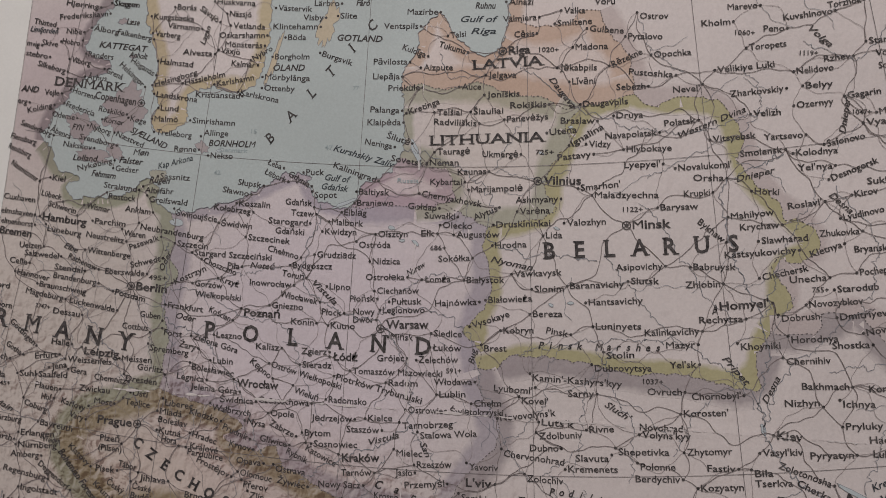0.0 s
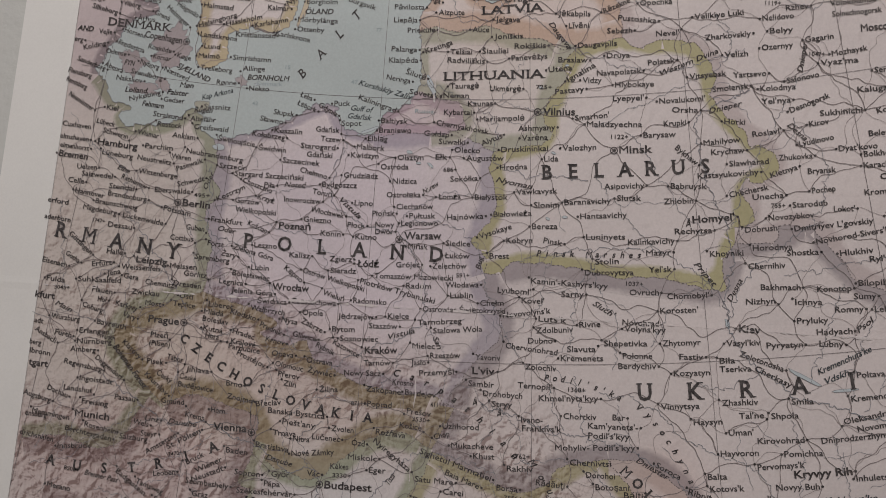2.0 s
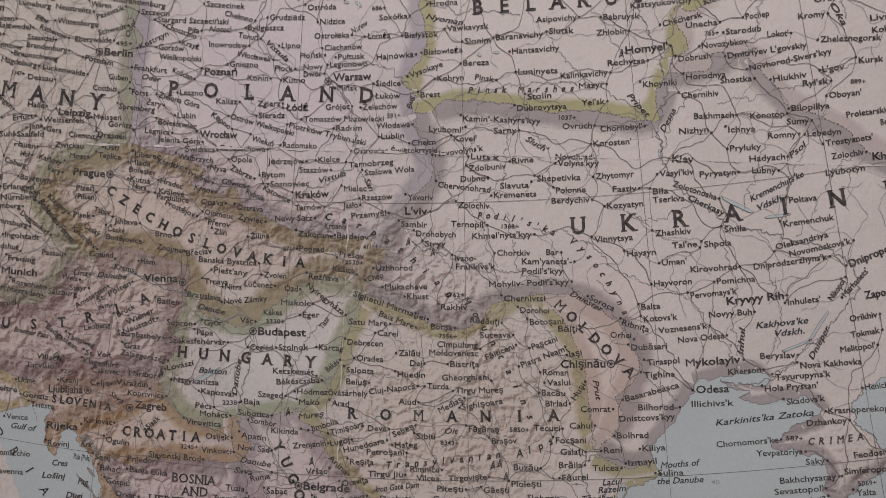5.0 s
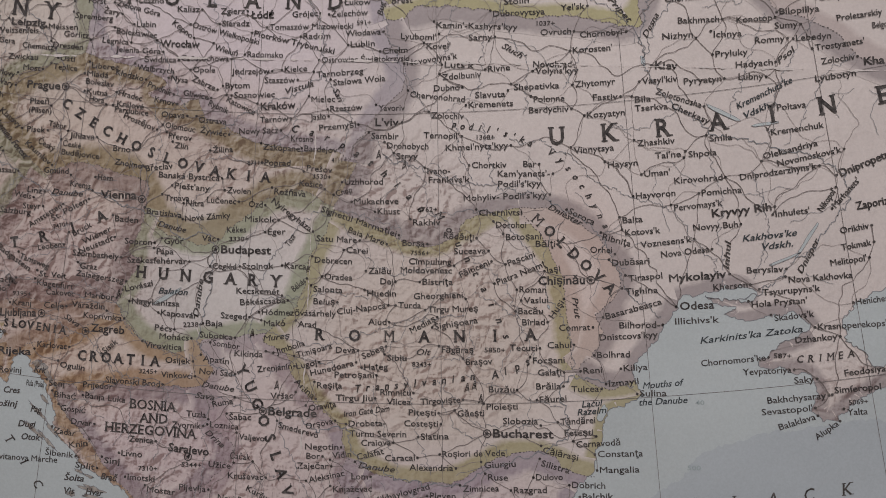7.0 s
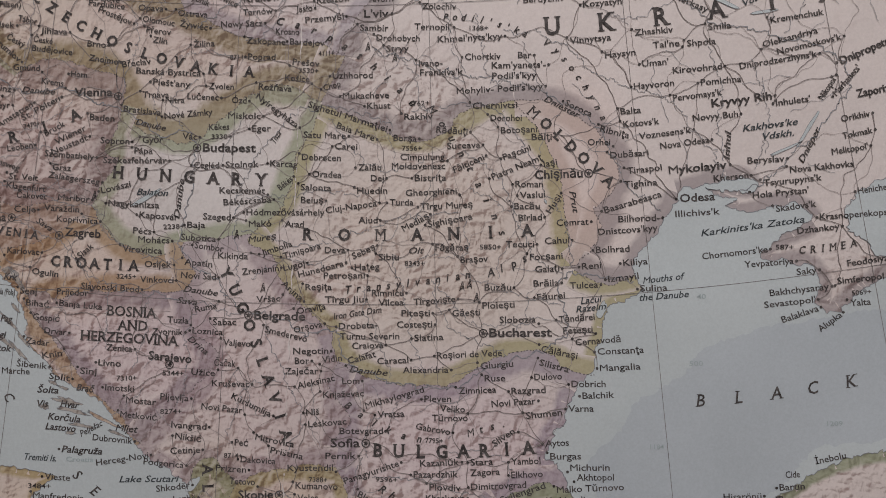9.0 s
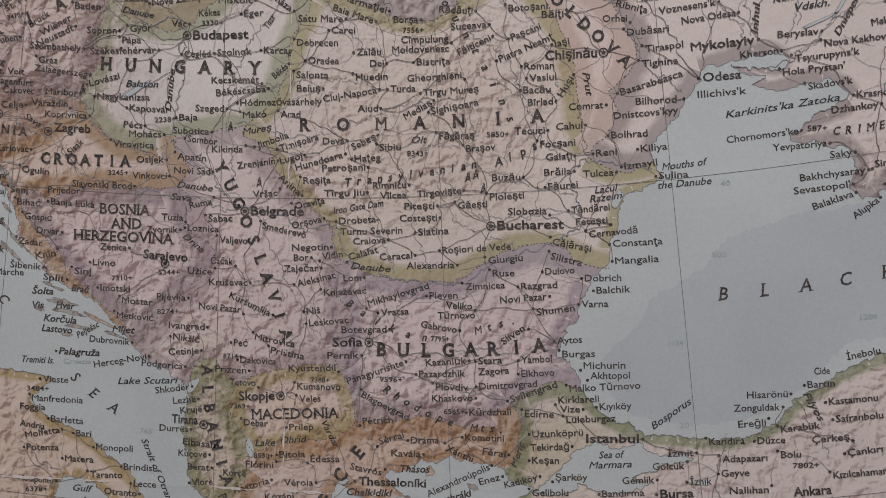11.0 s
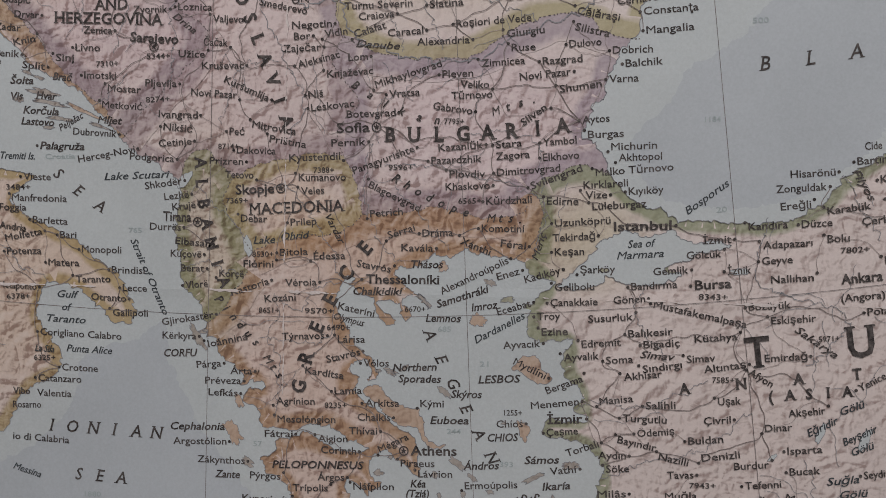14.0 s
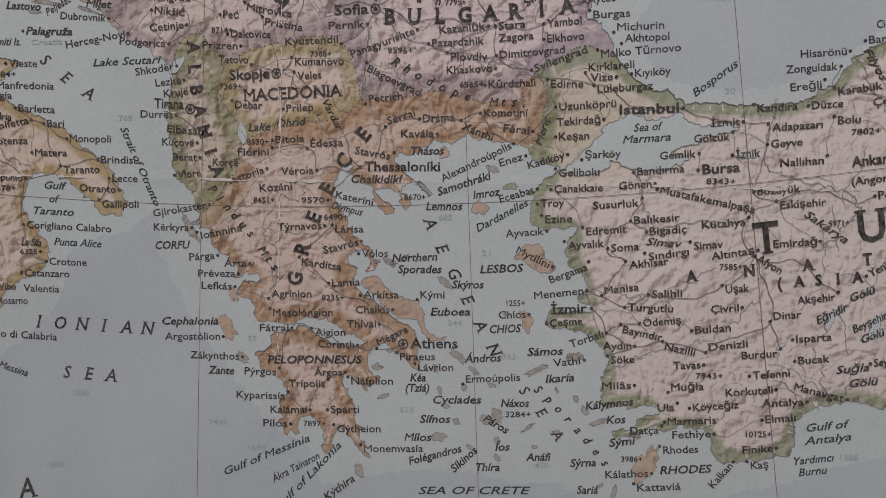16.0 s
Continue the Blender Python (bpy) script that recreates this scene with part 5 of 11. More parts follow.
kaliningrad_print.town("Kurshskiy Zaliv", 20.115, 55.157, 19.4, "", "water", -12.0)
kaliningrad_print.town("Russia", 21.487, 54.756, 6.4, "", "depth", 2.1)

belarus_print = Country("roads, town dots and place names of Belarus in black print")
belarus_print.town("Braslaw", 26.435, 55.730, 9.7, "r", "town", 3.4)
belarus_print.town("Druya", 27.931, 55.771, 7.5, "l", "town", 5.5)
belarus_print.town("Polatsk", 29.315, 55.592, 8.7, "r", "town", 9.8)
belarus_print.town("Pastavy", 26.297, 55.141, 9.5, "r", "town", 10.0)
belarus_print.town("Vidzy", 27.041, 55.319, 6.2, "l", "town", 3.7)
belarus_print.town("Navapolatsk", 27.925, 55.448, 14.4, "r", "town", 7.8)
belarus_print.town("Vitsyebsk", 30.748, 55.257, 11.6, "l", "town", 10.0)
belarus_print.town("Hlybokaye", 28.399, 55.192, 12.5, "l", "town", 5.8)
belarus_print.town("Lyepyel'", 28.178, 54.937, 10.0, "r", "town", 6.0)
belarus_print.town("Novalukoml'", 29.870, 54.832, 14.5, "l", "town", 8.1)
belarus_print.town("Orsha", 29.934, 54.634, 8.3, "r", "town", 4.0)
belarus_print.town("Smarhon'", 26.995, 54.621, 11.1, "l", "town", 10.3)
belarus_print.town("Maladzyechna", 27.694, 54.450, 17.7, "l", "town", 4.2)
belarus_print.town("Ashmyany", 25.207, 54.434, 12.2, "r", "town", 6.3)
belarus_print.town("Krupki", 29.584, 54.401, 7.1, "r", "town", 8.4)
belarus_print.town("1122", 27.784, 54.214, 4.4, "", "height", 4.4)
belarus_print.town("Barysaw", 29.083, 54.202, 10.3, "l", "town", 6.4)
belarus_print.town("Valozhyn", 26.558, 54.034, 10.9, "l", "town", 6.5)
belarus_print.town("Minsk", 28.315, 53.947, 10.5, "l", "capital", 6.6)
belarus_print.town("Horki", 31.417, 54.329, 6.5, "l", "town", 2.0)
belarus_print.town("Mahilyow", 30.968, 53.990, 11.5, "l", "town", 10.7)
belarus_print.town("Krychaw", 31.110, 53.791, 10.4, "r", "town", 8.7)
belarus_print.town("Bykhaw", 29.860, 53.783, 8.6, "r", "town", -35.3)
belarus_print.town("Slawharad", 31.701, 53.549, 12.2, "l", "town", 8.9)
belarus_print.town("Kastsyukovichy", 31.043, 53.370, 18.9, "r", "town", 9.0)
belarus_print.town("Asipovichy", 27.897, 53.273, 12.8, "r", "town", 7.0)
belarus_print.town("Babruysk", 29.841, 53.203, 11.3, "l", "town", 4.9)
belarus_print.town("Zhlobin", 29.500, 52.938, 9.3, "r", "town", 7.2)
belarus_print.town("Chechersk", 31.597, 53.027, 12.3, "l", "town", 17.5)
belarus_print.town("Slutsk", 28.026, 53.041, 7.7, "l", "town", 5.1)
belarus_print.town("Baranavichy", 26.761, 53.007, 15.0, "l", "town", 7.2)
belarus_print.town("Slonim", 25.493, 52.958, 8.3, "l", "town", 5.2)
belarus_print.town("Vawkavysk", 25.198, 53.219, 13.4, "l", "town", 7.0)
belarus_print.town("Lida", 25.662, 53.836, 4.6, "l", "town", 6.7)
belarus_print.town("Hrodna", 24.464, 53.689, 9.0, "l", "town", 6.7)
belarus_print.town("Hantsavichy", 27.227, 52.734, 14.9, "l", "town", 7.3)
belarus_print.town("Białowieża", 24.439, 52.796, 12.5, "l", "town", 7.3)
belarus_print.town("Bereza", 25.432, 52.556, 8.3, "l", "town", 5.4)
belarus_print.town("Vysokaye", 23.911, 52.462, 11.1, "l", "town", 23.3)
belarus_print.town("Kobryn", 24.652, 52.291, 8.5, "l", "town", 5.6)
belarus_print.town("Pinsk", 25.673, 52.263, 6.1, "r", "town", -4.5)
belarus_print.town("Luninyets", 27.263, 52.336, 12.4, "l", "town", 5.5)
belarus_print.town("Kalinkavichy", 28.612, 52.216, 14.7, "r", "town", 7.6)
belarus_print.town("Mazyr", 28.803, 52.007, 7.8, "r", "town", 7.8)
belarus_print.town("Brest", 24.042, 51.995, 6.4, "lu", "town", 5.7)
belarus_print.town("Stolin", 27.271, 51.879, 7.5, "lu", "town", 7.8)
belarus_print.town("Dubrovytsya", 27.324, 51.673, 15.5, "lu", "town", 5.9)
belarus_print.town("Yel'sk", 28.817, 51.697, 7.2, "r", "town", 8.0)
belarus_print.town("Homyel'", 30.479, 52.576, 13.0, "r", "city", 9.5)
belarus_print.town("Rechytsa", 29.863, 52.371, 11.6, "r", "town", 7.5)
belarus_print.town("Khoyniki", 30.758, 51.920, 10.3, "lu", "town", 7.8)
belarus_print.town("Dobrush", 31.821, 52.316, 9.8, "lu", "town", 9.6)
belarus_print.town("Nyoman", 24.491, 53.380, 12.2, "", "river", -7.2)
belarus_print.town("Pripet", 30.101, 51.570, 9.4, "", "river", -44.6)
belarus_print.town("Western Dvina", 30.191, 55.534, 19.7, "", "river", 26.7)

russia_print = Country("roads, town dots and place names of Russia in black print")
russia_print.town("Ostrov", 28.858, 57.415, 8.0, "lu", "town", 2.3)
russia_print.town("Pytalovo", 28.550, 57.081, 9.7, "l", "town", 2.5)
russia_print.town("Opochka", 29.293, 56.749, 10.4, "l", "town", 7.0)
russia_print.town("Pustoshka", 28.626, 56.447, 12.4, "r", "town", -1.3)
russia_print.town("Sebezh", 28.020, 56.246, 8.2, "r", "town", 5.2)
russia_print.town("Nevel'", 29.586, 56.128, 7.4, "ru", "town", 7.4)
russia_print.town("Velikiye Luki", 31.311, 56.389, 15.5, "l", "town", 9.3)
russia_print.town("Kholm", 30.628, 57.187, 8.0, "r", "town", 6.7)
russia_print.town("Toropets", 31.997, 56.701, 10.1, "l", "town", 9.2)
russia_print.town("Marevo", 31.447, 57.408, 8.2, "r", "town", 6.6)
russia_print.town("1060", 31.363, 56.970, 4.3, "", "height", 2.5)
russia_print.town("Peno", 32.240, 56.969, 5.6, "r", "town", 4.6)
russia_print.town("Kuvshinovo", 33.236, 57.125, 13.2, "r", "town", 11.1)
russia_print.town("Torzhok", 34.304, 57.227, 9.1, "r", "town", 13.2)
russia_print.town("Rzhev", 33.823, 56.348, 7.0, "r", "town", 9.3)
russia_print.town("1119", 33.040, 56.493, 3.9, "", "height", 2.7)
russia_print.town("Nelidovo", 33.178, 56.207, 9.8, "l", "town", 9.4)
russia_print.town("Belyy", 33.220, 55.949, 7.2, "l", "town", 7.4)
russia_print.town("Zharkovskiy", 31.514, 55.967, 14.5, "r", "town", 9.6)
russia_print.town("Velizh", 31.714, 55.596, 7.3, "l", "town", 7.7)
russia_print.town("Ozernyy", 33.023, 55.656, 9.7, "l", "town", 9.8)
russia_print.town("Gagarin", 34.350, 55.710, 8.8, "l", "town", 11.9)
russia_print.town("1047", 34.162, 55.420, 3.8, "", "height", 3.3)
russia_print.town("Yartsevo", 32.052, 55.190, 10.4, "r", "town", 7.9)
russia_print.town("Safonovo", 33.658, 55.011, 10.1, "l", "town", 16.6)
russia_print.town("Smolensk", 31.411, 54.974, 11.4, "r", "town", 10.2)
russia_print.town("Kolodnya", 32.858, 54.881, 10.9, "l", "town", 8.1)
russia_print.town("Yel'nya", 32.749, 54.641, 9.1, "r", "town", 8.2)
russia_print.town("Desnogorsk", 33.744, 54.528, 13.1, "l", "town", 27.3)
russia_print.town("Roslavl'", 32.339, 54.069, 9.0, "r", "town", 12.8)
russia_print.town("Kirov", 33.926, 54.141, 6.1, "l", "town", 14.9)
russia_print.town("Lyudinovo", 33.767, 53.821, 10.7, "l", "town", 17.2)
russia_print.town("Zhukovka", 33.084, 53.566, 10.4, "r", "town", 8.9)
russia_print.town("Kletnya", 32.688, 53.326, 8.6, "r", "town", 23.6)
russia_print.town("Dnieper", 31.183, 54.619, 10.8, "", "river", 18.8)
russia_print.town("Dnieper", 33.751, 55.400, 10.3, "", "river", 85.0)
russia_print.town("Desna", 33.252, 54.022, 7.4, "", "river", -38.7)
russia_print.town("Bryansk", 33.788, 53.265, 8.5, "", "town", 9.0)
russia_print.town("Unecha", 32.138, 52.898, 9.6, "r", "town", 9.3)
russia_print.town("755", 32.346, 52.717, 3.2, "", "height", 5.2)
russia_print.town("Starodub", 33.304, 52.682, 10.6, "l", "town", 9.4)
russia_print.town("Novozybkov", 32.718, 52.492, 13.8, "l", "town", 9.5)
russia_print.town("Pochep", 33.755, 52.914, 7.1, "l", "town", 11.4)
russia_print.town("Volga", 33.485, 56.730, 7.8, "", "river", -40.1)
russia_print.town("Vyaz'ma", 34.838, 55.221, 11.5, "l", "town", 9.1)
russia_print.town("Serpukhov", 36.430, 54.938, 12.1, "l", "town", 9.2)
russia_print.town("Kaluga", 35.671, 54.629, 9.2, "r", "town", 9.3)
russia_print.town("Oka", 37.519, 54.844, 5.6, "", "river", 7.0)
russia_print.town("Tula", 37.104, 54.268, 8.0, "r", "city", 9.4)
russia_print.town("Aleksin", 37.484, 54.613, 9.4, "l", "town", 11.4)
russia_print.town("Shchekino", 36.810, 54.046, 13.0, "r", "town", 9.5)
russia_print.town("Kozel'sk", 36.147, 54.232, 9.8, "r", "town", 17.9)
russia_print.town("Sukhinichi", 34.627, 54.289, 12.9, "r", "town", 9.4)
russia_print.town("Belev", 35.617, 53.812, 6.3, "r", "town", 9.6)
russia_print.town("Plavsk", 36.510, 53.649, 6.9, "r", "town", 9.6)
russia_print.town("Uzlovaya", 37.529, 53.895, 11.5, "l", "town", 13.8)
russia_print.town("4961", 37.335, 53.565, 4.6, "", "height", 3.2)
russia_print.town("Mtsensk", 37.078, 53.386, 9.0, "l", "town", 9.7)
russia_print.town("Dyat'kovo", 34.935, 53.605, 11.7, "l", "town", 9.7)
russia_print.town("Bolkhov", 35.500, 53.449, 9.1, "l", "town", 9.7)
russia_print.town("Karachev", 35.503, 53.240, 10.5, "l", "town", 9.8)
russia_print.town("Orël", 35.689, 53.012, 5.9, "r", "town", 9.9)
russia_print.town("Livny", 37.219, 52.506, 7.9, "r", "town", 10.0)
russia_print.town("Kolpny", 37.241, 52.287, 8.6, "", "town", 10.1)
russia_print.town("Kromy", 35.266, 52.760, 8.0, "r", "town", 9.9)
russia_print.town("Belgorod", 36.900, 50.679, 7.1, "", "town", 10.6)
russia_print.town("Staritsa", 35.221, 56.523, 9.1, "l", "town", 9.5)
russia_print.town("Volokolamsk", 35.592, 56.301, 14.2, "r", "town", 9.6)
russia_print.town("Solnechnogorsk", 35.644, 56.089, 15.1, "", "town", 9.7)
russia_print.town("Mozhaysk", 35.203, 55.390, 11.0, "l", "town", 14.4)
russia_print.town("Moscow", 36.207, 55.751, 10.6, "", "capital", 9.8)

poland_print = Country("roads, town dots and place names of Poland in black print")
poland_print.town("Łeba", 17.389, 54.939, 4.6, "r", "town", -17.3)
poland_print.town("Łębork", 17.447, 54.741, 7.3, "r", "town", -19.1)
poland_print.town("Puck", 18.662, 54.844, 5.6, "l", "town", 4.0)
poland_print.town("Gdynia", 18.195, 54.710, 7.4, "r", "town", -24.9)
poland_print.town("Sopot", 19.045, 54.461, 6.8, "lu", "town", 4.2)
poland_print.town("Gulf of", 19.372, 54.756, 7.9, "", "water", -1.9)
poland_print.town("Gdańsk", 19.309, 54.597, 8.2, "", "water", -1.8)
poland_print.town("Słupsk", 16.675, 54.568, 7.5, "r", "town", -3.6)
poland_print.town("Sławno", 16.274, 54.408, 8.5, "r", "town", -5.4)
poland_print.town("Koszalin", 16.903, 54.219, 9.9, "l", "town", 0.4)
poland_print.town("Gdańsk", 18.249, 54.306, 8.3, "rd", "town", 0.4)
poland_print.town("Tczew", 18.393, 54.124, 7.1, "r", "town", 0.5)
poland_print.town("Elbląg", 19.978, 54.184, 6.8, "l", "town", 2.4)
poland_print.town("Malbork", 19.765, 54.004, 9.6, "l", "town", 0.6)
poland_print.town("Kołobrzeg", 16.241, 54.096, 11.8, "r", "town", -3.3)
poland_print.town("Starogard", 17.983, 53.960, 12.2, "r", "town", 0.6)
poland_print.town("Gdański", 18.065, 53.797, 9.0, "", "town", 0.7)
poland_print.town("Kwidzyn", 19.585, 53.843, 9.6, "l", "town", 2.6)
poland_print.town("Świnoujście", 15.155, 53.912, 13.6, "lu", "town", -5.1)
poland_print.town("Świdwin", 16.426, 53.836, 9.9, "l", "town", -1.3)
poland_print.town("Szczecinek", 17.469, 53.633, 13.2, "l", "town", -1.1)
poland_print.town("Chełmno", 17.936, 53.429, 9.9, "r", "town", -10.6)
poland_print.town("Olsztyn", 21.115, 53.843, 8.8, "l", "town", 4.6)
poland_print.town("Ełk", 22.127, 53.869, 4.0, "r", "town", 4.6)
poland_print.town("Augustów", 23.545, 53.859, 12.5, "l", "town", 4.6)
poland_print.town("Ostróda", 20.607, 53.649, 9.5, "lu", "town", 4.7)
poland_print.town("Grudziądz", 19.514, 53.444, 11.8, "l", "town", 2.9)
poland_print.town("Nidzica", 20.969, 53.380, 8.3, "l", "town", 4.9)
poland_print.town("686", 22.375, 53.634, 3.5, "", "height", 4.7)
poland_print.town("Sokółka", 22.887, 53.459, 9.2, "r", "town", 6.9)
poland_print.town("Szczecin", 15.168, 53.402, 9.9, "l", "town", -1.0)
poland_print.town("Stargard Szczeciński", 16.435, 53.302, 24.5, "l", "town", 1.0)
poland_print.town("Choszczno", 16.097, 53.085, 11.2, "l", "town", -15.9)
poland_print.town("Piła", 16.503, 53.119, 3.8, "r", "town", 1.1)
poland_print.town("Noteć", 17.366, 53.167, 7.7, "", "river", 1.1)
poland_print.town("Bydgoszcz", 18.837, 53.235, 12.1, "l", "town", 3.0)
poland_print.town("Toruń", 18.289, 53.056, 6.9, "r", "town", -6.5)
poland_print.town("Ostrołęka", 20.962, 53.114, 11.6, "r", "town", 5.0)
poland_print.town("Łomża", 22.442, 53.106, 7.6, "l", "town", 5.1)
poland_print.town("Białystok", 23.768, 53.109, 10.9, "l", "town", 5.1)
poland_print.town("Narew", 21.826, 53.275, 6.1, "", "river", 34.9)
poland_print.town("Kostrzyn", 15.228, 52.879, 10.7, "l", "town", 28.3)
poland_print.town("Krzyż", 16.446, 52.841, 6.1, "l", "town", -12.0)
poland_print.town("Gorzów", 15.832, 52.753, 8.8, "l", "town", -0.6)
poland_print.town("Wielkopolski", 16.149, 52.577, 14.6, "", "town", -0.5)
poland_print.town("Inowrocław", 17.659, 52.880, 12.9, "r", "town", 1.3)
poland_print.town("Włocławek", 18.527, 52.681, 11.7, "r", "town", -6.3)
poland_print.town("Lipno", 19.684, 52.912, 6.3, "l", "town", 3.2)
poland_print.town("Płońsk", 20.347, 52.735, 7.5, "r", "town", 5.3)
poland_print.town("Ciechanów", 21.342, 52.896, 12.4, "l", "town", 5.2)
poland_print.town("Vistula", 19.266, 52.800, 9.4, "", "river", -37.5)
poland_print.town("Gniezno", 18.224, 52.522, 9.6, "l", "town", 1.5)
poland_print.town("Poznań", 17.509, 52.359, 11.1, "lu", "city", 1.6)
poland_print.town("Konin", 18.699, 52.278, 7.0, "r", "town", 1.6)
poland_print.town("Kutno", 19.849, 52.262, 7.3, "l", "town", 3.6)
poland_print.town("Płock", 19.507, 52.476, 6.0, "r", "town", 1.5)
poland_print.town("Nowy", 20.419, 52.519, 6.4, "", "town", 5.4)
poland_print.town("Pułtusk", 21.602, 52.723, 8.8, "l", "town", 5.3)
poland_print.town("Legionowo", 21.526, 52.580, 12.4, "l", "town", 5.4)
poland_print.town("Dwór", 20.417, 52.387, 6.1, "r", "town", 5.5)
poland_print.town("Warsaw", 21.646, 52.340, 12.5, "ld", "capital", 5.5)
poland_print.town("Mińsk", 21.513, 52.131, 6.6, "l", "town", 3.7)
poland_print.town("Siedlce", 22.762, 52.216, 8.1, "l", "town", 3.6)
poland_print.town("Hajnówka", 22.959, 52.729, 12.1, "r", "town", 7.3)
poland_print.town("Łuków", 22.748, 51.985, 8.3, "l", "town", 3.8)
poland_print.town("Frankfurt", 15.238, 52.318, 11.4, "l", "town", -2.2)
poland_print.town("Kościan", 16.288, 52.274, 7.3, "r", "town", -19.1)
poland_print.town("Oder", 15.300, 52.146, 6.6, "", "river", -5.8)
poland_print.town("Leszno", 16.634, 51.928, 8.0, "l", "town", 1.8)
poland_print.town("Kalisz", 17.778, 51.808, 7.2, "r", "town", 1.9)
poland_print.town("Zgierz", 19.103, 51.804, 7.8, "r", "town", 3.9)
poland_print.town("Łódź", 19.983, 51.750, 7.4, "l", "city", 3.9)
poland_print.town("Zielona Góra", 16.270, 51.768, 14.7, "l", "town", -11.3)
poland_print.town("Żary", 15.473, 51.671, 5.4, "r", "town", -7.4)
poland_print.town("Lubin", 16.548, 51.489, 6.2, "l", "town", 2.1)
poland_print.town("Sieradz", 19.214, 51.583, 8.8, "l", "town", 4.0)
poland_print.town("Grójec", 21.230, 51.778, 8.0, "r", "town", 5.8)
poland_print.town("Żelechów", 22.528, 51.787, 11.3, "l", "town", 5.9)
poland_print.town("Kępno", 17.652, 51.439, 7.7, "r", "town", -32.3)
poland_print.town("Ostrów Wielkopolski", 18.940, 51.400, 22.0, "l", "town", -11.2)
poland_print.town("Tomaszów Mazowiecki", 21.426, 51.553, 26.3, "l", "town", 4.0)
poland_print.town("591", 22.890, 51.621, 3.3, "", "height", 6.0)
poland_print.town("Bolesławiec", 16.291, 51.317, 13.3, "lu", "town", -3.4)
poland_print.town("Legnica", 15.687, 51.145, 8.7, "r", "town", -1.4)
poland_print.town("Wrocław", 17.606, 51.170, 12.8, "lu", "city", 2.3)
poland_print.town("Piotrków Trybunalski", 20.951, 51.269, 26.0, "l", "town", -9.4)
poland_print.town("Radom", 21.599, 51.384, 8.5, "l", "town", 4.1)
poland_print.town("Włodawa", 22.927, 51.439, 11.0, "r", "town", 6.1)
poland_print.town("Lublin", 22.919, 51.239, 7.5, "l", "town", 6.2)
poland_print.town("Jelenia Góra", 16.393, 51.008, 14.7, "r", "town", 0.5)
poland_print.town("Wieluń", 18.986, 51.093, 7.6, "lu", "town", -12.9)
poland_print.town("Radomsko", 20.129, 51.039, 11.3, "l", "town", 2.4)
poland_print.town("Częstochowa", 18.381, 50.936, 15.4, "r", "town", 2.5)
poland_print.town("Chełm", 23.838, 51.113, 7.7, "l", "town", 6.3)
poland_print.town("Świdnica", 17.071, 50.868, 10.4, "r", "town", 2.5)
poland_print.town("Ostrowiec Świętokrzyski", 23.002, 50.969, 27.1, "l", "town", 4.4)
poland_print.town("Kielce", 21.032, 50.794, 7.1, "l", "town", 6.4)
poland_print.town("Wałbrzych", 16.963, 50.690, 12.1, "lu", "town", -3.0)
poland_print.town("Opole", 18.383, 50.730, 7.1, "l", "town", 2.6)
poland_print.town("Jędrzejów", 19.735, 50.733, 12.1, "r", "town", 4.5)
poland_print.town("Tarnobrzeg", 22.287, 50.731, 14.6, "lu", "town", 8.4)
poland_print.town("Nysa", 17.693, 50.535, 5.6, "l", "town", -4.8)
poland_print.town("Kłodzko", 16.222, 50.547, 9.3, "r", "town", -10.4)
poland_print.town("Prudnik", 17.145, 50.345, 8.2, "r", "town", -17.9)
poland_print.town("Zabrze", 18.407, 50.489, 8.1, "r", "town", -20.2)
poland_print.town("Bytom", 19.384, 50.474, 7.7, "l", "town", 4.7)
poland_print.town("Staszów", 20.590, 50.591, 9.6, "r", "town", 4.6)
poland_print.town("Stalowa Wola", 22.838, 50.595, 16.1, "lu", "town", 8.5)
poland_print.town("Vistula", 21.158, 50.471, 9.0, "", "river", 20.1)
poland_print.town("San", 22.248, 50.342, 4.4, "", "river", -59.6)
poland_print.town("Gliwice", 18.210, 50.271, 8.3, "r", "town", -6.6)
poland_print.town("Sosnowiec", 19.885, 50.318, 12.9, "l", "town", 4.8)
poland_print.town("Kraków", 20.576, 50.134, 11.0, "lu", "city", 6.8)
poland_print.town("Mielec", 21.841, 50.263, 7.4, "lu", "town", 4.8)
poland_print.town("Rzeszów", 22.493, 50.108, 10.0, "l", "town", 6.9)
poland_print.town("Rybnik", 18.889, 50.075, 6.9, "lu", "town", -19.9)
poland_print.town("Katowice", 19.524, 50.114, 9.9, "lu", "town", -22.0)
poland_print.town("Tarnów", 20.482, 49.894, 9.0, "r", "town", 6.9)
poland_print.town("Ostrava", 18.744, 49.826, 9.0, "lu", "town", -0.6)
poland_print.town("Jasło", 21.715, 49.952, 4.9, "r", "town", 6.9)
poland_print.town("Nowy Sącz", 20.066, 49.680, 12.4, "r", "town", 5.2)
poland_print.town("Przemyśl", 22.256, 49.787, 11.4, "r", "town", 9.0)
poland_print.town("Bug", 23.441, 51.869, 4.5, "", "river", 85.0)
poland_print.town("Krosno", 21.292, 49.557, 7.0, "", "town", 2.0)

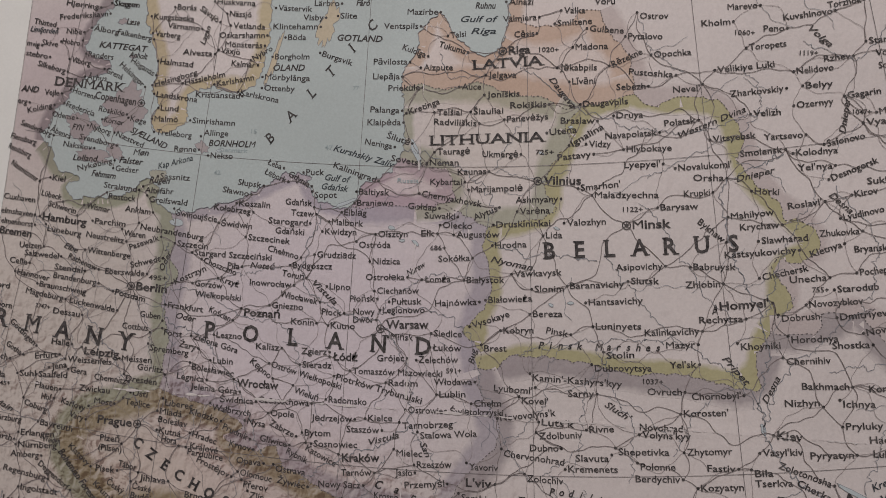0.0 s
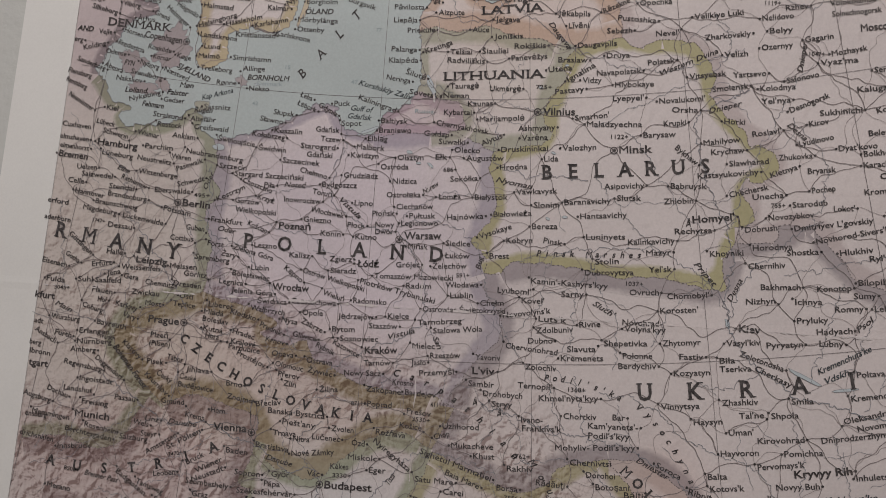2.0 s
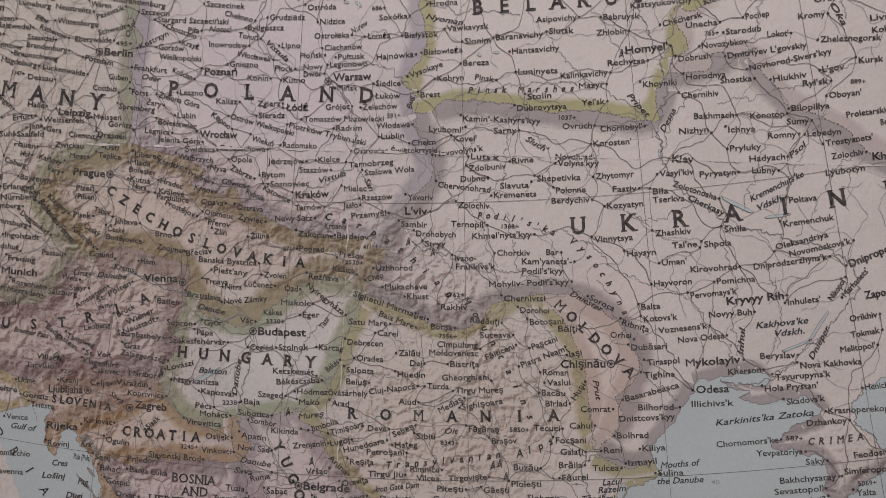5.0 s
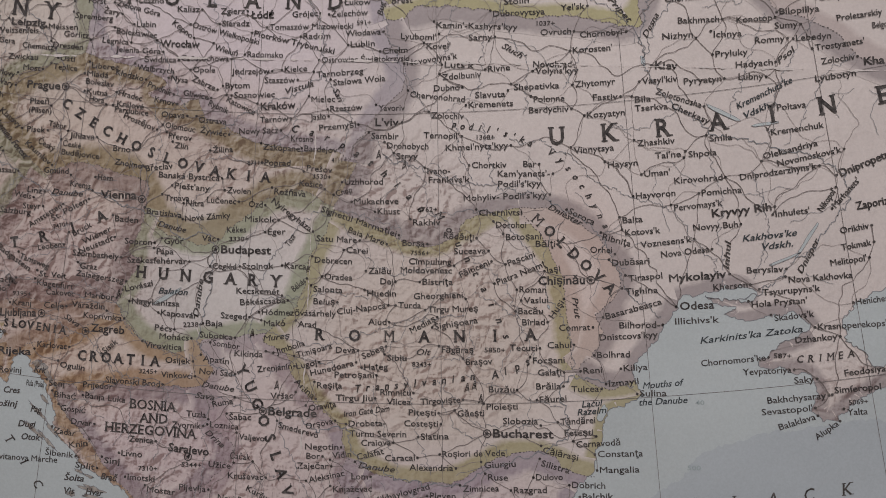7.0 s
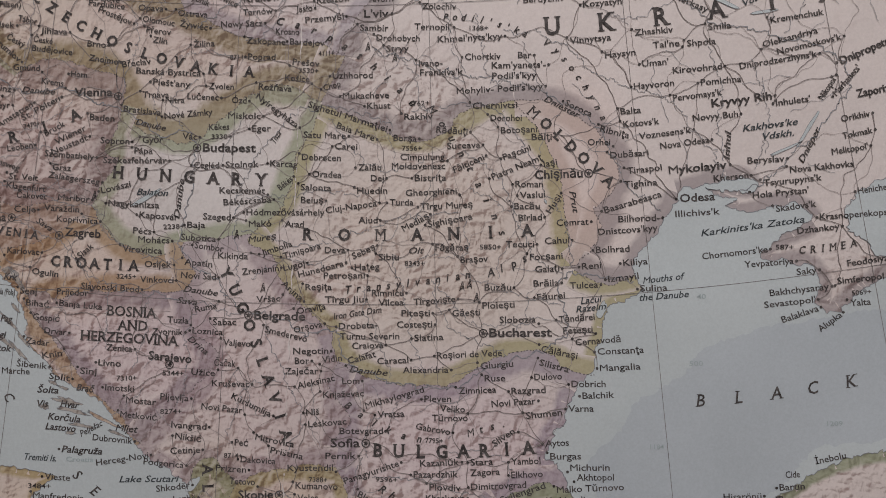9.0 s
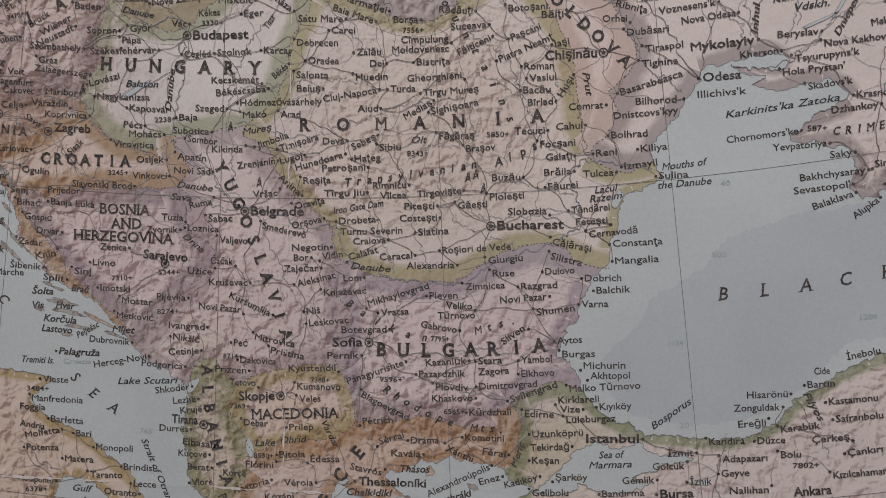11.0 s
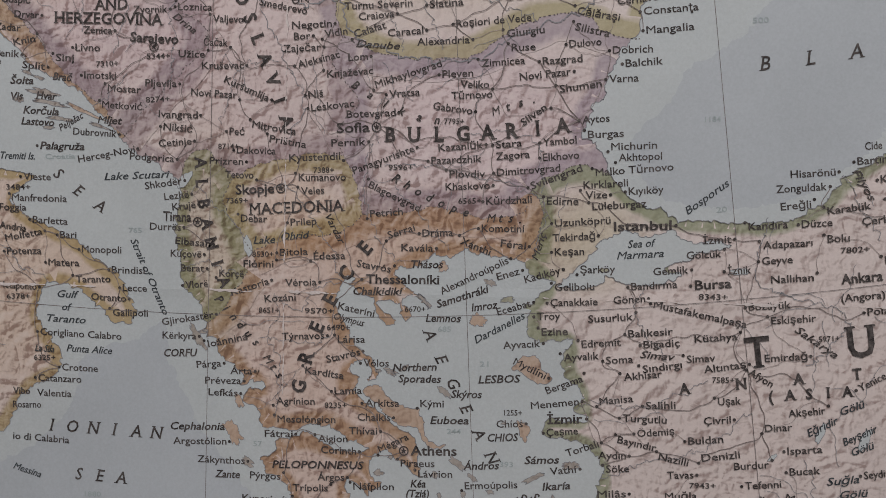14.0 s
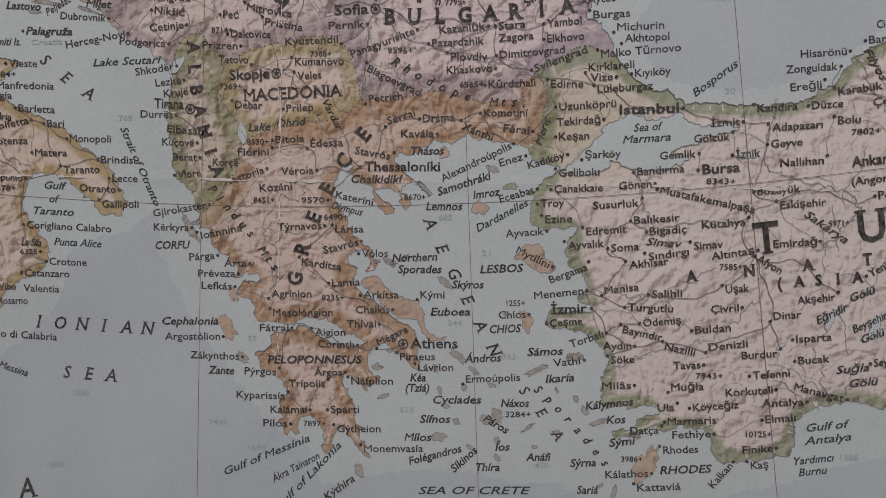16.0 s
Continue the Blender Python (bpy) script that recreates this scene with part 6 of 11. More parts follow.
germany_print = Country("roads, town dots and place names of Germany in black print")
germany_print.town("Kiel", 10.522, 54.234, 4.4, "l", "town", -3.4)
germany_print.town("Flensburg", 9.028, 54.829, 9.3, "", "town", -11.1)
germany_print.town("Rendsburg", 8.995, 54.608, 8.5, "", "town", -18.4)
germany_print.town("Neumünster", 9.327, 54.258, 11.0, "r", "town", -27.5)
germany_print.town("Lübeck", 10.406, 53.914, 7.1, "rd", "town", -8.9)
germany_print.town("Schwerin", 10.839, 53.731, 9.8, "rd", "town", -10.7)
germany_print.town("Wismar", 12.004, 53.827, 8.1, "l", "town", -7.0)
germany_print.town("Rostock", 12.706, 54.073, 9.0, "lu", "town", -1.4)
germany_print.town("Stralsund", 12.583, 54.250, 11.1, "r", "town", -3.4)
germany_print.town("Rügen", 13.811, 54.460, 6.7, "", "isle", 0.4)
germany_print.town("Sassnitz", 14.288, 54.551, 9.8, "l", "town", 0.4)
germany_print.town("Altefähr", 13.857, 54.277, 9.4, "lu", "town", 0.5)
germany_print.town("Greifswald", 14.192, 54.115, 12.6, "lu", "town", -1.4)
germany_print.town("Anklam", 13.283, 53.886, 8.5, "r", "town", -3.2)
germany_print.town("Neubrandenburg", 14.470, 53.582, 20.9, "lu", "town", -5.0)
germany_print.town("Hamburg", 10.993, 53.522, 15.1, "l", "city", -3.0)
germany_print.town("Parchim", 12.477, 53.599, 10.3, "l", "town", -1.2)
germany_print.town("Waren", 13.318, 53.460, 7.2, "lu", "town", -3.0)
germany_print.town("Cuxhaven", 9.372, 53.760, 11.0, "", "town", -3.2)
germany_print.town("elmshaven", 9.399, 53.500, 11.0, "r", "town", -3.0)
germany_print.town("elmenhorst", 9.478, 53.319, 11.0, "r", "town", -3.0)
germany_print.town("Bremen", 9.510, 53.144, 11.0, "l", "city", -2.9)
germany_print.town("Lüneburg", 11.072, 53.318, 11.7, "lu", "town", -4.8)
germany_print.town("Neustrelitz", 12.408, 53.325, 12.8, "r", "town", -4.8)
germany_print.town("Pasewalk", 13.660, 53.337, 9.9, "r", "town", 22.5)
germany_print.town("Wittenberge", 12.618, 53.065, 14.4, "l", "town", -2.8)
germany_print.town("Uelzen", 10.091, 52.959, 7.5, "r", "town", 1.0)
germany_print.town("Salzwedel", 10.513, 52.839, 11.7, "r", "town", -0.8)
germany_print.town("Rathenow", 11.858, 52.833, 10.2, "r", "town", -17.7)
germany_print.town("Schwedt", 13.802, 53.003, 9.9, "r", "town", 16.7)
germany_print.town("Celle", 9.824, 52.647, 6.1, "r", "town", -2.6)
germany_print.town("Stendal", 11.457, 52.678, 9.5, "r", "town", -2.6)
germany_print.town("Eberswalde", 13.227, 52.772, 12.9, "r", "town", 1.2)
germany_print.town("495", 14.192, 52.759, 4.4, "", "height", 1.2)
germany_print.town("Hannover", 10.399, 52.451, 11.3, "l", "town", -6.3)
germany_print.town("Brandenburg", 11.718, 52.518, 14.6, "r", "town", -4.4)
germany_print.town("Berlin", 14.129, 52.571, 10.1, "l", "capital", -0.7)
germany_print.town("Braunschweig", 11.405, 52.324, 15.9, "l", "town", -4.3)
germany_print.town("Potsdam", 13.517, 52.384, 10.1, "l", "town", -8.2)
germany_print.town("Magdeburg", 10.882, 52.153, 12.9, "r", "town", -6.1)
germany_print.town("Luckenwalde", 12.416, 52.123, 15.3, "r", "town", -6.1)
germany_print.town("Elbe", 11.402, 53.046, 4.9, "", "river", -17.8)
germany_print.town("3747", 10.862, 51.942, 3.9, "", "height", -2.3)
germany_print.town("Dessau", 11.675, 51.912, 9.0, "r", "town", -2.3)
germany_print.town("Guben", 14.226, 52.101, 6.7, "rd", "town", -2.3)
germany_print.town("Halle", 11.685, 51.383, 6.0, "r", "town", -2.0)
germany_print.town("Cottbus", 13.831, 51.864, 8.4, "rd", "town", -0.3)
germany_print.town("Forst", 14.989, 51.846, 5.8, "lu", "town", -2.2)
germany_print.town("Göttingen", 10.476, 51.434, 11.1, "r", "town", -35.6)
germany_print.town("Leipzig", 12.971, 51.331, 11.4, "lu", "city", -0.1)
germany_print.town("Spremberg", 14.953, 51.551, 12.4, "lu", "town", -2.1)
germany_print.town("Gotha", 10.317, 51.126, 6.0, "r", "town", -26.0)
germany_print.town("Erfurt", 11.330, 51.115, 7.4, "r", "town", 9.4)
germany_print.town("Weissenfels", 12.658, 51.163, 14.4, "l", "town", 1.9)
germany_print.town("Meissen", 14.049, 51.317, 9.7, "l", "town", 1.8)
germany_print.town("Eisenach", 9.747, 50.952, 9.5, "r", "town", -7.4)
germany_print.town("Jena", 11.788, 50.981, 5.1, "l", "town", 13.3)
germany_print.town("Görlitz", 14.482, 51.198, 8.3, "rd", "town", -1.9)
germany_print.town("Suhl", 10.898, 50.744, 5.4, "l", "town", 3.9)
germany_print.town("Saalfeld", 11.655, 50.807, 9.5, "l", "town", 3.9)
germany_print.town("Gera", 12.398, 50.955, 5.5, "l", "town", -3.7)
germany_print.town("Chemnitz", 13.369, 50.916, 10.5, "r", "town", -1.8)
germany_print.town("Dresden", 14.279, 50.978, 10.0, "lu", "town", -1.8)
germany_print.town("Fulda", 9.919, 50.626, 7.0, "l", "town", -1.7)
germany_print.town("3045", 10.131, 50.490, 4.5, "", "height", 2.1)
germany_print.town("Plauen", 11.539, 50.588, 7.6, "r", "town", -3.5)
germany_print.town("Zwickau", 12.962, 50.695, 10.1, "", "town", 0.2)
germany_print.town("Hof", 11.601, 50.413, 3.4, "r", "town", -3.4)
germany_print.town("Coburg", 11.341, 50.223, 8.0, "lu", "town", -12.6)
germany_print.town("kfurt", 9.686, 50.272, 7.4, "", "city", -1.5)
germany_print.town("Main", 10.388, 50.131, 6.8, "", "river", -18.1)
germany_print.town("Würzburg", 10.528, 49.919, 10.7, "l", "town", -1.4)
germany_print.town("Bayreuth", 12.061, 49.966, 10.9, "l", "town", -5.1)
germany_print.town("Ansbach", 10.010, 49.509, 9.0, "r", "town", -25.2)
germany_print.town("Erlangen", 11.559, 49.772, 11.1, "l", "town", 2.5)
germany_print.town("Fürth", 10.570, 49.605, 6.3, "r", "town", -6.8)
germany_print.town("Nürnberg", 11.627, 49.576, 12.8, "l", "town", 4.4)
germany_print.town("Amberg", 11.318, 49.380, 9.4, "r", "town", 2.6)
germany_print.town("tgart", 9.986, 48.934, 7.3, "", "city", -0.9)
germany_print.town("Regensburg", 11.425, 49.077, 14.4, "r", "town", -6.5)
germany_print.town("Deggendorf", 12.264, 49.134, 12.3, "r", "town", -31.0)
germany_print.town("Ingolstadt", 11.933, 48.848, 12.2, "l", "town", -0.8)
germany_print.town("Bohemian Forest", 12.917, 49.231, 18.4, "", "range", -44.8)
germany_print.town("Augsburg", 10.191, 48.304, 10.7, "r", "town", -9.8)
germany_print.town("Dachau", 10.799, 48.478, 8.0, "r", "town", -15.4)
germany_print.town("Landshut", 11.423, 48.605, 10.6, "rd", "town", -0.7)
germany_print.town("Freising", 12.041, 48.414, 9.7, "lu", "town", -0.6)
germany_print.town("Passau", 12.944, 48.612, 7.5, "r", "town", -0.7)
germany_print.town("Munich", 12.031, 48.168, 12.6, "lu", "city", -0.5)
germany_print.town("Rosenheim", 12.390, 47.958, 12.5, "lu", "town", -6.0)
germany_print.town("Memmingen", 10.744, 48.020, 14.0, "lu", "town", -4.1)
germany_print.town("ensburg", 10.285, 47.956, 8.1, "", "town", -0.4)
germany_print.town("drichshafen", 10.455, 47.553, 12.7, "", "town", -5.7)
germany_print.town("Berchtesgaden", 12.022, 47.812, 17.2, "r", "town", -5.9)
germany_print.town("Oder", 14.417, 53.073, 6.3, "", "river", 70.4)
germany_print.town("Innsbruck", 11.668, 47.521, 12.0, "l", "town", 7.1)
germany_print.town("erford", 9.362, 52.169, 7.9, "", "town", -4.3)
germany_print.town("aderborn", 9.485, 51.831, 10.0, "", "town", -4.1)
germany_print.town("lbronn", 9.955, 49.158, 7.7, "", "town", -2.9)
germany_print.town("berg", 9.736, 49.323, 4.3, "", "town", -2.9)
germany_print.town("adt", 9.681, 49.752, 3.4, "", "town", -3.1)
germany_print.town("Brenner Pass", 12.673, 47.059, 12.4, "", "river", -5.5)
germany_print.town("Weiden", 11.997, 49.710, 5.9, "", "town", -3.1)

austria_print = Country("roads, town dots and place names of Austria in black print")
austria_print.town("Wels", 13.572, 48.199, 5.7, "r", "town", -6.1)
austria_print.town("Linz", 13.896, 48.312, 4.9, "r", "town", -2.4)
austria_print.town("Danube", 14.828, 48.335, 10.2, "", "river", -0.6)
austria_print.town("Krems", 15.173, 48.500, 6.8, "rd", "town", -4.4)
austria_print.town("Vienna", 16.280, 48.388, 11.7, "rd", "capital", 3.2)
austria_print.town("Horn", 15.850, 48.673, 4.9, "l", "town", -0.7)
austria_print.town("Gmünd", 14.428, 48.708, 8.2, "rd", "town", 1.1)
austria_print.town("Salzburg", 13.429, 47.897, 10.3, "lu", "town", -0.4)
austria_print.town("Steyr", 13.871, 48.024, 5.9, "r", "town", 3.3)
austria_print.town("Amstetten", 14.279, 47.885, 12.3, "r", "town", 35.7)
austria_print.town("St. Pölten", 14.938, 48.042, 12.8, "r", "town", 31.8)
austria_print.town("Baden", 16.577, 47.965, 7.6, "lu", "town", -0.4)
austria_print.town("7470", 14.720, 47.737, 4.0, "", "height", 16.6)
austria_print.town("Bruck", 15.365, 47.719, 6.7, "lu", "town", 31.9)
austria_print.town("Wiener", 15.797, 47.634, 10.1, "", "town", 30.0)
austria_print.town("Neustadt", 15.802, 47.463, 11.6, "r", "town", 26.3)
austria_print.town("Leoben", 14.527, 47.348, 7.8, "r", "town", 11.1)
austria_print.town("Badgastein", 13.582, 47.064, 12.9, "lu", "town", -30.2)
austria_print.town("Tamsweg", 14.158, 47.047, 10.3, "lu", "town", -14.9)
austria_print.town("Graz", 15.673, 47.065, 5.6, "lu", "town", 0.1)
austria_print.town("8508", 11.690, 47.082, 4.5, "", "height", -3.7)
austria_print.town("Merano", 11.464, 46.697, 8.7, "l", "town", -3.5)

czechoslovakia_print = Country("roads, town dots and place names of Czechoslovakia in black print")
czechoslovakia_print.town("Prague", 13.716, 50.223, 11.1, "r", "capital", 0.2)
czechoslovakia_print.town("Karlovy", 12.431, 50.376, 8.2, "ru", "town", -11.2)
czechoslovakia_print.town("Vary", 12.591, 50.189, 4.8, "r", "town", -11.2)
czechoslovakia_print.town("Most", 13.282, 50.511, 5.8, "r", "town", -1.8)
czechoslovakia_print.town("Teplice", 14.281, 50.583, 8.0, "lu", "town", -1.8)
czechoslovakia_print.town("Ústí", 14.326, 50.751, 5.0, "l", "town", -1.9)
czechoslovakia_print.town("Liberec", 15.469, 50.670, 8.9, "lu", "town", -1.9)
czechoslovakia_print.town("Mladá", 15.274, 50.516, 7.1, "l", "town", -1.8)
czechoslovakia_print.town("Boleslav", 15.366, 50.368, 9.3, "", "town", -3.7)
czechoslovakia_print.town("Plzeň", 13.660, 49.922, 6.3, "rd", "town", 0.3)
czechoslovakia_print.town("(Pilsen)", 13.715, 49.761, 7.5, "", "town", 0.4)
czechoslovakia_print.town("Kutná", 15.329, 50.191, 6.9, "l", "town", -3.6)
czechoslovakia_print.town("Hora", 15.336, 50.061, 4.9, "rd", "town", -3.6)
czechoslovakia_print.town("Hradec", 16.309, 50.183, 7.9, "l", "town", -11.3)
czechoslovakia_print.town("Králové", 16.338, 50.011, 8.8, "", "town", -3.6)
czechoslovakia_print.town("Pardubice", 16.392, 49.906, 11.1, "lu", "town", -3.5)
czechoslovakia_print.town("Krnov", 17.322, 50.126, 6.7, "r", "town", -7.5)
czechoslovakia_print.town("Opava", 17.600, 49.891, 7.6, "r", "town", 0.3)
czechoslovakia_print.town("Prostějov", 16.650, 49.725, 10.9, "r", "town", -18.9)
czechoslovakia_print.town("Olomouc", 17.838, 49.676, 9.8, "l", "town", -5.4)
czechoslovakia_print.town("Přerov", 17.861, 49.505, 7.5, "lu", "town", -3.4)
czechoslovakia_print.town("Zlín", 17.916, 49.346, 4.4, "lu", "town", -3.3)
czechoslovakia_print.town("Klatovy", 12.878, 49.560, 8.6, "r", "town", -35.7)
czechoslovakia_print.town("Písek", 13.680, 49.406, 6.1, "r", "town", 0.5)
czechoslovakia_print.town("Tábor", 14.286, 49.529, 6.0, "rd", "town", -7.2)
czechoslovakia_print.town("Jihlava", 15.045, 49.376, 8.2, "r", "town", 0.5)
czechoslovakia_print.town("České", 14.780, 49.205, 6.0, "lu", "town", -5.1)
czechoslovakia_print.town("Budějovice", 15.057, 49.050, 12.5, "", "town", -3.2)
czechoslovakia_print.town("Český", 14.049, 49.150, 6.0, "", "town", -24.2)
czechoslovakia_print.town("Krumlov", 13.837, 48.990, 10.6, "r", "town", -35.7)
czechoslovakia_print.town("Brno", 16.230, 49.214, 5.7, "r", "town", -1.3)
czechoslovakia_print.town("Znojmo", 16.463, 48.957, 9.1, "r", "town", -5.1)
czechoslovakia_print.town("Břeclav", 17.340, 48.942, 8.7, "lu", "town", 10.4)
czechoslovakia_print.town("Žilina", 19.094, 49.320, 6.4, "l", "town", 6.4)
czechoslovakia_print.town("Žywiec", 18.788, 49.629, 8.6, "r", "town", -5.4)
czechoslovakia_print.town("Zakopane", 20.735, 49.390, 11.6, "lu", "town", 0.5)
czechoslovakia_print.town("Bardejov", 21.815, 49.379, 10.3, "l", "town", 0.5)
czechoslovakia_print.town("Poprad", 20.637, 49.124, 8.2, "l", "town", 2.6)
czechoslovakia_print.town("8711", 19.988, 49.116, 4.2, "", "height", 4.6)
czechoslovakia_print.town("4111", 22.283, 49.196, 3.7, "", "height", 4.5)
czechoslovakia_print.town("Prešov", 21.797, 49.031, 8.0, "ld", "town", -1.3)
czechoslovakia_print.town("3530", 21.819, 48.906, 4.7, "", "height", 0.7)
czechoslovakia_print.town("Košice", 21.581, 48.765, 7.3, "rd", "town", -1.2)
czechoslovakia_print.town("Banská Bystrica", 18.206, 48.814, 19.5, "r", "town", 0.8)
czechoslovakia_print.town("Piešt'any", 18.314, 48.626, 11.3, "l", "town", -1.1)
czechoslovakia_print.town("Trnava", 17.921, 48.415, 8.0, "lu", "town", 2.8)
czechoslovakia_print.town("Nitra", 18.432, 48.344, 5.7, "l", "town", 2.9)
czechoslovakia_print.town("Zvolen", 19.618, 48.606, 7.5, "l", "town", 0.8)
czechoslovakia_print.town("Lučenec", 19.155, 48.418, 9.4, "r", "town", 0.9)
czechoslovakia_print.town("Rožňava", 21.018, 48.606, 9.9, "lu", "town", -1.1)
czechoslovakia_print.town("Bratislava", 17.607, 48.131, 11.4, "lu", "town", -2.8)
czechoslovakia_print.town("Nové Zámky", 18.807, 48.116, 14.4, "l", "town", 8.8)

hungary_print = Country("roads, town dots and place names of Hungary in black print")
hungary_print.town("Győr", 17.937, 47.648, 6.2, "lu", "town", 5.1)
hungary_print.town("Vác", 18.881, 47.738, 4.4, "r", "town", 1.2)
hungary_print.town("Kékes", 19.616, 47.918, 6.1, "", "town", 5.0)
hungary_print.town("3330", 19.647, 47.760, 4.9, "", "height", 5.1)
hungary_print.town("Eger", 20.705, 47.914, 5.6, "l", "town", 5.0)
hungary_print.town("Miskolc", 20.252, 48.120, 9.7, "r", "town", 3.0)
hungary_print.town("Ózd", 20.100, 48.379, 4.4, "r", "town", 0.9)
hungary_print.town("Nyíregyháza", 21.090, 48.218, 15.2, "r", "town", -32.5)
hungary_print.town("Budapest", 19.907, 47.570, 15.8, "l", "capital", 3.2)
hungary_print.town("Sopron", 16.967, 47.590, 8.8, "r", "town", 1.2)
hungary_print.town("Pápa", 17.723, 47.455, 5.5, "lu", "town", 3.2)
hungary_print.town("Székesfehérvár", 17.524, 47.283, 19.2, "r", "town", 3.3)
hungary_print.town("Szombathely", 15.830, 47.287, 15.1, "r", "town", -0.6)
hungary_print.town("Zalaegerszeg", 16.012, 46.903, 15.8, "r", "town", -4.3)
hungary_print.town("Cegléd", 19.353, 47.263, 7.5, "l", "town", 3.3)
hungary_print.town("Szolnok", 20.251, 47.300, 9.8, "l", "town", 5.2)
hungary_print.town("Karcag", 21.302, 47.324, 8.1, "l", "town", 1.3)
hungary_print.town("Kecskemét", 20.285, 46.860, 13.5, "rd", "town", 3.5)
hungary_print.town("Békéscsaba", 20.425, 46.688, 14.2, "r", "town", 7.4)
hungary_print.town("Békés", 21.351, 47.002, 4.8, "r", "town", 42.6)
hungary_print.town("Lovászi", 17.099, 46.808, 9.0, "l", "town", 16.9)
hungary_print.town("Balaton", 18.034, 46.761, 9.4, "", "water", 1.5)
hungary_print.town("Nagykanizsa", 17.592, 46.543, 15.3, "l", "town", 1.6)
hungary_print.town("Kaposvár", 18.243, 46.371, 11.7, "l", "town", -0.2)
hungary_print.town("2238", 18.581, 46.211, 5.0, "", "height", 5.6)
hungary_print.town("Baja", 19.188, 46.255, 5.4, "l", "town", 3.7)
hungary_print.town("Szeged", 19.689, 46.405, 8.2, "r", "town", 1.7)
hungary_print.town("Hódmezővásárhely", 21.377, 46.513, 23.0, "l", "town", 3.6)
hungary_print.town("Makó", 20.765, 46.315, 6.7, "lu", "town", 5.6)
hungary_print.town("Pécs", 17.859, 46.104, 5.5, "r", "town", -0.1)
hungary_print.town("Mohács", 18.164, 45.965, 9.4, "r", "town", 1.8)
hungary_print.town("Danube", 18.721, 46.683, 11.8, "", "river", 87.0)
hungary_print.town("Danube", 17.855, 47.899, 9.3, "", "river", -8.6)
hungary_print.town("Tisza", 21.085, 47.778, 3.5, "", "river", 62.4)
hungary_print.town("Mureş", 20.827, 46.078, 8.4, "", "river", 11.5)

ukraine_print = Country("roads, town dots and place names of Ukraine in black print")
ukraine_print.town("Lyuboml'", 24.498, 51.344, 10.8, "ru", "town", 1.7)
ukraine_print.town("Kovel'", 25.057, 51.166, 7.3, "lu", "town", 3.8)
ukraine_print.town("Kamin'-Kashyrs'kyy", 26.141, 51.486, 24.6, "lu", "town", 1.6)
ukraine_print.town("Sarny", 26.230, 51.284, 7.2, "r", "town", 5.7)
ukraine_print.town("Ovruch", 28.310, 51.289, 9.2, "r", "town", 5.7)
ukraine_print.town("1037", 27.998, 51.459, 4.3, "", "height", 3.6)
ukraine_print.town("Chornobyl'", 29.553, 51.195, 12.9, "r", "town", 7.8)
ukraine_print.town("Korosten'", 29.269, 50.941, 11.7, "l", "town", 7.9)
ukraine_print.town("Novovolyns'k", 24.867, 50.939, 15.5, "l", "town", 11.9)
ukraine_print.town("Luts'k", 25.627, 50.819, 9.0, "l", "town", 1.9)
ukraine_print.town("Rivne", 26.707, 50.728, 6.7, "l", "town", 8.0)
ukraine_print.town("Sluch'", 27.137, 51.004, 7.9, "", "river", -26.4)
ukraine_print.town("Novohrad-", 28.204, 50.734, 12.4, "", "town", 3.9)
ukraine_print.town("Volyns'kyy", 28.273, 50.617, 12.8, "l", "town", 4.0)
ukraine_print.town("Kiev", 31.176, 50.528, 6.5, "l", "city", 1.9)
ukraine_print.town("Vasyl'kiv", 30.965, 50.296, 10.3, "l", "town", 8.1)
ukraine_print.town("Pyryatyn", 32.073, 50.209, 10.9, "r", "town", 8.2)
ukraine_print.town("Lubny", 33.316, 50.161, 7.1, "r", "town", 4.0)
ukraine_print.town("Bakhmach", 32.160, 51.237, 12.0, "r", "town", 5.7)
ukraine_print.town("Nizhyn", 31.562, 51.014, 8.9, "rd", "town", 7.9)
ukraine_print.town("Konotop", 33.617, 51.125, 10.2, "r", "town", 7.8)
ukraine_print.town("Chernihiv", 31.853, 51.641, 11.3, "lu", "town", 7.6)
ukraine_print.town("Ichnya", 32.874, 50.933, 8.1, "lu", "town", 5.8)
ukraine_print.town("Romny", 33.934, 50.738, 8.5, "r", "town", 7.9)
ukraine_print.town("Pryluky", 32.907, 50.603, 9.3, "l", "town", 8.0)
ukraine_print.town("Sumy", 34.410, 50.939, 6.6, "r", "town", 7.8)
ukraine_print.town("Hadyach", 33.448, 50.374, 10.6, "r", "town", 8.1)
ukraine_print.town("Lebedyn", 35.055, 50.671, 9.9, "l", "town", 7.9)
ukraine_print.town("Trostyanets'", 35.678, 50.475, 13.9, "l", "town", 12.2)
ukraine_print.town("Bilopillya", 34.808, 51.155, 11.3, "l", "town", 7.8)
ukraine_print.town("Psol", 34.288, 50.441, 6.3, "", "river", 45.0)
ukraine_print.town("Zolochiv", 35.566, 50.233, 9.5, "r", "town", 12.3)
ukraine_print.town("Lyubotyn", 35.433, 49.963, 11.5, "", "town", 12.4)
ukraine_print.town("Kha", 36.454, 50.106, 5.8, "", "city", 8.1)
ukraine_print.town("Chervonohrad", 25.007, 50.278, 16.8, "lu", "town", -1.9)
ukraine_print.town("Zdolbuniv", 25.685, 50.630, 11.8, "lu", "town", 8.0)
ukraine_print.town("Dubno", 25.267, 50.430, 7.9, "r", "town", 6.1)
ukraine_print.town("Slavuta", 26.443, 50.278, 9.1, "ru", "town", 6.1)
ukraine_print.town("Shepetivka", 27.702, 50.372, 13.5, "lu", "town", 6.1)
ukraine_print.town("Zhytomyr", 29.267, 50.354, 11.8, "l", "town", 8.1)
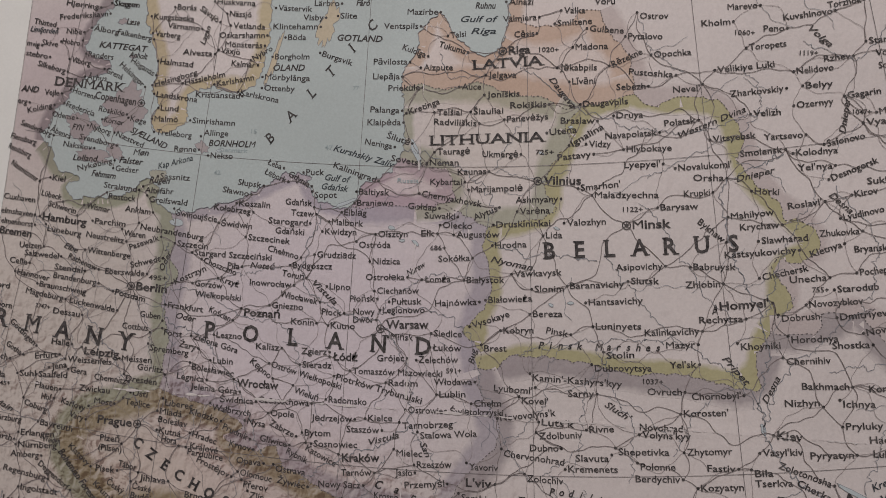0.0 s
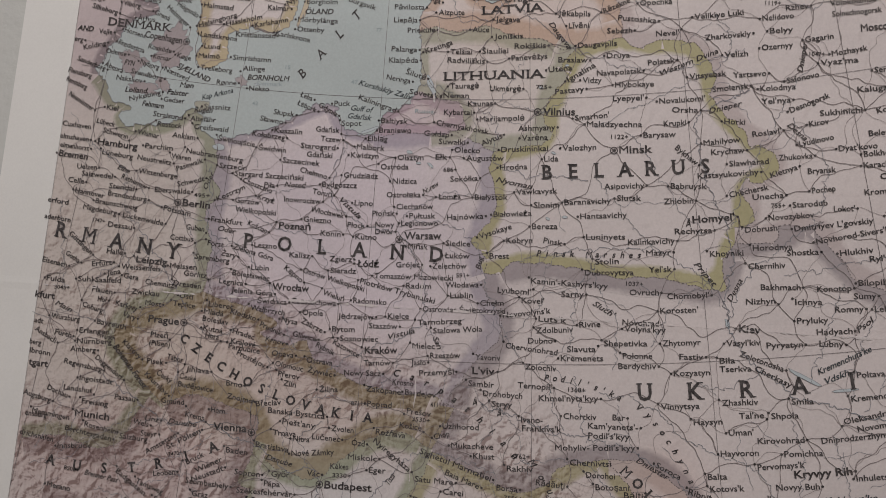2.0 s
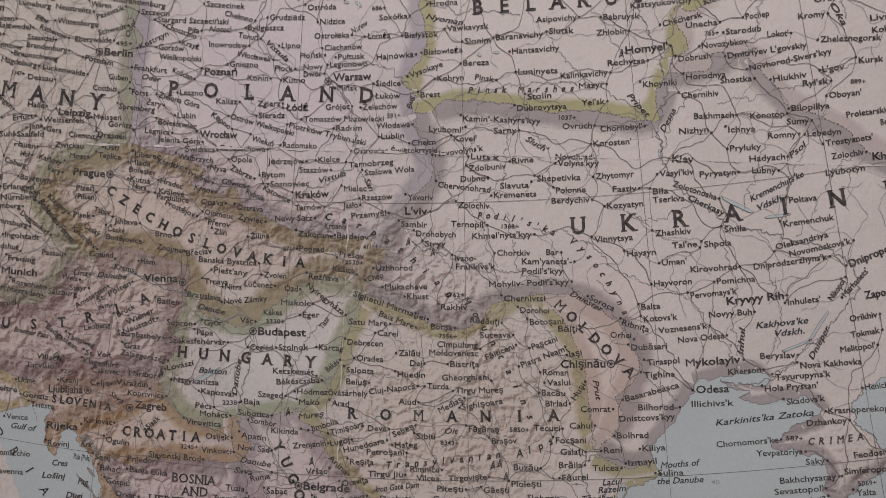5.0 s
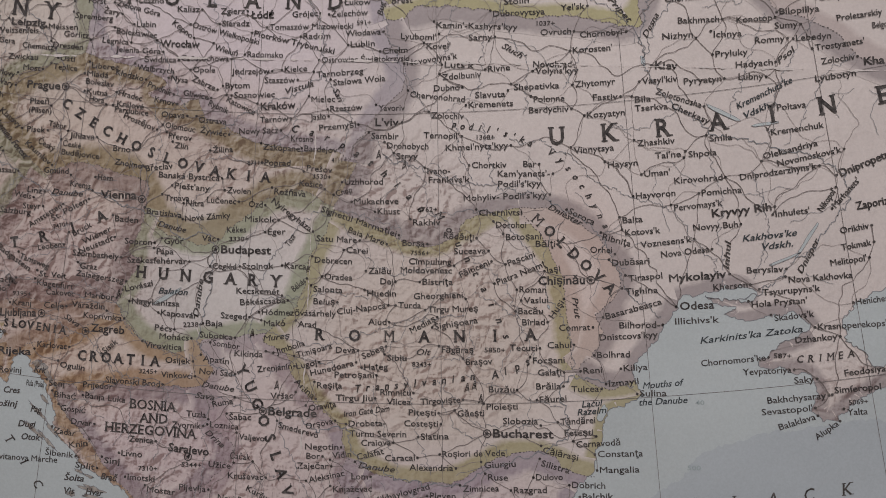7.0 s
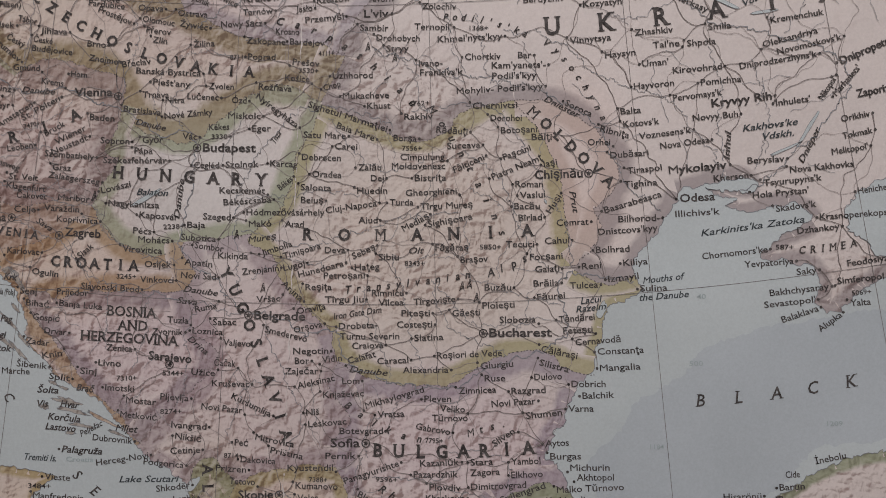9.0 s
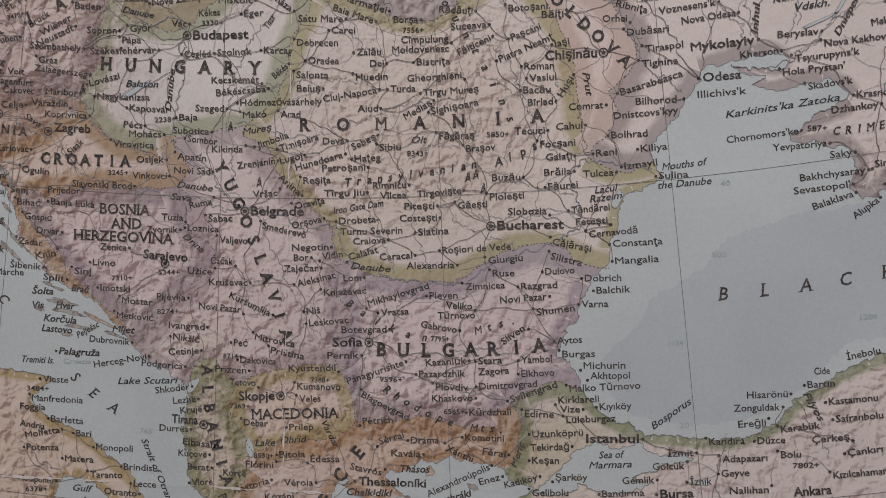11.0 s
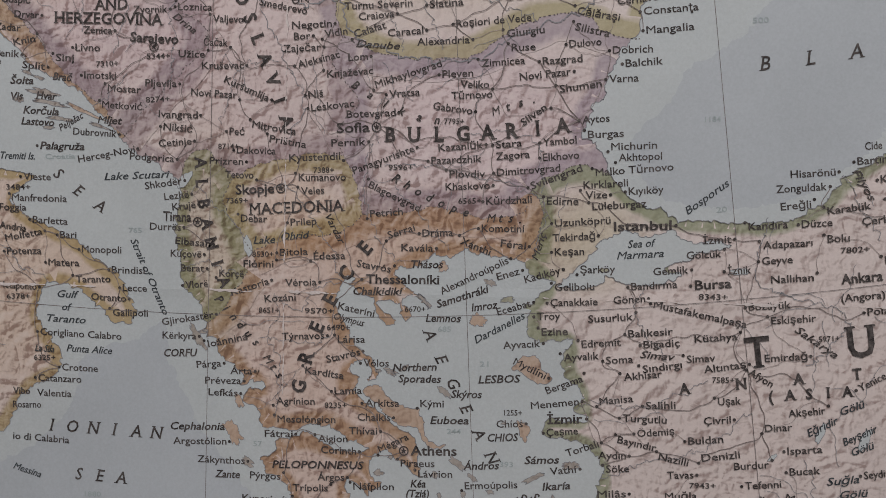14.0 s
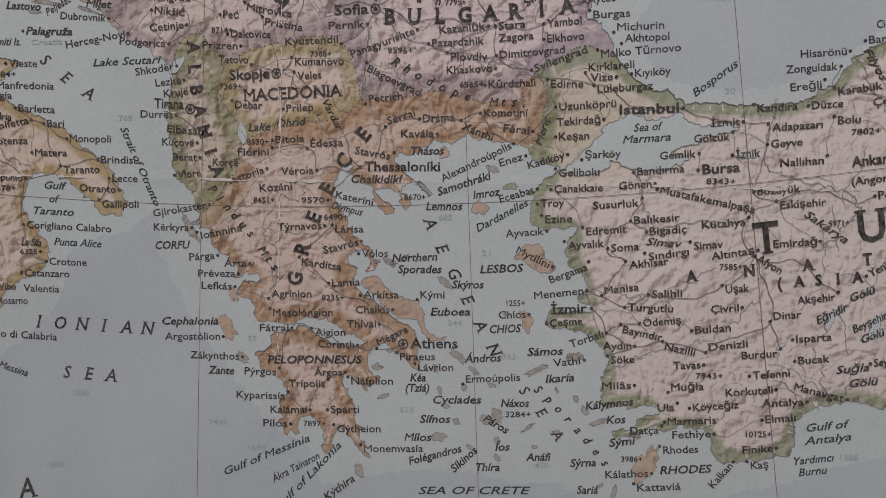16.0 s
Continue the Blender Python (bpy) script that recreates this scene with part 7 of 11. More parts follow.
ukraine_print.town("Fastiv", 29.504, 50.095, 7.3, "r", "town", 6.2)
ukraine_print.town("Bila", 30.479, 49.999, 4.7, "lu", "town", 8.3)
ukraine_print.town("Tserkva", 30.674, 49.844, 9.6, "", "town", 8.3)
ukraine_print.town("Kremenets", 26.449, 50.112, 13.4, "l", "town", 6.2)
ukraine_print.town("Polonne", 28.017, 50.142, 9.2, "lu", "town", 6.2)
ukraine_print.town("Berdychiv", 27.992, 49.958, 11.8, "r", "town", 6.2)
ukraine_print.town("Kozyatyn", 29.483, 49.809, 11.1, "l", "town", 8.3)
ukraine_print.town("Cherkasy", 31.665, 49.668, 11.9, "r", "town", -20.5)
ukraine_print.town("Zolotonosha", 31.406, 49.950, 13.8, "r", "town", -14.4)
ukraine_print.town("Yavoriv", 23.746, 50.102, 8.1, "lu", "town", 4.2)
ukraine_print.town("L'viv", 23.624, 49.851, 7.2, "r", "city", 4.3)
ukraine_print.town("Zolochiv", 25.275, 49.940, 9.9, "lu", "town", 2.2)
ukraine_print.town("Sambir", 23.567, 49.611, 8.4, "lu", "town", 2.4)
ukraine_print.town("Ternopil'", 25.094, 49.599, 10.8, "r", "town", 2.4)
ukraine_print.town("Drohobych", 24.186, 49.431, 12.7, "lu", "town", 2.5)
ukraine_print.town("Khmel'nyts'kyy", 26.040, 49.386, 18.8, "r", "town", 6.5)
ukraine_print.town("1368", 26.232, 49.548, 4.3, "", "height", 4.4)
ukraine_print.town("Stryy", 24.168, 49.254, 6.6, "lu", "town", 4.5)
ukraine_print.town("Ivano-", 25.013, 48.988, 6.9, "lu", "town", 4.6)
ukraine_print.town("Frankivs'k", 25.287, 48.830, 12.5, "", "town", 4.7)
ukraine_print.town("Chortkiv", 26.348, 49.060, 10.4, "l", "town", 4.6)
ukraine_print.town("Kam'yanets'-", 27.246, 48.883, 15.6, "r", "town", 4.6)
ukraine_print.town("Podil's'kyy", 27.124, 48.712, 12.8, "", "town", 4.7)
ukraine_print.town("Bar", 27.415, 49.042, 3.9, "r", "town", 4.6)
ukraine_print.town("Mohyliv- Podil's'kyy", 26.737, 48.506, 24.9, "r", "town", 6.8)
ukraine_print.town("Vinnytsya", 29.099, 49.223, 11.8, "lu", "town", 8.6)
ukraine_print.town("Zhashkiv", 30.705, 49.251, 10.9, "lu", "town", 8.5)
ukraine_print.town("Haysyn", 29.809, 48.934, 8.7, "lu", "town", 8.7)
ukraine_print.town("Tal'ne", 30.973, 49.011, 7.5, "rd", "town", 8.6)
ukraine_print.town("Shpola", 31.846, 48.975, 8.1, "lu", "town", 8.6)
ukraine_print.town("Smila", 32.349, 49.203, 6.5, "lu", "town", 8.5)
ukraine_print.town("Uman'", 30.655, 48.726, 7.5, "l", "town", 8.7)
ukraine_print.town("Kirovohrad", 31.665, 48.553, 13.9, "r", "town", 8.8)
ukraine_print.town("Hayvoron", 30.563, 48.367, 11.4, "l", "town", 8.9)
ukraine_print.town("Pomichna", 32.202, 48.305, 11.4, "l", "town", 8.9)
ukraine_print.town("Pervomays'k", 31.589, 48.114, 13.9, "lu", "town", 11.0)
ukraine_print.town("Kryvyy Rih", 32.629, 47.953, 17.0, "r", "city", 11.1)
ukraine_print.town("Kremenchuk", 34.277, 49.186, 15.0, "lu", "town", 12.7)
ukraine_print.town("Poltava", 34.219, 49.575, 8.2, "lu", "town", 10.5)
ukraine_print.town("Oleksandriya", 34.022, 48.856, 15.8, "ld", "town", 19.0)
ukraine_print.town("Novomoskovs'k", 34.457, 48.697, 18.4, "r", "town", 17.0)
ukraine_print.town("Dniprodzerzhyns'k", 33.649, 48.516, 21.8, "r", "town", 12.9)
ukraine_print.town("Dnipropetrovs'k", 36.029, 48.494, 21.5, "l", "city", 27.4)
ukraine_print.town("Kremenchuts'ke", 33.585, 49.854, 17.6, "", "water", 30.9)
ukraine_print.town("Vdskh.", 33.360, 49.589, 8.1, "", "water", 29.0)
ukraine_print.town("Inhulets'", 33.847, 47.819, 9.6, "l", "town", 11.1)
ukraine_print.town("Novyy Buh", 31.951, 47.739, 12.8, "r", "town", 9.1)
ukraine_print.town("Kakhovs'ke", 33.217, 47.480, 15.5, "", "water", 11.3)
ukraine_print.town("Vdskh.", 33.376, 47.308, 8.6, "", "water", 11.3)
ukraine_print.town("Balta", 29.930, 47.975, 5.8, "lu", "town", 9.0)
ukraine_print.town("Kotovs'k", 30.154, 47.762, 10.2, "lu", "town", 9.1)
ukraine_print.town("Voznesens'k", 30.701, 47.552, 14.7, "r", "town", 11.2)
ukraine_print.town("Nova Odesa", 31.140, 47.358, 13.9, "r", "town", 11.3)
ukraine_print.town("Mykolayiv", 31.377, 46.934, 16.3, "r", "city", 9.4)
ukraine_print.town("Kherson", 32.130, 46.719, 9.7, "r", "town", 9.5)
ukraine_print.town("Beryslav", 32.998, 46.929, 10.3, "r", "town", 7.4)
ukraine_print.town("Nova Kakhovka", 34.265, 46.692, 17.8, "lu", "town", 9.5)
ukraine_print.town("Tsyurupyns'k", 33.543, 46.541, 16.2, "lu", "town", 9.6)
ukraine_print.town("Hola Prystan'", 33.225, 46.367, 15.6, "lu", "town", 9.6)
ukraine_print.town("Skadovs'k", 33.524, 46.118, 11.2, "lu", "town", 11.8)
ukraine_print.town("Melitopol'", 34.977, 46.907, 10.1, "r", "town", 13.5)
ukraine_print.town("Tokmak", 35.218, 47.142, 8.4, "r", "town", 15.5)
ukraine_print.town("Orikhiv", 35.244, 47.417, 8.1, "r", "town", 15.4)
ukraine_print.town("Zaporizhzhya", 36.038, 47.786, 15.7, "", "city", 15.3)
ukraine_print.town("Nikopol'", 34.715, 47.944, 7.4, "r", "town", 61.0)
ukraine_print.town("Marhanets'", 35.195, 48.019, 10.5, "l", "town", 53.3)
ukraine_print.town("Dnieper", 34.068, 47.074, 11.1, "", "river", 66.8)
ukraine_print.town("Odesa", 31.284, 46.450, 9.8, "l", "city", 7.6)
ukraine_print.town("Illichivs'k", 31.244, 46.204, 12.5, "", "town", 7.7)
ukraine_print.town("Karkinits'ka Zatoka", 32.466, 45.885, 29.1, "", "water", 11.9)
ukraine_print.town("Inhul", 32.153, 47.246, 8.4, "", "river", 89.9)
ukraine_print.town("Soroca", 28.664, 48.090, 8.3, "l", "town", -21.5)
ukraine_print.town("Dniester", 28.259, 48.135, 11.2, "", "river", -23.5)
ukraine_print.town("Chernivtsi", 26.596, 48.232, 12.8, "lu", "town", 4.9)
ukraine_print.town("Rakhiv", 24.677, 48.101, 8.3, "lu", "town", 5.0)
ukraine_print.town("6762", 24.650, 48.329, 4.7, "", "height", 4.9)
ukraine_print.town("Chop", 22.479, 48.643, 5.1, "l", "town", 20.6)
ukraine_print.town("Uzhhorod", 23.008, 48.815, 11.8, "l", "town", 4.7)
ukraine_print.town("Mukacheve", 23.350, 48.473, 13.6, "l", "town", 4.8)
ukraine_print.town("Khust", 23.678, 48.298, 6.8, "l", "town", 4.9)
ukraine_print.town("Horodnya", 32.077, 51.964, 12.0, "lu", "town", 7.5)
ukraine_print.town("Shostka", 32.905, 51.824, 9.5, "r", "town", 7.5)
ukraine_print.town("Novhorod-Sivers'kyy", 34.479, 52.039, 24.9, "l", "town", 15.8)
ukraine_print.town("Hlukhiv", 34.388, 51.739, 10.0, "l", "town", 11.7)
ukraine_print.town("Ryl'sk", 35.057, 51.570, 7.6, "r", "town", 9.7)
ukraine_print.town("Desna", 30.883, 51.247, 7.8, "", "river", 66.6)
ukraine_print.town("Kursk", 36.651, 51.804, 7.2, "lu", "town", 7.5)
ukraine_print.town("L'gov", 35.601, 51.769, 6.5, "l", "town", 11.7)
ukraine_print.town("889", 36.145, 51.473, 3.3, "", "height", 3.4)
ukraine_print.town("Oboyan'", 35.795, 51.287, 9.5, "l", "town", 9.8)
ukraine_print.town("Proletarskiy", 36.306, 50.904, 12.8, "", "town", 12.0)
ukraine_print.town("Dmitriyev L'govskiy", 33.875, 52.263, 23.8, "l", "town", 11.5)
ukraine_print.town("Zheleznogorsk", 36.218, 52.234, 17.8, "l", "town", 5.2)
ukraine_print.town("Lokot'", 34.247, 52.526, 6.3, "r", "town", 7.2)
ukraine_print.town("Oka", 36.011, 52.701, 7.7, "", "river", -58.0)

romania_print = Country("roads, town dots and place names of Romania in black print")
romania_print.town("Satu Mare", 22.313, 47.809, 12.5, "r", "town", 2.0)
romania_print.town("Baia Mare", 23.096, 47.866, 11.7, "r", "town", -15.9)
romania_print.town("Sighetul Marmaţiei", 22.890, 48.124, 24.4, "r", "town", -14.0)
romania_print.town("Borşa", 24.330, 47.744, 6.7, "r", "town", 2.0)
romania_print.town("7556", 24.448, 47.581, 4.6, "", "height", 4.0)
romania_print.town("Rădăuţi", 25.503, 47.846, 9.1, "r", "town", -0.1)
romania_print.town("Dorohoi", 26.860, 48.014, 9.0, "lu", "town", 3.9)
romania_print.town("Botoşani", 27.161, 47.806, 10.4, "lu", "town", 6.0)
romania_print.town("Carei", 22.856, 47.620, 6.6, "l", "town", 2.0)
romania_print.town("Suceava", 25.781, 47.594, 9.6, "r", "town", 6.0)
romania_print.town("Debrecen", 22.238, 47.437, 11.5, "lu", "town", 2.1)
romania_print.town("Cîmpulung", 24.755, 47.426, 12.9, "rd", "town", 4.0)
romania_print.town("Moldovenesc", 24.654, 47.276, 15.5, "", "town", 4.1)
romania_print.town("Fălticeni", 25.885, 47.290, 9.5, "r", "town", 28.2)
romania_print.town("Paşcani", 27.077, 47.433, 8.3, "l", "town", 24.2)
romania_print.town("Zalău", 23.449, 47.268, 6.8, "l", "town", 4.1)
romania_print.town("Dej", 23.633, 47.087, 3.8, "r", "town", 4.1)
romania_print.town("Bistriţa", 24.942, 47.074, 9.2, "l", "town", 4.1)
romania_print.town("Piatra Neamţ", 27.059, 47.190, 15.4, "l", "town", 26.2)
romania_print.town("Iaşi", 27.876, 47.224, 3.9, "l", "town", 14.2)
romania_print.town("Oradea", 22.382, 47.153, 8.6, "l", "town", 2.1)
romania_print.town("Salonta", 22.119, 46.933, 9.0, "lu", "town", 2.2)
romania_print.town("Huedin", 23.507, 46.880, 8.8, "lu", "town", 4.2)
romania_print.town("Gheorghieni", 24.950, 46.839, 14.8, "rd", "town", 6.2)
romania_print.town("Roman", 27.332, 46.899, 7.9, "l", "town", 4.2)
romania_print.town("Vaslui", 27.400, 46.719, 7.2, "l", "town", 6.2)
romania_print.town("Beiuş", 22.027, 46.723, 6.6, "r", "town", 2.3)
romania_print.town("Cluj-Napoca", 22.991, 46.616, 15.0, "r", "town", 12.2)
romania_print.town("Turda", 24.224, 46.678, 6.9, "l", "town", 4.2)
romania_print.town("Tîrgu Mureş", 25.316, 46.607, 15.0, "l", "town", 6.3)
romania_print.town("Mediaş", 24.551, 46.346, 8.3, "r", "town", 32.3)
romania_print.town("Bacău", 27.249, 46.538, 7.3, "l", "town", 4.3)
romania_print.town("Huşi", 27.896, 46.551, 5.8, "r", "town", 60.3)
romania_print.town("Bîrlad", 27.309, 46.349, 6.7, "r", "town", 6.3)
romania_print.town("Arad", 21.607, 46.320, 5.6, "lu", "town", 2.4)
romania_print.town("Aiud", 23.404, 46.390, 5.6, "r", "town", 4.3)
romania_print.town("Sighişoara", 25.389, 46.362, 13.0, "l", "town", 14.3)
romania_print.town("Timişoara", 21.807, 45.878, 11.2, "l", "town", 20.3)
romania_print.town("Jimbolia", 21.193, 45.914, 9.2, "l", "town", 22.2)
romania_print.town("Deva", 22.609, 45.897, 6.0, "r", "town", 4.4)
romania_print.town("Sebeş", 23.297, 45.872, 7.1, "r", "town", 28.3)
romania_print.town("Olt", 24.569, 45.877, 4.3, "", "river", 4.5)
romania_print.town("Sibiu", 23.900, 45.778, 5.9, "lu", "town", 4.5)
romania_print.town("Făgăraş", 25.413, 45.913, 9.5, "lu", "town", 4.4)
romania_print.town("5850", 26.279, 45.904, 4.9, "", "height", 4.4)
romania_print.town("Tecuci", 27.034, 45.921, 8.1, "r", "town", 4.4)
romania_print.town("Cahul", 27.908, 45.946, 7.0, "r", "town", 6.4)
romania_print.town("Focşani", 27.633, 45.696, 9.3, "lu", "town", 6.5)
romania_print.town("Lugoj", 21.623, 45.629, 6.4, "r", "town", 16.4)
romania_print.town("Hunedoara", 22.272, 45.582, 13.6, "r", "town", 18.4)
romania_print.town("Haţeg", 23.381, 45.618, 7.2, "l", "town", 6.5)
romania_print.town("8343", 24.470, 45.672, 4.6, "", "height", 4.5)
romania_print.town("Braşov", 25.932, 45.707, 7.8, "lu", "town", 6.5)
romania_print.town("Petroşani", 22.836, 45.475, 12.0, "r", "town", 4.6)
romania_print.town("Galaţi", 27.636, 45.492, 6.9, "r", "town", 6.5)
romania_print.town("Reşiţa", 22.226, 45.281, 7.7, "lu", "town", 4.6)
romania_print.town("Anina", 21.600, 45.214, 7.6, "r", "town", -36.9)
romania_print.town("Rîmnicu", 23.870, 45.188, 9.2, "r", "town", 4.6)
romania_print.town("Vîlcea", 23.949, 45.029, 7.3, "", "town", 4.7)
romania_print.town("Tîrgu Jiu", 22.843, 45.081, 11.3, "r", "town", 4.7)
romania_print.town("Tîrgovişte", 24.968, 45.051, 12.0, "r", "town", 8.6)
romania_print.town("Buzău", 26.461, 45.230, 7.6, "r", "town", 4.6)
romania_print.town("Brăila", 27.590, 45.262, 7.2, "r", "town", 6.6)
romania_print.town("Oraviţa", 22.061, 44.921, 8.4, "lu", "town", 14.6)
romania_print.town("Făurei", 27.684, 45.046, 7.9, "l", "town", 8.7)
romania_print.town("Piteşti", 24.523, 44.850, 8.2, "r", "town", 4.7)
romania_print.town("Găeşti", 25.698, 44.837, 7.9, "lu", "town", 6.7)
romania_print.town("Ploieşti", 26.457, 44.943, 9.2, "lu", "town", 6.7)
romania_print.town("Iron Gate Dam", 23.156, 44.859, 14.1, "", "river", 12.6)
romania_print.town("Drobeta-", 23.172, 44.653, 11.2, "l", "town", 6.7)
romania_print.town("Turnu Severin", 23.440, 44.478, 17.2, "", "town", 4.8)
romania_print.town("Costeşti", 24.493, 44.664, 10.2, "r", "town", 4.8)
romania_print.town("Orşova", 21.990, 44.620, 8.4, "r", "town", 16.6)
romania_print.town("Craiova", 23.395, 44.328, 9.0, "r", "town", 6.8)
romania_print.town("Slatina", 24.819, 44.448, 8.4, "l", "town", 6.8)
romania_print.town("Slobozia", 26.882, 44.692, 10.3, "rd", "town", 4.8)
romania_print.town("Tăndărei", 28.238, 44.666, 10.1, "l", "town", 8.8)
romania_print.town("Feteşti", 28.245, 44.472, 8.3, "rd", "town", 6.8)
romania_print.town("Bucharest", 26.933, 44.478, 17.8, "l", "capital", 4.8)
romania_print.town("Calafat", 23.257, 44.132, 8.4, "ld", "town", 18.7)
romania_print.town("Caracal", 23.976, 44.079, 9.0, "r", "town", 6.9)
romania_print.town("Roşiori de Vede", 25.741, 44.161, 18.5, "l", "town", 6.9)
romania_print.town("Cernavodă", 28.678, 44.281, 12.7, "lu", "town", 8.9)
romania_print.town("Constanţa", 29.170, 44.094, 13.0, "l", "town", 6.9)
romania_print.town("Călăraşi", 27.788, 44.130, 10.4, "lu", "town", -7.2)
romania_print.town("Danube", 23.416, 43.909, 11.1, "", "river", -1.0)
romania_print.town("Alexandria", 24.728, 43.921, 13.1, "r", "town", 5.0)
romania_print.town("Giurgiu", 26.356, 43.975, 9.3, "lu", "town", 8.9)
romania_print.town("Mangalia", 29.128, 43.831, 11.4, "l", "town", 7.0)
romania_print.town("Lacul", 28.604, 44.946, 6.2, "", "water", 10.7)
romania_print.town("Razelm", 28.578, 44.818, 8.5, "", "water", 10.7)
romania_print.town("Tulcea", 28.459, 45.192, 8.0, "r", "town", 6.6)

moldova_print = Country("roads, town dots and place names of Moldova in black print")
moldova_print.town("Bălţi", 27.707, 47.662, 5.8, "ru", "town", 4.0)
moldova_print.town("Ribniţa", 29.493, 47.650, 8.5, "lu", "town", -10.3)
moldova_print.town("Orhei", 29.089, 47.504, 6.4, "rd", "town", 4.0)
moldova_print.town("Dubăsari", 29.793, 47.268, 10.9, "lu", "town", 8.1)
moldova_print.town("Chişinău", 28.057, 47.030, 13.7, "r", "capital", 6.1)
moldova_print.town("Tiraspol", 30.117, 46.997, 9.8, "lu", "town", 10.2)
moldova_print.town("Tighina", 29.991, 46.772, 9.5, "lu", "town", 8.2)
moldova_print.town("Basarabeasca", 29.763, 46.479, 16.8, "l", "town", 20.4)
moldova_print.town("Comrat", 28.304, 46.227, 9.1, "r", "town", 6.4)
moldova_print.town("Prut", 28.371, 46.559, 6.5, "", "river", -76.1)
moldova_print.town("Bolhrad", 29.192, 45.740, 9.5, "l", "town", 6.5)
moldova_print.town("Reni", 28.669, 45.497, 5.5, "l", "town", 8.6)
moldova_print.town("Kiliya", 29.690, 45.502, 6.9, "l", "town", 8.6)
moldova_print.town("Izmayil", 29.379, 45.269, 8.6, "l", "town", 10.6)
moldova_print.town("Bilhorod-", 29.874, 46.204, 11.7, "r", "town", 6.3)
moldova_print.town("Dnistcovs'kyy", 29.586, 46.034, 16.8, "", "town", 8.4)
moldova_print.town("Mouths of", 30.304, 45.200, 11.9, "", "water", 10.6)
moldova_print.town("Sulina", 30.050, 45.058, 7.6, "l", "town", 6.6)
moldova_print.town("the Danube", 30.264, 44.918, 13.8, "", "water", 8.7)

crimea_print = Country("roads, town dots and place names of Crimea in black print")
crimea_print.town("Chornomors'ke", 31.982, 45.493, 18.3, "r", "town", 10.6)
crimea_print.town("587", 33.078, 45.497, 3.7, "", "height", 4.4)
crimea_print.town("Dzhankoy", 33.951, 45.713, 11.7, "r", "town", 10.5)
crimea_print.town("Krasnoperekops'k", 34.877, 45.852, 20.6, "l", "town", 8.4)
crimea_print.town("Heniches'k", 35.434, 46.216, 10.7, "l", "town", 12.4)
crimea_print.town("Yevpatoriya", 32.723, 45.269, 13.6, "r", "town", 8.6)
crimea_print.town("Saky", 33.536, 45.063, 5.6, "r", "town", 10.7)
crimea_print.town("Feodosiya", 34.927, 45.095, 11.3, "r", "town", 12.7)
crimea_print.town("Simferopol", 34.699, 44.826, 12.8, "ld", "town", 10.7)
crimea_print.town("Bakhchysaray", 33.306, 44.781, 16.4, "r", "town", 10.8)
crimea_print.town("5069", 34.624, 44.615, 4.2, "", "height", 8.7)
crimea_print.town("Sevastopol'", 33.054, 44.602, 14.2, "r", "town", 10.8)
crimea_print.town("Yalta", 34.606, 44.452, 5.6, "lu", "town", 8.8)
crimea_print.town("Balaklava", 33.241, 44.395, 10.6, "r", "town", 23.0)
crimea_print.town("Alupka", 33.869, 44.212, 7.6, "r", "town", 40.9)
crimea_print.town("500", 30.818, 43.796, 3.8, "", "depth", 4.9)
crimea_print.town("40", 31.107, 44.856, 2.5, "", "depth", 4.7)
crimea_print.town("1209", 33.624, 42.615, 4.3, "", "depth", 5.2)
crimea_print.town("1184", 29.774, 42.527, 3.8, "", "depth", 5.3)

croatia_print = Country("roads, town dots and place names of Croatia in black print")
croatia_print.town("Varaždin", 15.791, 46.373, 10.7, "rd", "town", 0.4)
croatia_print.town("Čakovec", 14.996, 46.542, 9.3, "", "town", 0.3)
croatia_print.town("Koprivnica", 16.212, 46.206, 12.4, "r", "town", 0.4)
croatia_print.town("Zagreb", 16.383, 45.994, 10.8, "ld", "capital", 0.5)
croatia_print.town("Sisak", 16.493, 45.702, 5.4, "l", "town", 44.0)
croatia_print.town("Karlovac", 14.952, 45.595, 9.7, "r", "town", 0.6)
croatia_print.town("Ogulin", 15.557, 45.272, 8.1, "lu", "town", -3.2)
croatia_print.town("Virovitica", 17.896, 45.790, 11.9, "lu", "town", 0.5)
croatia_print.town("Osijek", 18.312, 45.561, 8.0, "r", "town", 2.6)
croatia_print.town("Slavonski Brod", 17.188, 45.119, 17.5, "r", "town", 0.7)
croatia_print.town("3245", 17.514, 45.329, 4.7, "", "height", 2.6)
croatia_print.town("Vinkovci", 18.313, 45.303, 10.0, "r", "town", 2.6)
croatia_print.town("Pula (Pola)", 14.638, 44.882, 5.8, "", "town", -1.2)
croatia_print.town("Senj", 15.201, 44.936, 5.1, "lu", "town", 0.8)
croatia_print.town("Krk", 14.719, 45.141, 4.0, "", "isle", -1.2)
croatia_print.town("Bihać", 15.462, 44.744, 7.1, "lu", "town", -1.1)
croatia_print.town("Gospić", 15.712, 44.522, 8.2, "lu", "town", -1.1)
croatia_print.town("Pag", 14.750, 44.436, 3.6, "", "isle", -1.0)
croatia_print.town("Zadar", 15.570, 44.107, 7.1, "lu", "town", -2.9)
croatia_print.town("Knin", 15.949, 43.924, 6.0, "ru", "town", 12.6)
croatia_print.town("Šibenik", 15.495, 43.717, 9.2, "r", "town", -0.8)
croatia_print.town("Split", 16.186, 43.559, 6.3, "r", "town", -2.7)
croatia_print.town("Šolta", 15.946, 43.330, 6.4, "", "isle", 1.2)
croatia_print.town("Brač", 16.825, 43.414, 5.3, "", "isle", -2.7)
croatia_print.town("Vis", 15.859, 43.094, 3.4, "", "isle", 3.2)
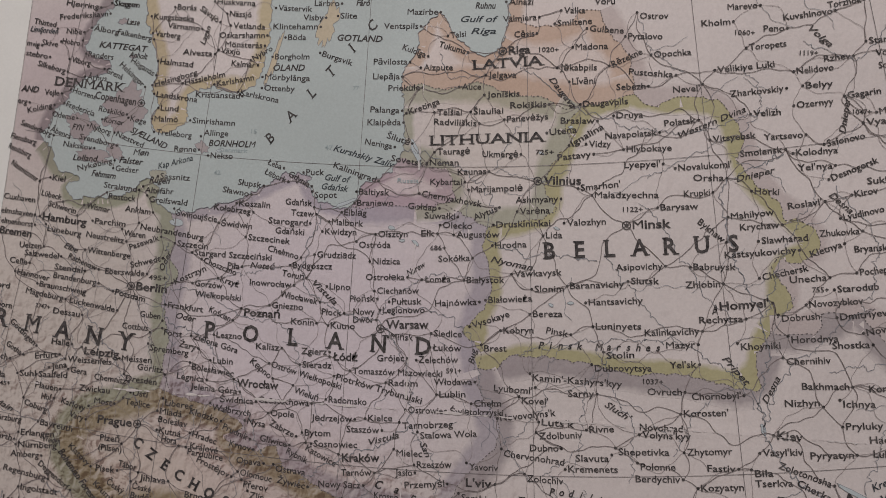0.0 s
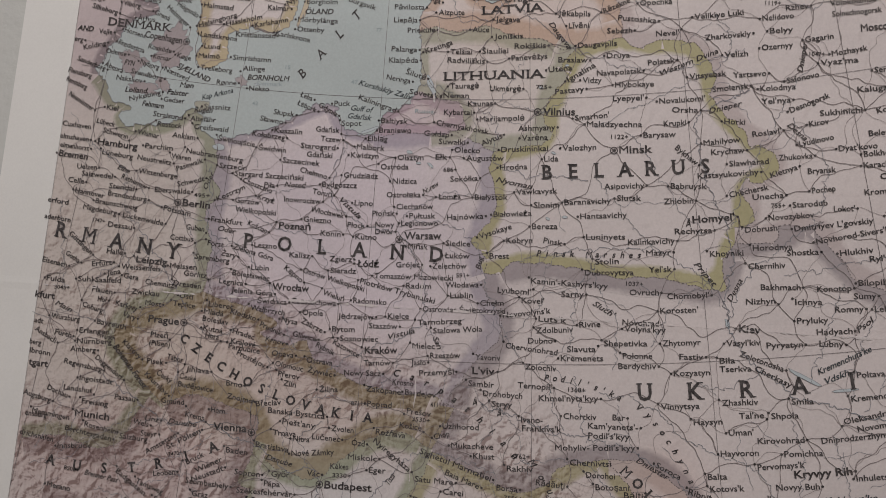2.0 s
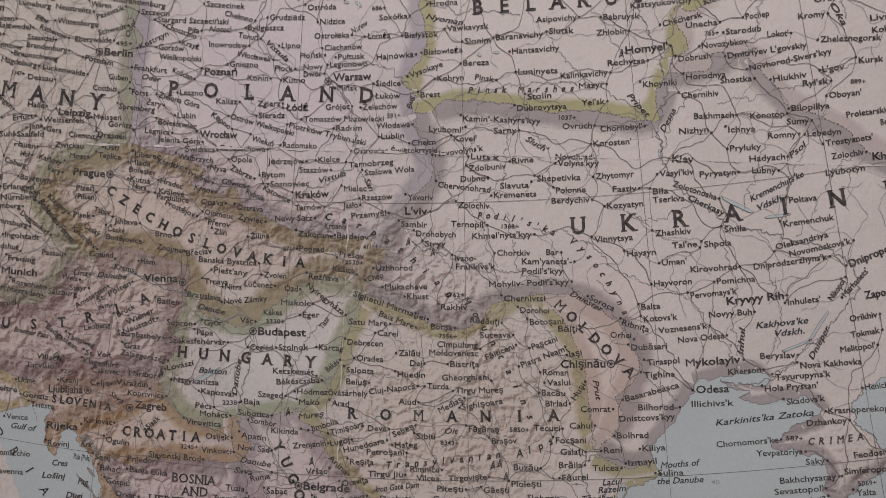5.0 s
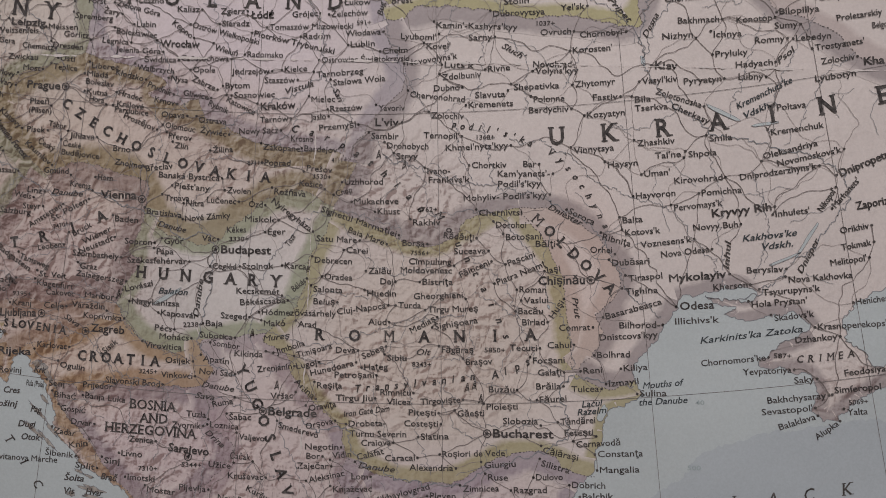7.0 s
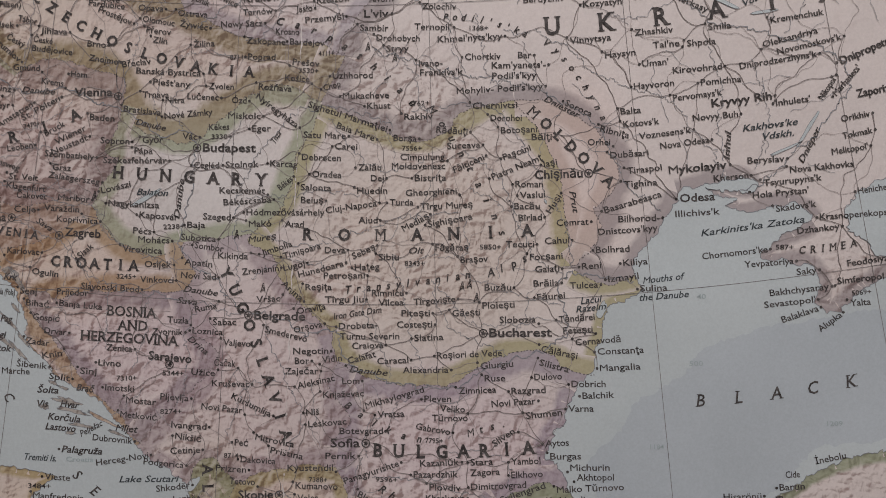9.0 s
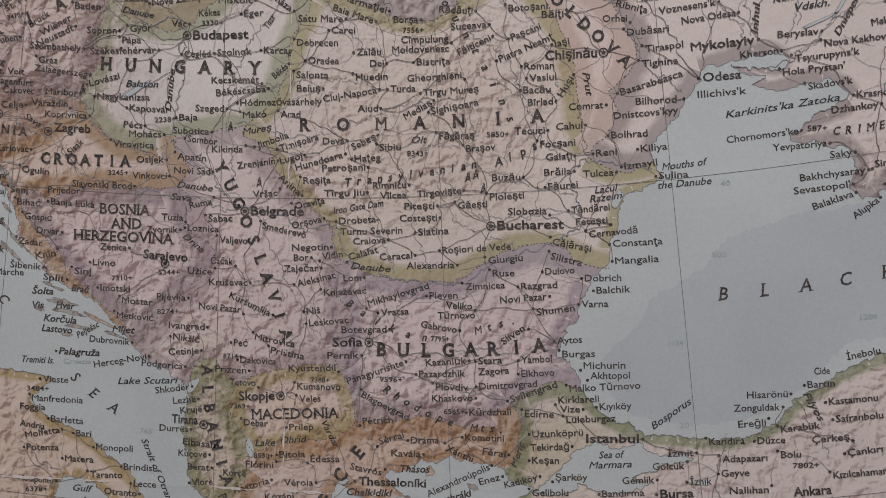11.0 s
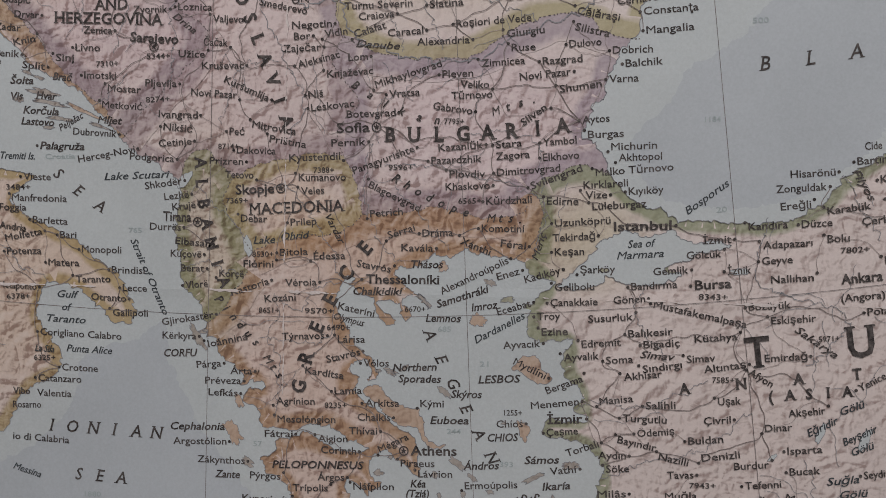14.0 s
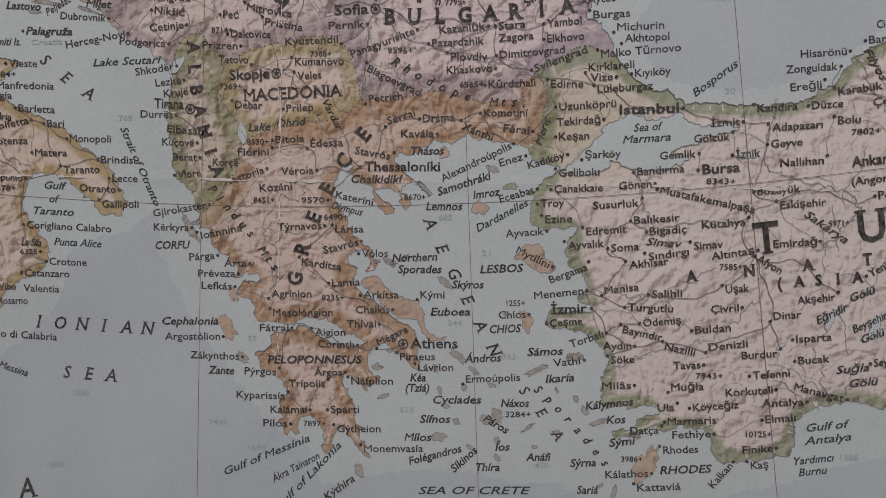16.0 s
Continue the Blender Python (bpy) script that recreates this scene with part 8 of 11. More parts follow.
croatia_print.town("Hvar", 16.498, 43.124, 5.7, "", "isle", -0.7)
croatia_print.town("Korčula", 16.395, 42.897, 9.8, "", "isle", -0.6)
croatia_print.town("Lastovo", 16.338, 42.731, 9.1, "", "isle", -0.6)
croatia_print.town("Pelješac", 17.050, 42.764, 7.4, "", "river", 32.3)
croatia_print.town("Mljet", 17.878, 42.809, 6.6, "", "isle", -0.6)
croatia_print.town("Dubrovnik", 17.566, 42.619, 11.8, "r", "town", -0.5)
croatia_print.town("Palagruža", 16.885, 42.392, 12.2, "l", "isle", 1.4)
croatia_print.town("Tremiti Is.", 15.944, 42.205, 9.5, "", "water", 1.5)
croatia_print.town("Dugi", 14.560, 44.156, 5.8, "", "isle", 1.8)
croatia_print.town("Otok", 14.708, 43.938, 6.2, "", "isle", 1.9)
croatia_print.town("vitanova Marche", 14.706, 43.565, 19.1, "", "town", 2.1)
croatia_print.town("Croatia", 16.852, 42.238, 8.2, "", "depth", 3.4)

bosnia_print = Country("roads, town dots and place names of Bosnia in black print")
bosnia_print.town("Prijedor", 16.288, 44.986, 9.6, "ru", "town", 0.8)
bosnia_print.town("Banja Luka", 16.516, 44.789, 13.0, "l", "town", -1.1)
bosnia_print.town("BOSNIA", 17.769, 44.750, 15.3, "", "name", 0.8)
bosnia_print.town("AND", 17.797, 44.523, 9.2, "", "name", 2.8)
bosnia_print.town("HERZEGOVINA", 17.767, 44.311, 29.7, "", "name", 0.9)
bosnia_print.town("Tuzla", 18.890, 44.654, 6.3, "rd", "town", 0.8)
bosnia_print.town("Zvornik", 18.662, 44.453, 9.1, "r", "town", 2.8)
bosnia_print.town("Loznica", 19.619, 44.495, 9.0, "l", "town", 0.9)
bosnia_print.town("Drina", 19.407, 44.260, 7.1, "", "river", -34.4)
bosnia_print.town("Drvar", 15.971, 44.310, 6.8, "r", "town", -1.0)
bosnia_print.town("Zenica", 17.541, 44.127, 7.8, "r", "town", 1.0)
bosnia_print.town("Sarajevo", 18.767, 44.032, 12.9, "b", "capital", -0.9)
bosnia_print.town("5344", 18.812, 43.778, 5.0, "", "height", 3.0)
bosnia_print.town("Livno", 17.340, 43.867, 6.7, "l", "town", 1.1)
bosnia_print.town("7310", 17.725, 43.643, 4.8, "", "height", 5.0)
bosnia_print.town("Sinj", 16.854, 43.702, 5.0, "lu", "town", 1.1)
bosnia_print.town("Imotski", 17.630, 43.466, 8.6, "l", "town", 1.2)
bosnia_print.town("Mostar", 18.161, 43.280, 9.0, "lu", "town", -0.7)
bosnia_print.town("Pljevlja", 18.932, 43.378, 8.4, "r", "town", 1.2)
bosnia_print.town("Metković", 18.128, 43.032, 10.9, "lu", "town", -0.7)
bosnia_print.town("8274", 18.821, 43.146, 5.1, "", "height", 5.1)

yugoslavia_print = Country("roads, town dots and place names of Yugoslavia in black print")
yugoslavia_print.town("Subotica", 19.260, 46.040, 10.4, "r", "town", 0.5)
yugoslavia_print.town("Sombor", 19.541, 45.897, 8.6, "l", "town", -3.4)
yugoslavia_print.town("Kikinda", 20.135, 45.764, 8.9, "ru", "town", 2.5)
yugoslavia_print.town("Apatin", 19.299, 45.622, 8.3, "lu", "town", -1.4)
yugoslavia_print.town("Zrenjanin", 20.811, 45.546, 10.9, "r", "town", 10.4)
yugoslavia_print.town("Novi Sad", 19.319, 45.404, 10.4, "r", "town", 0.6)
yugoslavia_print.town("Vršac", 21.031, 45.070, 7.0, "ru", "town", 6.6)
yugoslavia_print.town("Ruma", 19.544, 44.890, 6.5, "ru", "town", 14.5)
yugoslavia_print.town("Belgrade", 21.318, 44.794, 15.0, "l", "capital", 2.8)
yugoslavia_print.town("Smederevo", 21.481, 44.497, 12.6, "lu", "town", -9.0)
yugoslavia_print.town("Šabac", 20.010, 44.661, 6.9, "lu", "town", 4.8)
yugoslavia_print.town("Danube", 19.396, 45.159, 10.3, "", "river", -3.2)
yugoslavia_print.town("Sava", 19.080, 44.976, 6.2, "", "river", -3.1)
yugoslavia_print.town("Valjevo", 20.327, 44.323, 8.0, "lu", "town", 0.9)
yugoslavia_print.town("Negotin", 22.070, 44.228, 10.3, "r", "town", 4.9)
yugoslavia_print.town("Bor", 21.868, 44.065, 4.2, "r", "town", 4.9)
yugoslavia_print.town("Vidin", 22.567, 44.105, 5.8, "ld", "town", 10.8)
yugoslavia_print.town("Zaječar", 21.868, 43.896, 9.7, "r", "town", 5.0)
yugoslavia_print.town("Čačak", 20.067, 43.984, 6.3, "rd", "town", 1.0)
yugoslavia_print.town("Užice", 19.567, 43.813, 7.0, "ru", "town", 1.1)
yugoslavia_print.town("Kruševac", 20.225, 43.651, 11.0, "r", "town", 3.1)
yugoslavia_print.town("Aleksinac", 22.205, 43.726, 11.1, "l", "town", 16.8)
yugoslavia_print.town("Lom", 23.010, 43.747, 5.0, "r", "town", 5.0)
yugoslavia_print.town("Knjaževac", 22.842, 43.531, 11.8, "lu", "town", 7.0)
yugoslavia_print.town("Novi Pazar", 20.048, 43.243, 12.1, "rd", "town", -1.1)
yugoslavia_print.town("Kuršumlija", 20.729, 43.316, 12.6, "r", "town", -20.7)
yugoslavia_print.town("Niš", 22.140, 43.231, 3.8, "l", "town", 8.7)
yugoslavia_print.town("Leskovac", 22.480, 43.062, 11.1, "l", "town", 8.8)
yugoslavia_print.town("Ivangrad", 19.308, 42.928, 10.4, "r", "town", 1.0)
yugoslavia_print.town("Nikšić", 19.312, 42.733, 7.8, "l", "town", -2.7)
yugoslavia_print.town("Mitrovica", 21.295, 42.749, 11.5, "lu", "town", -6.7)
yugoslavia_print.town("Priština", 21.575, 42.549, 9.7, "lu", "town", -6.7)
yugoslavia_print.town("Peć", 20.535, 42.694, 4.0, "l", "town", 1.1)
yugoslavia_print.town("8714", 20.318, 42.481, 4.3, "", "height", 3.2)
yugoslavia_print.town("Dakovica", 20.930, 42.420, 10.2, "l", "town", 1.3)
yugoslavia_print.town("Cetinje", 19.257, 42.520, 8.8, "r", "town", 7.0)
yugoslavia_print.town("Prizren", 20.325, 42.261, 8.9, "r", "town", 1.3)
yugoslavia_print.town("Herceg-Novi", 17.828, 42.306, 15.6, "r", "town", 12.8)
yugoslavia_print.town("Podgorica", 18.784, 42.287, 11.9, "r", "town", -0.6)

bulgaria_print = Country("roads, town dots and place names of Bulgaria in black print")
bulgaria_print.town("Mikhaylovgrad", 24.010, 43.479, 17.4, "ld", "town", 20.5)
bulgaria_print.town("Vratsa", 23.928, 43.210, 7.7, "l", "town", 6.8)
bulgaria_print.town("Pleven", 24.991, 43.449, 7.7, "l", "town", 4.7)
bulgaria_print.town("Veliko", 25.319, 43.282, 7.1, "rd", "town", 2.8)
bulgaria_print.town("Tŭrnovo", 25.253, 43.137, 10.2, "", "town", 4.8)
bulgaria_print.town("Ruse", 26.301, 43.759, 5.9, "lu", "town", 4.5)
bulgaria_print.town("Zimnicea", 25.893, 43.575, 10.7, "lu", "town", 6.6)
bulgaria_print.town("Razgrad", 27.042, 43.542, 9.7, "l", "town", 6.6)
bulgaria_print.town("Silistra", 27.656, 43.916, 8.5, "lu", "town", -9.7)
bulgaria_print.town("Dulovo", 27.500, 43.749, 7.8, "l", "town", 6.5)
bulgaria_print.town("Novi Pazar", 26.692, 43.359, 12.5, "r", "town", 8.7)
bulgaria_print.town("Shumen", 27.358, 43.153, 10.2, "lu", "town", 10.9)
bulgaria_print.town("Dobrich", 28.392, 43.595, 9.6, "l", "town", 4.6)
bulgaria_print.town("Balchik", 28.588, 43.405, 8.9, "l", "town", 6.7)
bulgaria_print.town("Varna", 28.185, 43.208, 7.1, "l", "town", 4.8)
bulgaria_print.town("Botevgrad", 23.251, 42.936, 12.5, "r", "town", 4.9)
bulgaria_print.town("Gabrovo", 24.870, 42.962, 9.9, "r", "town", -5.0)
bulgaria_print.town("7795", 24.848, 42.783, 4.0, "", "height", 3.0)
bulgaria_print.town("Sliven", 26.434, 42.804, 7.1, "rd", "town", 39.2)
bulgaria_print.town("Sofia", 22.888, 42.734, 8.5, "r", "capital", 5.0)
bulgaria_print.town("Pernik", 22.790, 42.527, 8.8, "r", "town", 5.1)
bulgaria_print.town("Panagyurishte", 23.478, 42.270, 16.5, "r", "town", 23.0)
bulgaria_print.town("Kazanlŭk", 24.995, 42.418, 11.1, "r", "town", 7.2)
bulgaria_print.town("Stara", 25.928, 42.418, 6.4, "l", "town", 7.2)
bulgaria_print.town("Zagora", 25.993, 42.253, 8.4, "", "town", 7.3)
bulgaria_print.town("Yambol", 26.900, 42.409, 8.2, "l", "town", 7.2)
bulgaria_print.town("Pazardzhik", 24.905, 42.232, 12.6, "l", "town", 5.3)
bulgaria_print.town("Elkhovo", 26.908, 42.197, 8.9, "l", "town", 7.3)
bulgaria_print.town("Aytos", 27.607, 42.679, 6.6, "l", "town", 7.1)
bulgaria_print.town("Burgas", 27.774, 42.460, 8.7, "lu", "town", 5.1)
bulgaria_print.town("Michurin", 28.286, 42.260, 11.0, "ld", "town", 5.2)
bulgaria_print.town("Akhtopol", 28.387, 42.101, 10.4, "ld", "town", 5.3)
bulgaria_print.town("9596", 23.768, 42.158, 5.0, "", "height", 3.3)
bulgaria_print.town("Plovdiv", 25.104, 42.021, 8.9, "lu", "town", 3.4)
bulgaria_print.town("Dimitrovgrad", 26.278, 42.030, 15.6, "l", "town", 7.4)
bulgaria_print.town("Svilengrad", 26.796, 41.910, 13.2, "l", "town", 23.6)
bulgaria_print.town("Malko Tŭrnovo", 28.261, 41.931, 18.7, "lu", "town", 7.4)
bulgaria_print.town("Khaskovo", 25.104, 41.848, 11.1, "r", "town", 5.5)
bulgaria_print.town("6565", 25.091, 41.643, 4.6, "", "height", 3.6)
bulgaria_print.town("Kŭrdzhali", 25.880, 41.619, 11.3, "l", "town", 5.6)
bulgaria_print.town("Kyustendil", 22.111, 42.323, 13.2, "rd", "town", 5.2)
bulgaria_print.town("Blagoevgrad", 23.683, 41.737, 14.3, "lu", "town", -22.5)
bulgaria_print.town("Petrich", 23.516, 41.507, 8.4, "ld", "town", 7.6)

macedonia_print = Country("roads, town dots and place names of Macedonia in black print")
macedonia_print.town("Tetovo", 20.591, 42.063, 7.5, "rd", "town", 1.4)
macedonia_print.town("7388", 22.251, 42.139, 4.2, "", "height", 3.3)
macedonia_print.town("Kumanovo", 22.261, 42.031, 12.2, "lu", "town", 3.4)
macedonia_print.town("Skopje", 20.907, 41.856, 10.2, "r", "capital", 5.4)
macedonia_print.town("Veles", 22.068, 41.839, 6.0, "lu", "town", 5.5)
macedonia_print.town("7369", 20.499, 41.690, 4.6, "", "height", 3.6)
macedonia_print.town("MACEDONIA", 21.748, 41.603, 25.1, "", "name", 5.6)
macedonia_print.town("Debar", 20.895, 41.426, 6.9, "lu", "town", 1.7)
macedonia_print.town("Prilep", 21.883, 41.385, 6.8, "l", "town", 5.7)
macedonia_print.town("Ohrid", 21.720, 41.182, 7.4, "", "water", 7.7)
macedonia_print.town("Lake", 21.101, 41.116, 5.7, "", "water", 5.8)
macedonia_print.town("Bitola", 21.689, 40.946, 7.3, "l", "town", 5.9)
macedonia_print.town("Vardar", 22.506, 41.278, 8.2, "", "river", -58.8)
macedonia_print.town("8530", 21.032, 40.912, 4.5, "", "height", 3.9)

albania_print = Country("roads, town dots and place names of Albania in black print")
albania_print.town("Lake Scutari", 18.480, 42.013, 17.7, "", "water", 5.3)
albania_print.town("Shkodër", 19.034, 41.910, 10.0, "r", "town", 11.1)
albania_print.town("Lezhë", 19.311, 41.739, 6.6, "r", "town", 9.3)
albania_print.town("Krujë", 19.468, 41.590, 6.3, "r", "town", 9.4)
albania_print.town("Tirana", 19.336, 41.425, 7.5, "rd", "capital", 1.7)
albania_print.town("Durrës", 19.098, 41.272, 8.3, "r", "town", 1.8)
albania_print.town("Elbasan", 19.666, 41.059, 9.4, "r", "town", -2.0)
albania_print.town("Kuçovë", 19.529, 40.884, 8.2, "r", "town", 2.0)
albania_print.town("Berat", 19.666, 40.675, 6.2, "r", "town", 2.1)
albania_print.town("Vlorë", 19.757, 40.438, 6.0, "l", "town", 8.0)
albania_print.town("Korçë", 20.453, 40.612, 6.5, "ld", "town", 2.1)
albania_print.town("Gjirokastër", 19.587, 39.927, 14.0, "r", "town", 12.1)
albania_print.town("Kërkyra", 19.431, 39.663, 9.1, "r", "town", 2.5)
albania_print.town("CORFU", 19.464, 39.415, 9.0, "", "isle", 4.6)
albania_print.town("Strait of Otranto", 18.801, 40.524, 21.5, "", "water", -62.7)

italy_print = Country("roads, town dots and place names of Italy in black print")
italy_print.town("Vieste", 16.382, 41.912, 7.6, "l", "town", 1.5)
italy_print.town("3484", 15.938, 41.740, 5.4, "", "height", 3.4)
italy_print.town("Manfredonia", 16.452, 41.595, 15.2, "lu", "town", 1.6)
italy_print.town("Foggia", 15.898, 41.432, 7.6, "", "town", 1.7)
italy_print.town("Barletta", 16.703, 41.270, 9.7, "l", "town", -0.1)
italy_print.town("Andria", 15.920, 41.137, 7.5, "", "town", -3.9)
italy_print.town("Bari", 17.096, 41.075, 4.5, "l", "town", 1.9)
italy_print.town("Molfetta", 16.159, 41.030, 10.4, "r", "town", 13.2)
italy_print.town("Monopoli", 17.800, 40.885, 10.8, "l", "town", 2.0)
italy_print.town("Potenza", 16.187, 40.787, 9.6, "l", "town", 3.9)
italy_print.town("Matera", 17.028, 40.654, 8.5, "l", "town", 2.1)
italy_print.town("Brindisi", 18.363, 40.600, 9.0, "l", "town", 2.1)
italy_print.town("Taranto", 17.648, 40.436, 9.5, "lu", "town", 4.1)
italy_print.town("Lecce", 18.507, 40.339, 6.6, "l", "town", 2.2)
italy_print.town("Metaponto", 16.090, 40.255, 10.5, "r", "town", 0.3)
italy_print.town("Otranto", 17.979, 40.175, 9.6, "r", "town", 0.4)
italy_print.town("6378", 16.065, 40.095, 5.2, "", "height", 4.2)
italy_print.town("Gulf", 17.149, 40.182, 5.9, "", "water", 0.4)
italy_print.town("of", 17.136, 39.989, 2.7, "", "water", 0.4)
italy_print.town("Taranto", 17.133, 39.806, 10.7, "", "water", 0.5)
italy_print.town("Gallipoli", 18.432, 39.964, 9.6, "lu", "town", 2.4)
italy_print.town("Corigliano Calabro", 17.439, 39.597, 22.4, "l", "town", 0.6)
italy_print.town("Punta Alice", 17.625, 39.373, 12.5, "", "water", 0.7)
italy_print.town("La Sila", 16.713, 39.336, 5.3, "", "water", -0.3)
italy_print.town("6325", 16.677, 39.201, 4.8, "", "height", 3.6)
italy_print.town("Crotone", 17.451, 39.084, 9.9, "l", "town", 1.8)
italy_print.town("Catanzaro", 17.051, 38.897, 12.0, "l", "town", 1.8)
italy_print.town("Vibo", 16.286, 38.660, 4.8, "", "town", 1.9)
italy_print.town("Valentia", 16.953, 38.667, 9.6, "", "town", 1.9)
italy_print.town("Rosarno", 16.411, 38.458, 7.9, "", "town", 3.9)
italy_print.town("io di Calabria", 16.729, 37.966, 15.7, "", "town", 0.2)
italy_print.town("Messina", 16.485, 37.453, 8.0, "", "water", -13.3)
italy_print.town("1430", 20.383, 36.877, 4.4, "", "depth", 4.6)
italy_print.town("1880", 17.805, 37.184, 4.5, "", "depth", 4.4)
italy_print.town("57", 20.990, 38.105, 2.3, "", "depth", 4.1)
italy_print.town("510", 23.784, 37.105, 3.4, "", "depth", 4.5)
italy_print.town("244", 24.685, 38.330, 3.6, "", "depth", 4.0)
italy_print.town("393", 25.619, 37.839, 3.3, "", "depth", 4.2)
italy_print.town("450", 26.109, 36.286, 3.3, "", "depth", 4.9)
italy_print.town("1388", 31.220, 36.152, 4.2, "", "depth", 4.8)
italy_print.town("1683", 17.362, 36.091, 4.6, "", "depth", 4.8)
italy_print.town("1640", 21.082, 36.526, 4.7, "", "depth", 4.7)
italy_print.town("21", 25.287, 39.297, 2.2, "", "depth", 3.6)
italy_print.town("685", 24.569, 39.815, 3.3, "", "depth", 3.4)
italy_print.town("765", 18.481, 41.205, 3.5, "", "depth", 2.9)
italy_print.town("A", 16.815, 35.692, 6.0, "", "ocean", 14.6)

greece_print = Country("roads, town dots and place names of Greece in black print")
greece_print.town("Flórini", 20.988, 40.764, 7.9, "ru", "town", 3.1)
greece_print.town("Édessa", 22.390, 40.890, 8.2, "ld", "town", 5.0)
greece_print.town("Véroia", 21.827, 40.502, 8.2, "r", "town", 5.1)
greece_print.town("Kastoría", 20.822, 40.425, 10.4, "r", "town", 20.7)
greece_print.town("Kozáni", 21.418, 40.268, 8.2, "ru", "town", 7.2)
greece_print.town("8651", 21.160, 40.090, 4.3, "", "height", 3.3)
greece_print.town("9570", 22.125, 40.093, 6.0, "", "height", 3.3)
greece_print.town("Kateríni", 22.901, 40.105, 9.5, "lu", "town", -8.5)
greece_print.town("Olympus", 22.761, 39.962, 8.0, "", "river", -10.5)
greece_print.town("6490", 22.505, 39.851, 4.8, "", "height", 3.4)
greece_print.town("Stavrós", 23.253, 40.737, 8.8, "ru", "town", -6.8)
greece_print.town("Thessaloníki", 23.799, 40.537, 18.7, "l", "city", 3.1)
greece_print.town("Chalkidikí", 23.330, 40.371, 12.9, "", "isle", 3.2)
greece_print.town("Sérrai", 23.798, 41.232, 7.1, "ld", "town", 20.7)
greece_print.town("Dráma", 24.497, 41.198, 7.7, "l", "town", 4.9)
greece_print.town("Kavála", 24.098, 40.989, 8.1, "r", "town", 3.0)
greece_print.town("Thásos", 24.280, 40.747, 8.1, "", "isle", 3.1)
greece_print.town("Xánthi", 25.213, 40.986, 8.0, "lu", "town", -18.9)
greece_print.town("Komotiní", 25.747, 41.223, 10.7, "l", "town", 2.8)
greece_print.town("Férai", 25.926, 40.989, 6.3, "r", "town", -3.1)
greece_print.town("Alexandroúpolis", 25.161, 40.564, 18.7, "r", "town", 29.1)
greece_print.town("Enez", 25.804, 40.572, 5.8, "r", "town", 19.2)
greece_print.town("Samothráki", 24.930, 40.272, 13.7, "", "isle", 21.2)
greece_print.town("6670", 23.986, 40.113, 4.2, "", "height", 3.3)
greece_print.town("Imroz", 25.337, 40.125, 6.7, "", "isle", 11.3)
greece_print.town("Lemnos", 24.554, 39.966, 8.9, "", "isle", 3.4)
greece_print.town("Eceabat", 25.880, 40.090, 8.6, "r", "town", 19.4)
greece_print.town("Dardanelles", 25.599, 39.809, 14.1, "", "water", 31.5)
greece_print.town("Ioánnina", 20.387, 39.626, 10.7, "lu", "town", 15.2)
greece_print.town("Týrnavos", 21.867, 39.715, 11.1, "r", "town", 5.4)
greece_print.town("Lárisa", 22.799, 39.674, 7.1, "lu", "town", 3.5)
greece_print.town("Stavrós", 22.637, 39.434, 9.0, "r", "town", 17.4)
greece_print.town("Vólos", 23.264, 39.326, 6.5, "l", "town", 3.6)
greece_print.town("Kardítsa", 22.276, 39.176, 10.1, "lu", "town", -4.2)
greece_print.town("Párga", 20.026, 39.261, 6.6, "r", "town", 7.5)
greece_print.town("Árta", 20.662, 39.176, 5.8, "r", "town", 3.7)
greece_print.town("Préveza", 20.310, 39.022, 9.6, "r", "town", 3.7)
greece_print.town("Lefkás", 20.313, 38.843, 7.8, "r", "town", 1.9)
greece_print.town("Lamía", 22.724, 38.919, 7.1, "l", "town", 5.8)
greece_print.town("Northern", 23.990, 39.261, 11.2, "", "isle", 5.6)
greece_print.town("Sporades", 24.078, 39.092, 10.9, "", "isle", 3.7)
greece_print.town("Skýros", 24.940, 38.860, 7.8, "", "isle", 3.8)
greece_print.town("Agrínion", 21.715, 38.752, 10.1, "ld", "town", 3.9)
greece_print.town("8235", 22.439, 38.708, 4.6, "", "height", 3.9)
greece_print.town("Arkítsa", 23.365, 38.739, 8.8, "l", "town", 3.9)
greece_print.town("Kými", 24.297, 38.729, 6.0, "ld", "town", 3.9)
greece_print.town("Chalkís", 23.205, 38.531, 8.5, "r", "town", 4.0)
greece_print.town("Euboea", 24.609, 38.484, 9.8, "", "isle", 4.0)
greece_print.town("Mesolóngion", 21.924, 38.486, 15.2, "lu", "town", 4.0)
greece_print.town("Fátrai", 21.394, 38.260, 7.4, "r", "town", 4.1)
greece_print.town("Aigion", 22.423, 38.206, 7.7, "lu", "town", 4.1)
greece_print.town("Thívai", 22.995, 38.329, 7.4, "r", "town", 4.0)
greece_print.town("Mégara", 23.557, 38.158, 8.3, "ld", "town", 29.9)
greece_print.town("Corinth", 22.530, 38.036, 9.2, "r", "town", 2.2)
greece_print.town("Athens", 24.298, 38.039, 11.8, "l", "capital", 4.1)
greece_print.town("Piraeus", 23.998, 37.857, 8.7, "lu", "town", 4.2)
greece_print.town("Lávrion", 24.317, 37.700, 8.7, "lu", "town", 4.3)
greece_print.town("Kéa", 23.999, 37.558, 3.9, "", "isle", 4.3)
greece_print.town("(Tziá)", 23.984, 37.412, 5.9, "", "isle", 4.4)
greece_print.town("Cephalonia", 19.824, 38.321, 14.6, "", "isle", 4.0)
greece_print.town("Argostólion", 19.872, 38.100, 14.3, "r", "town", 4.1)
greece_print.town("Zákynthos", 20.291, 37.833, 12.7, "r", "town", 2.3)
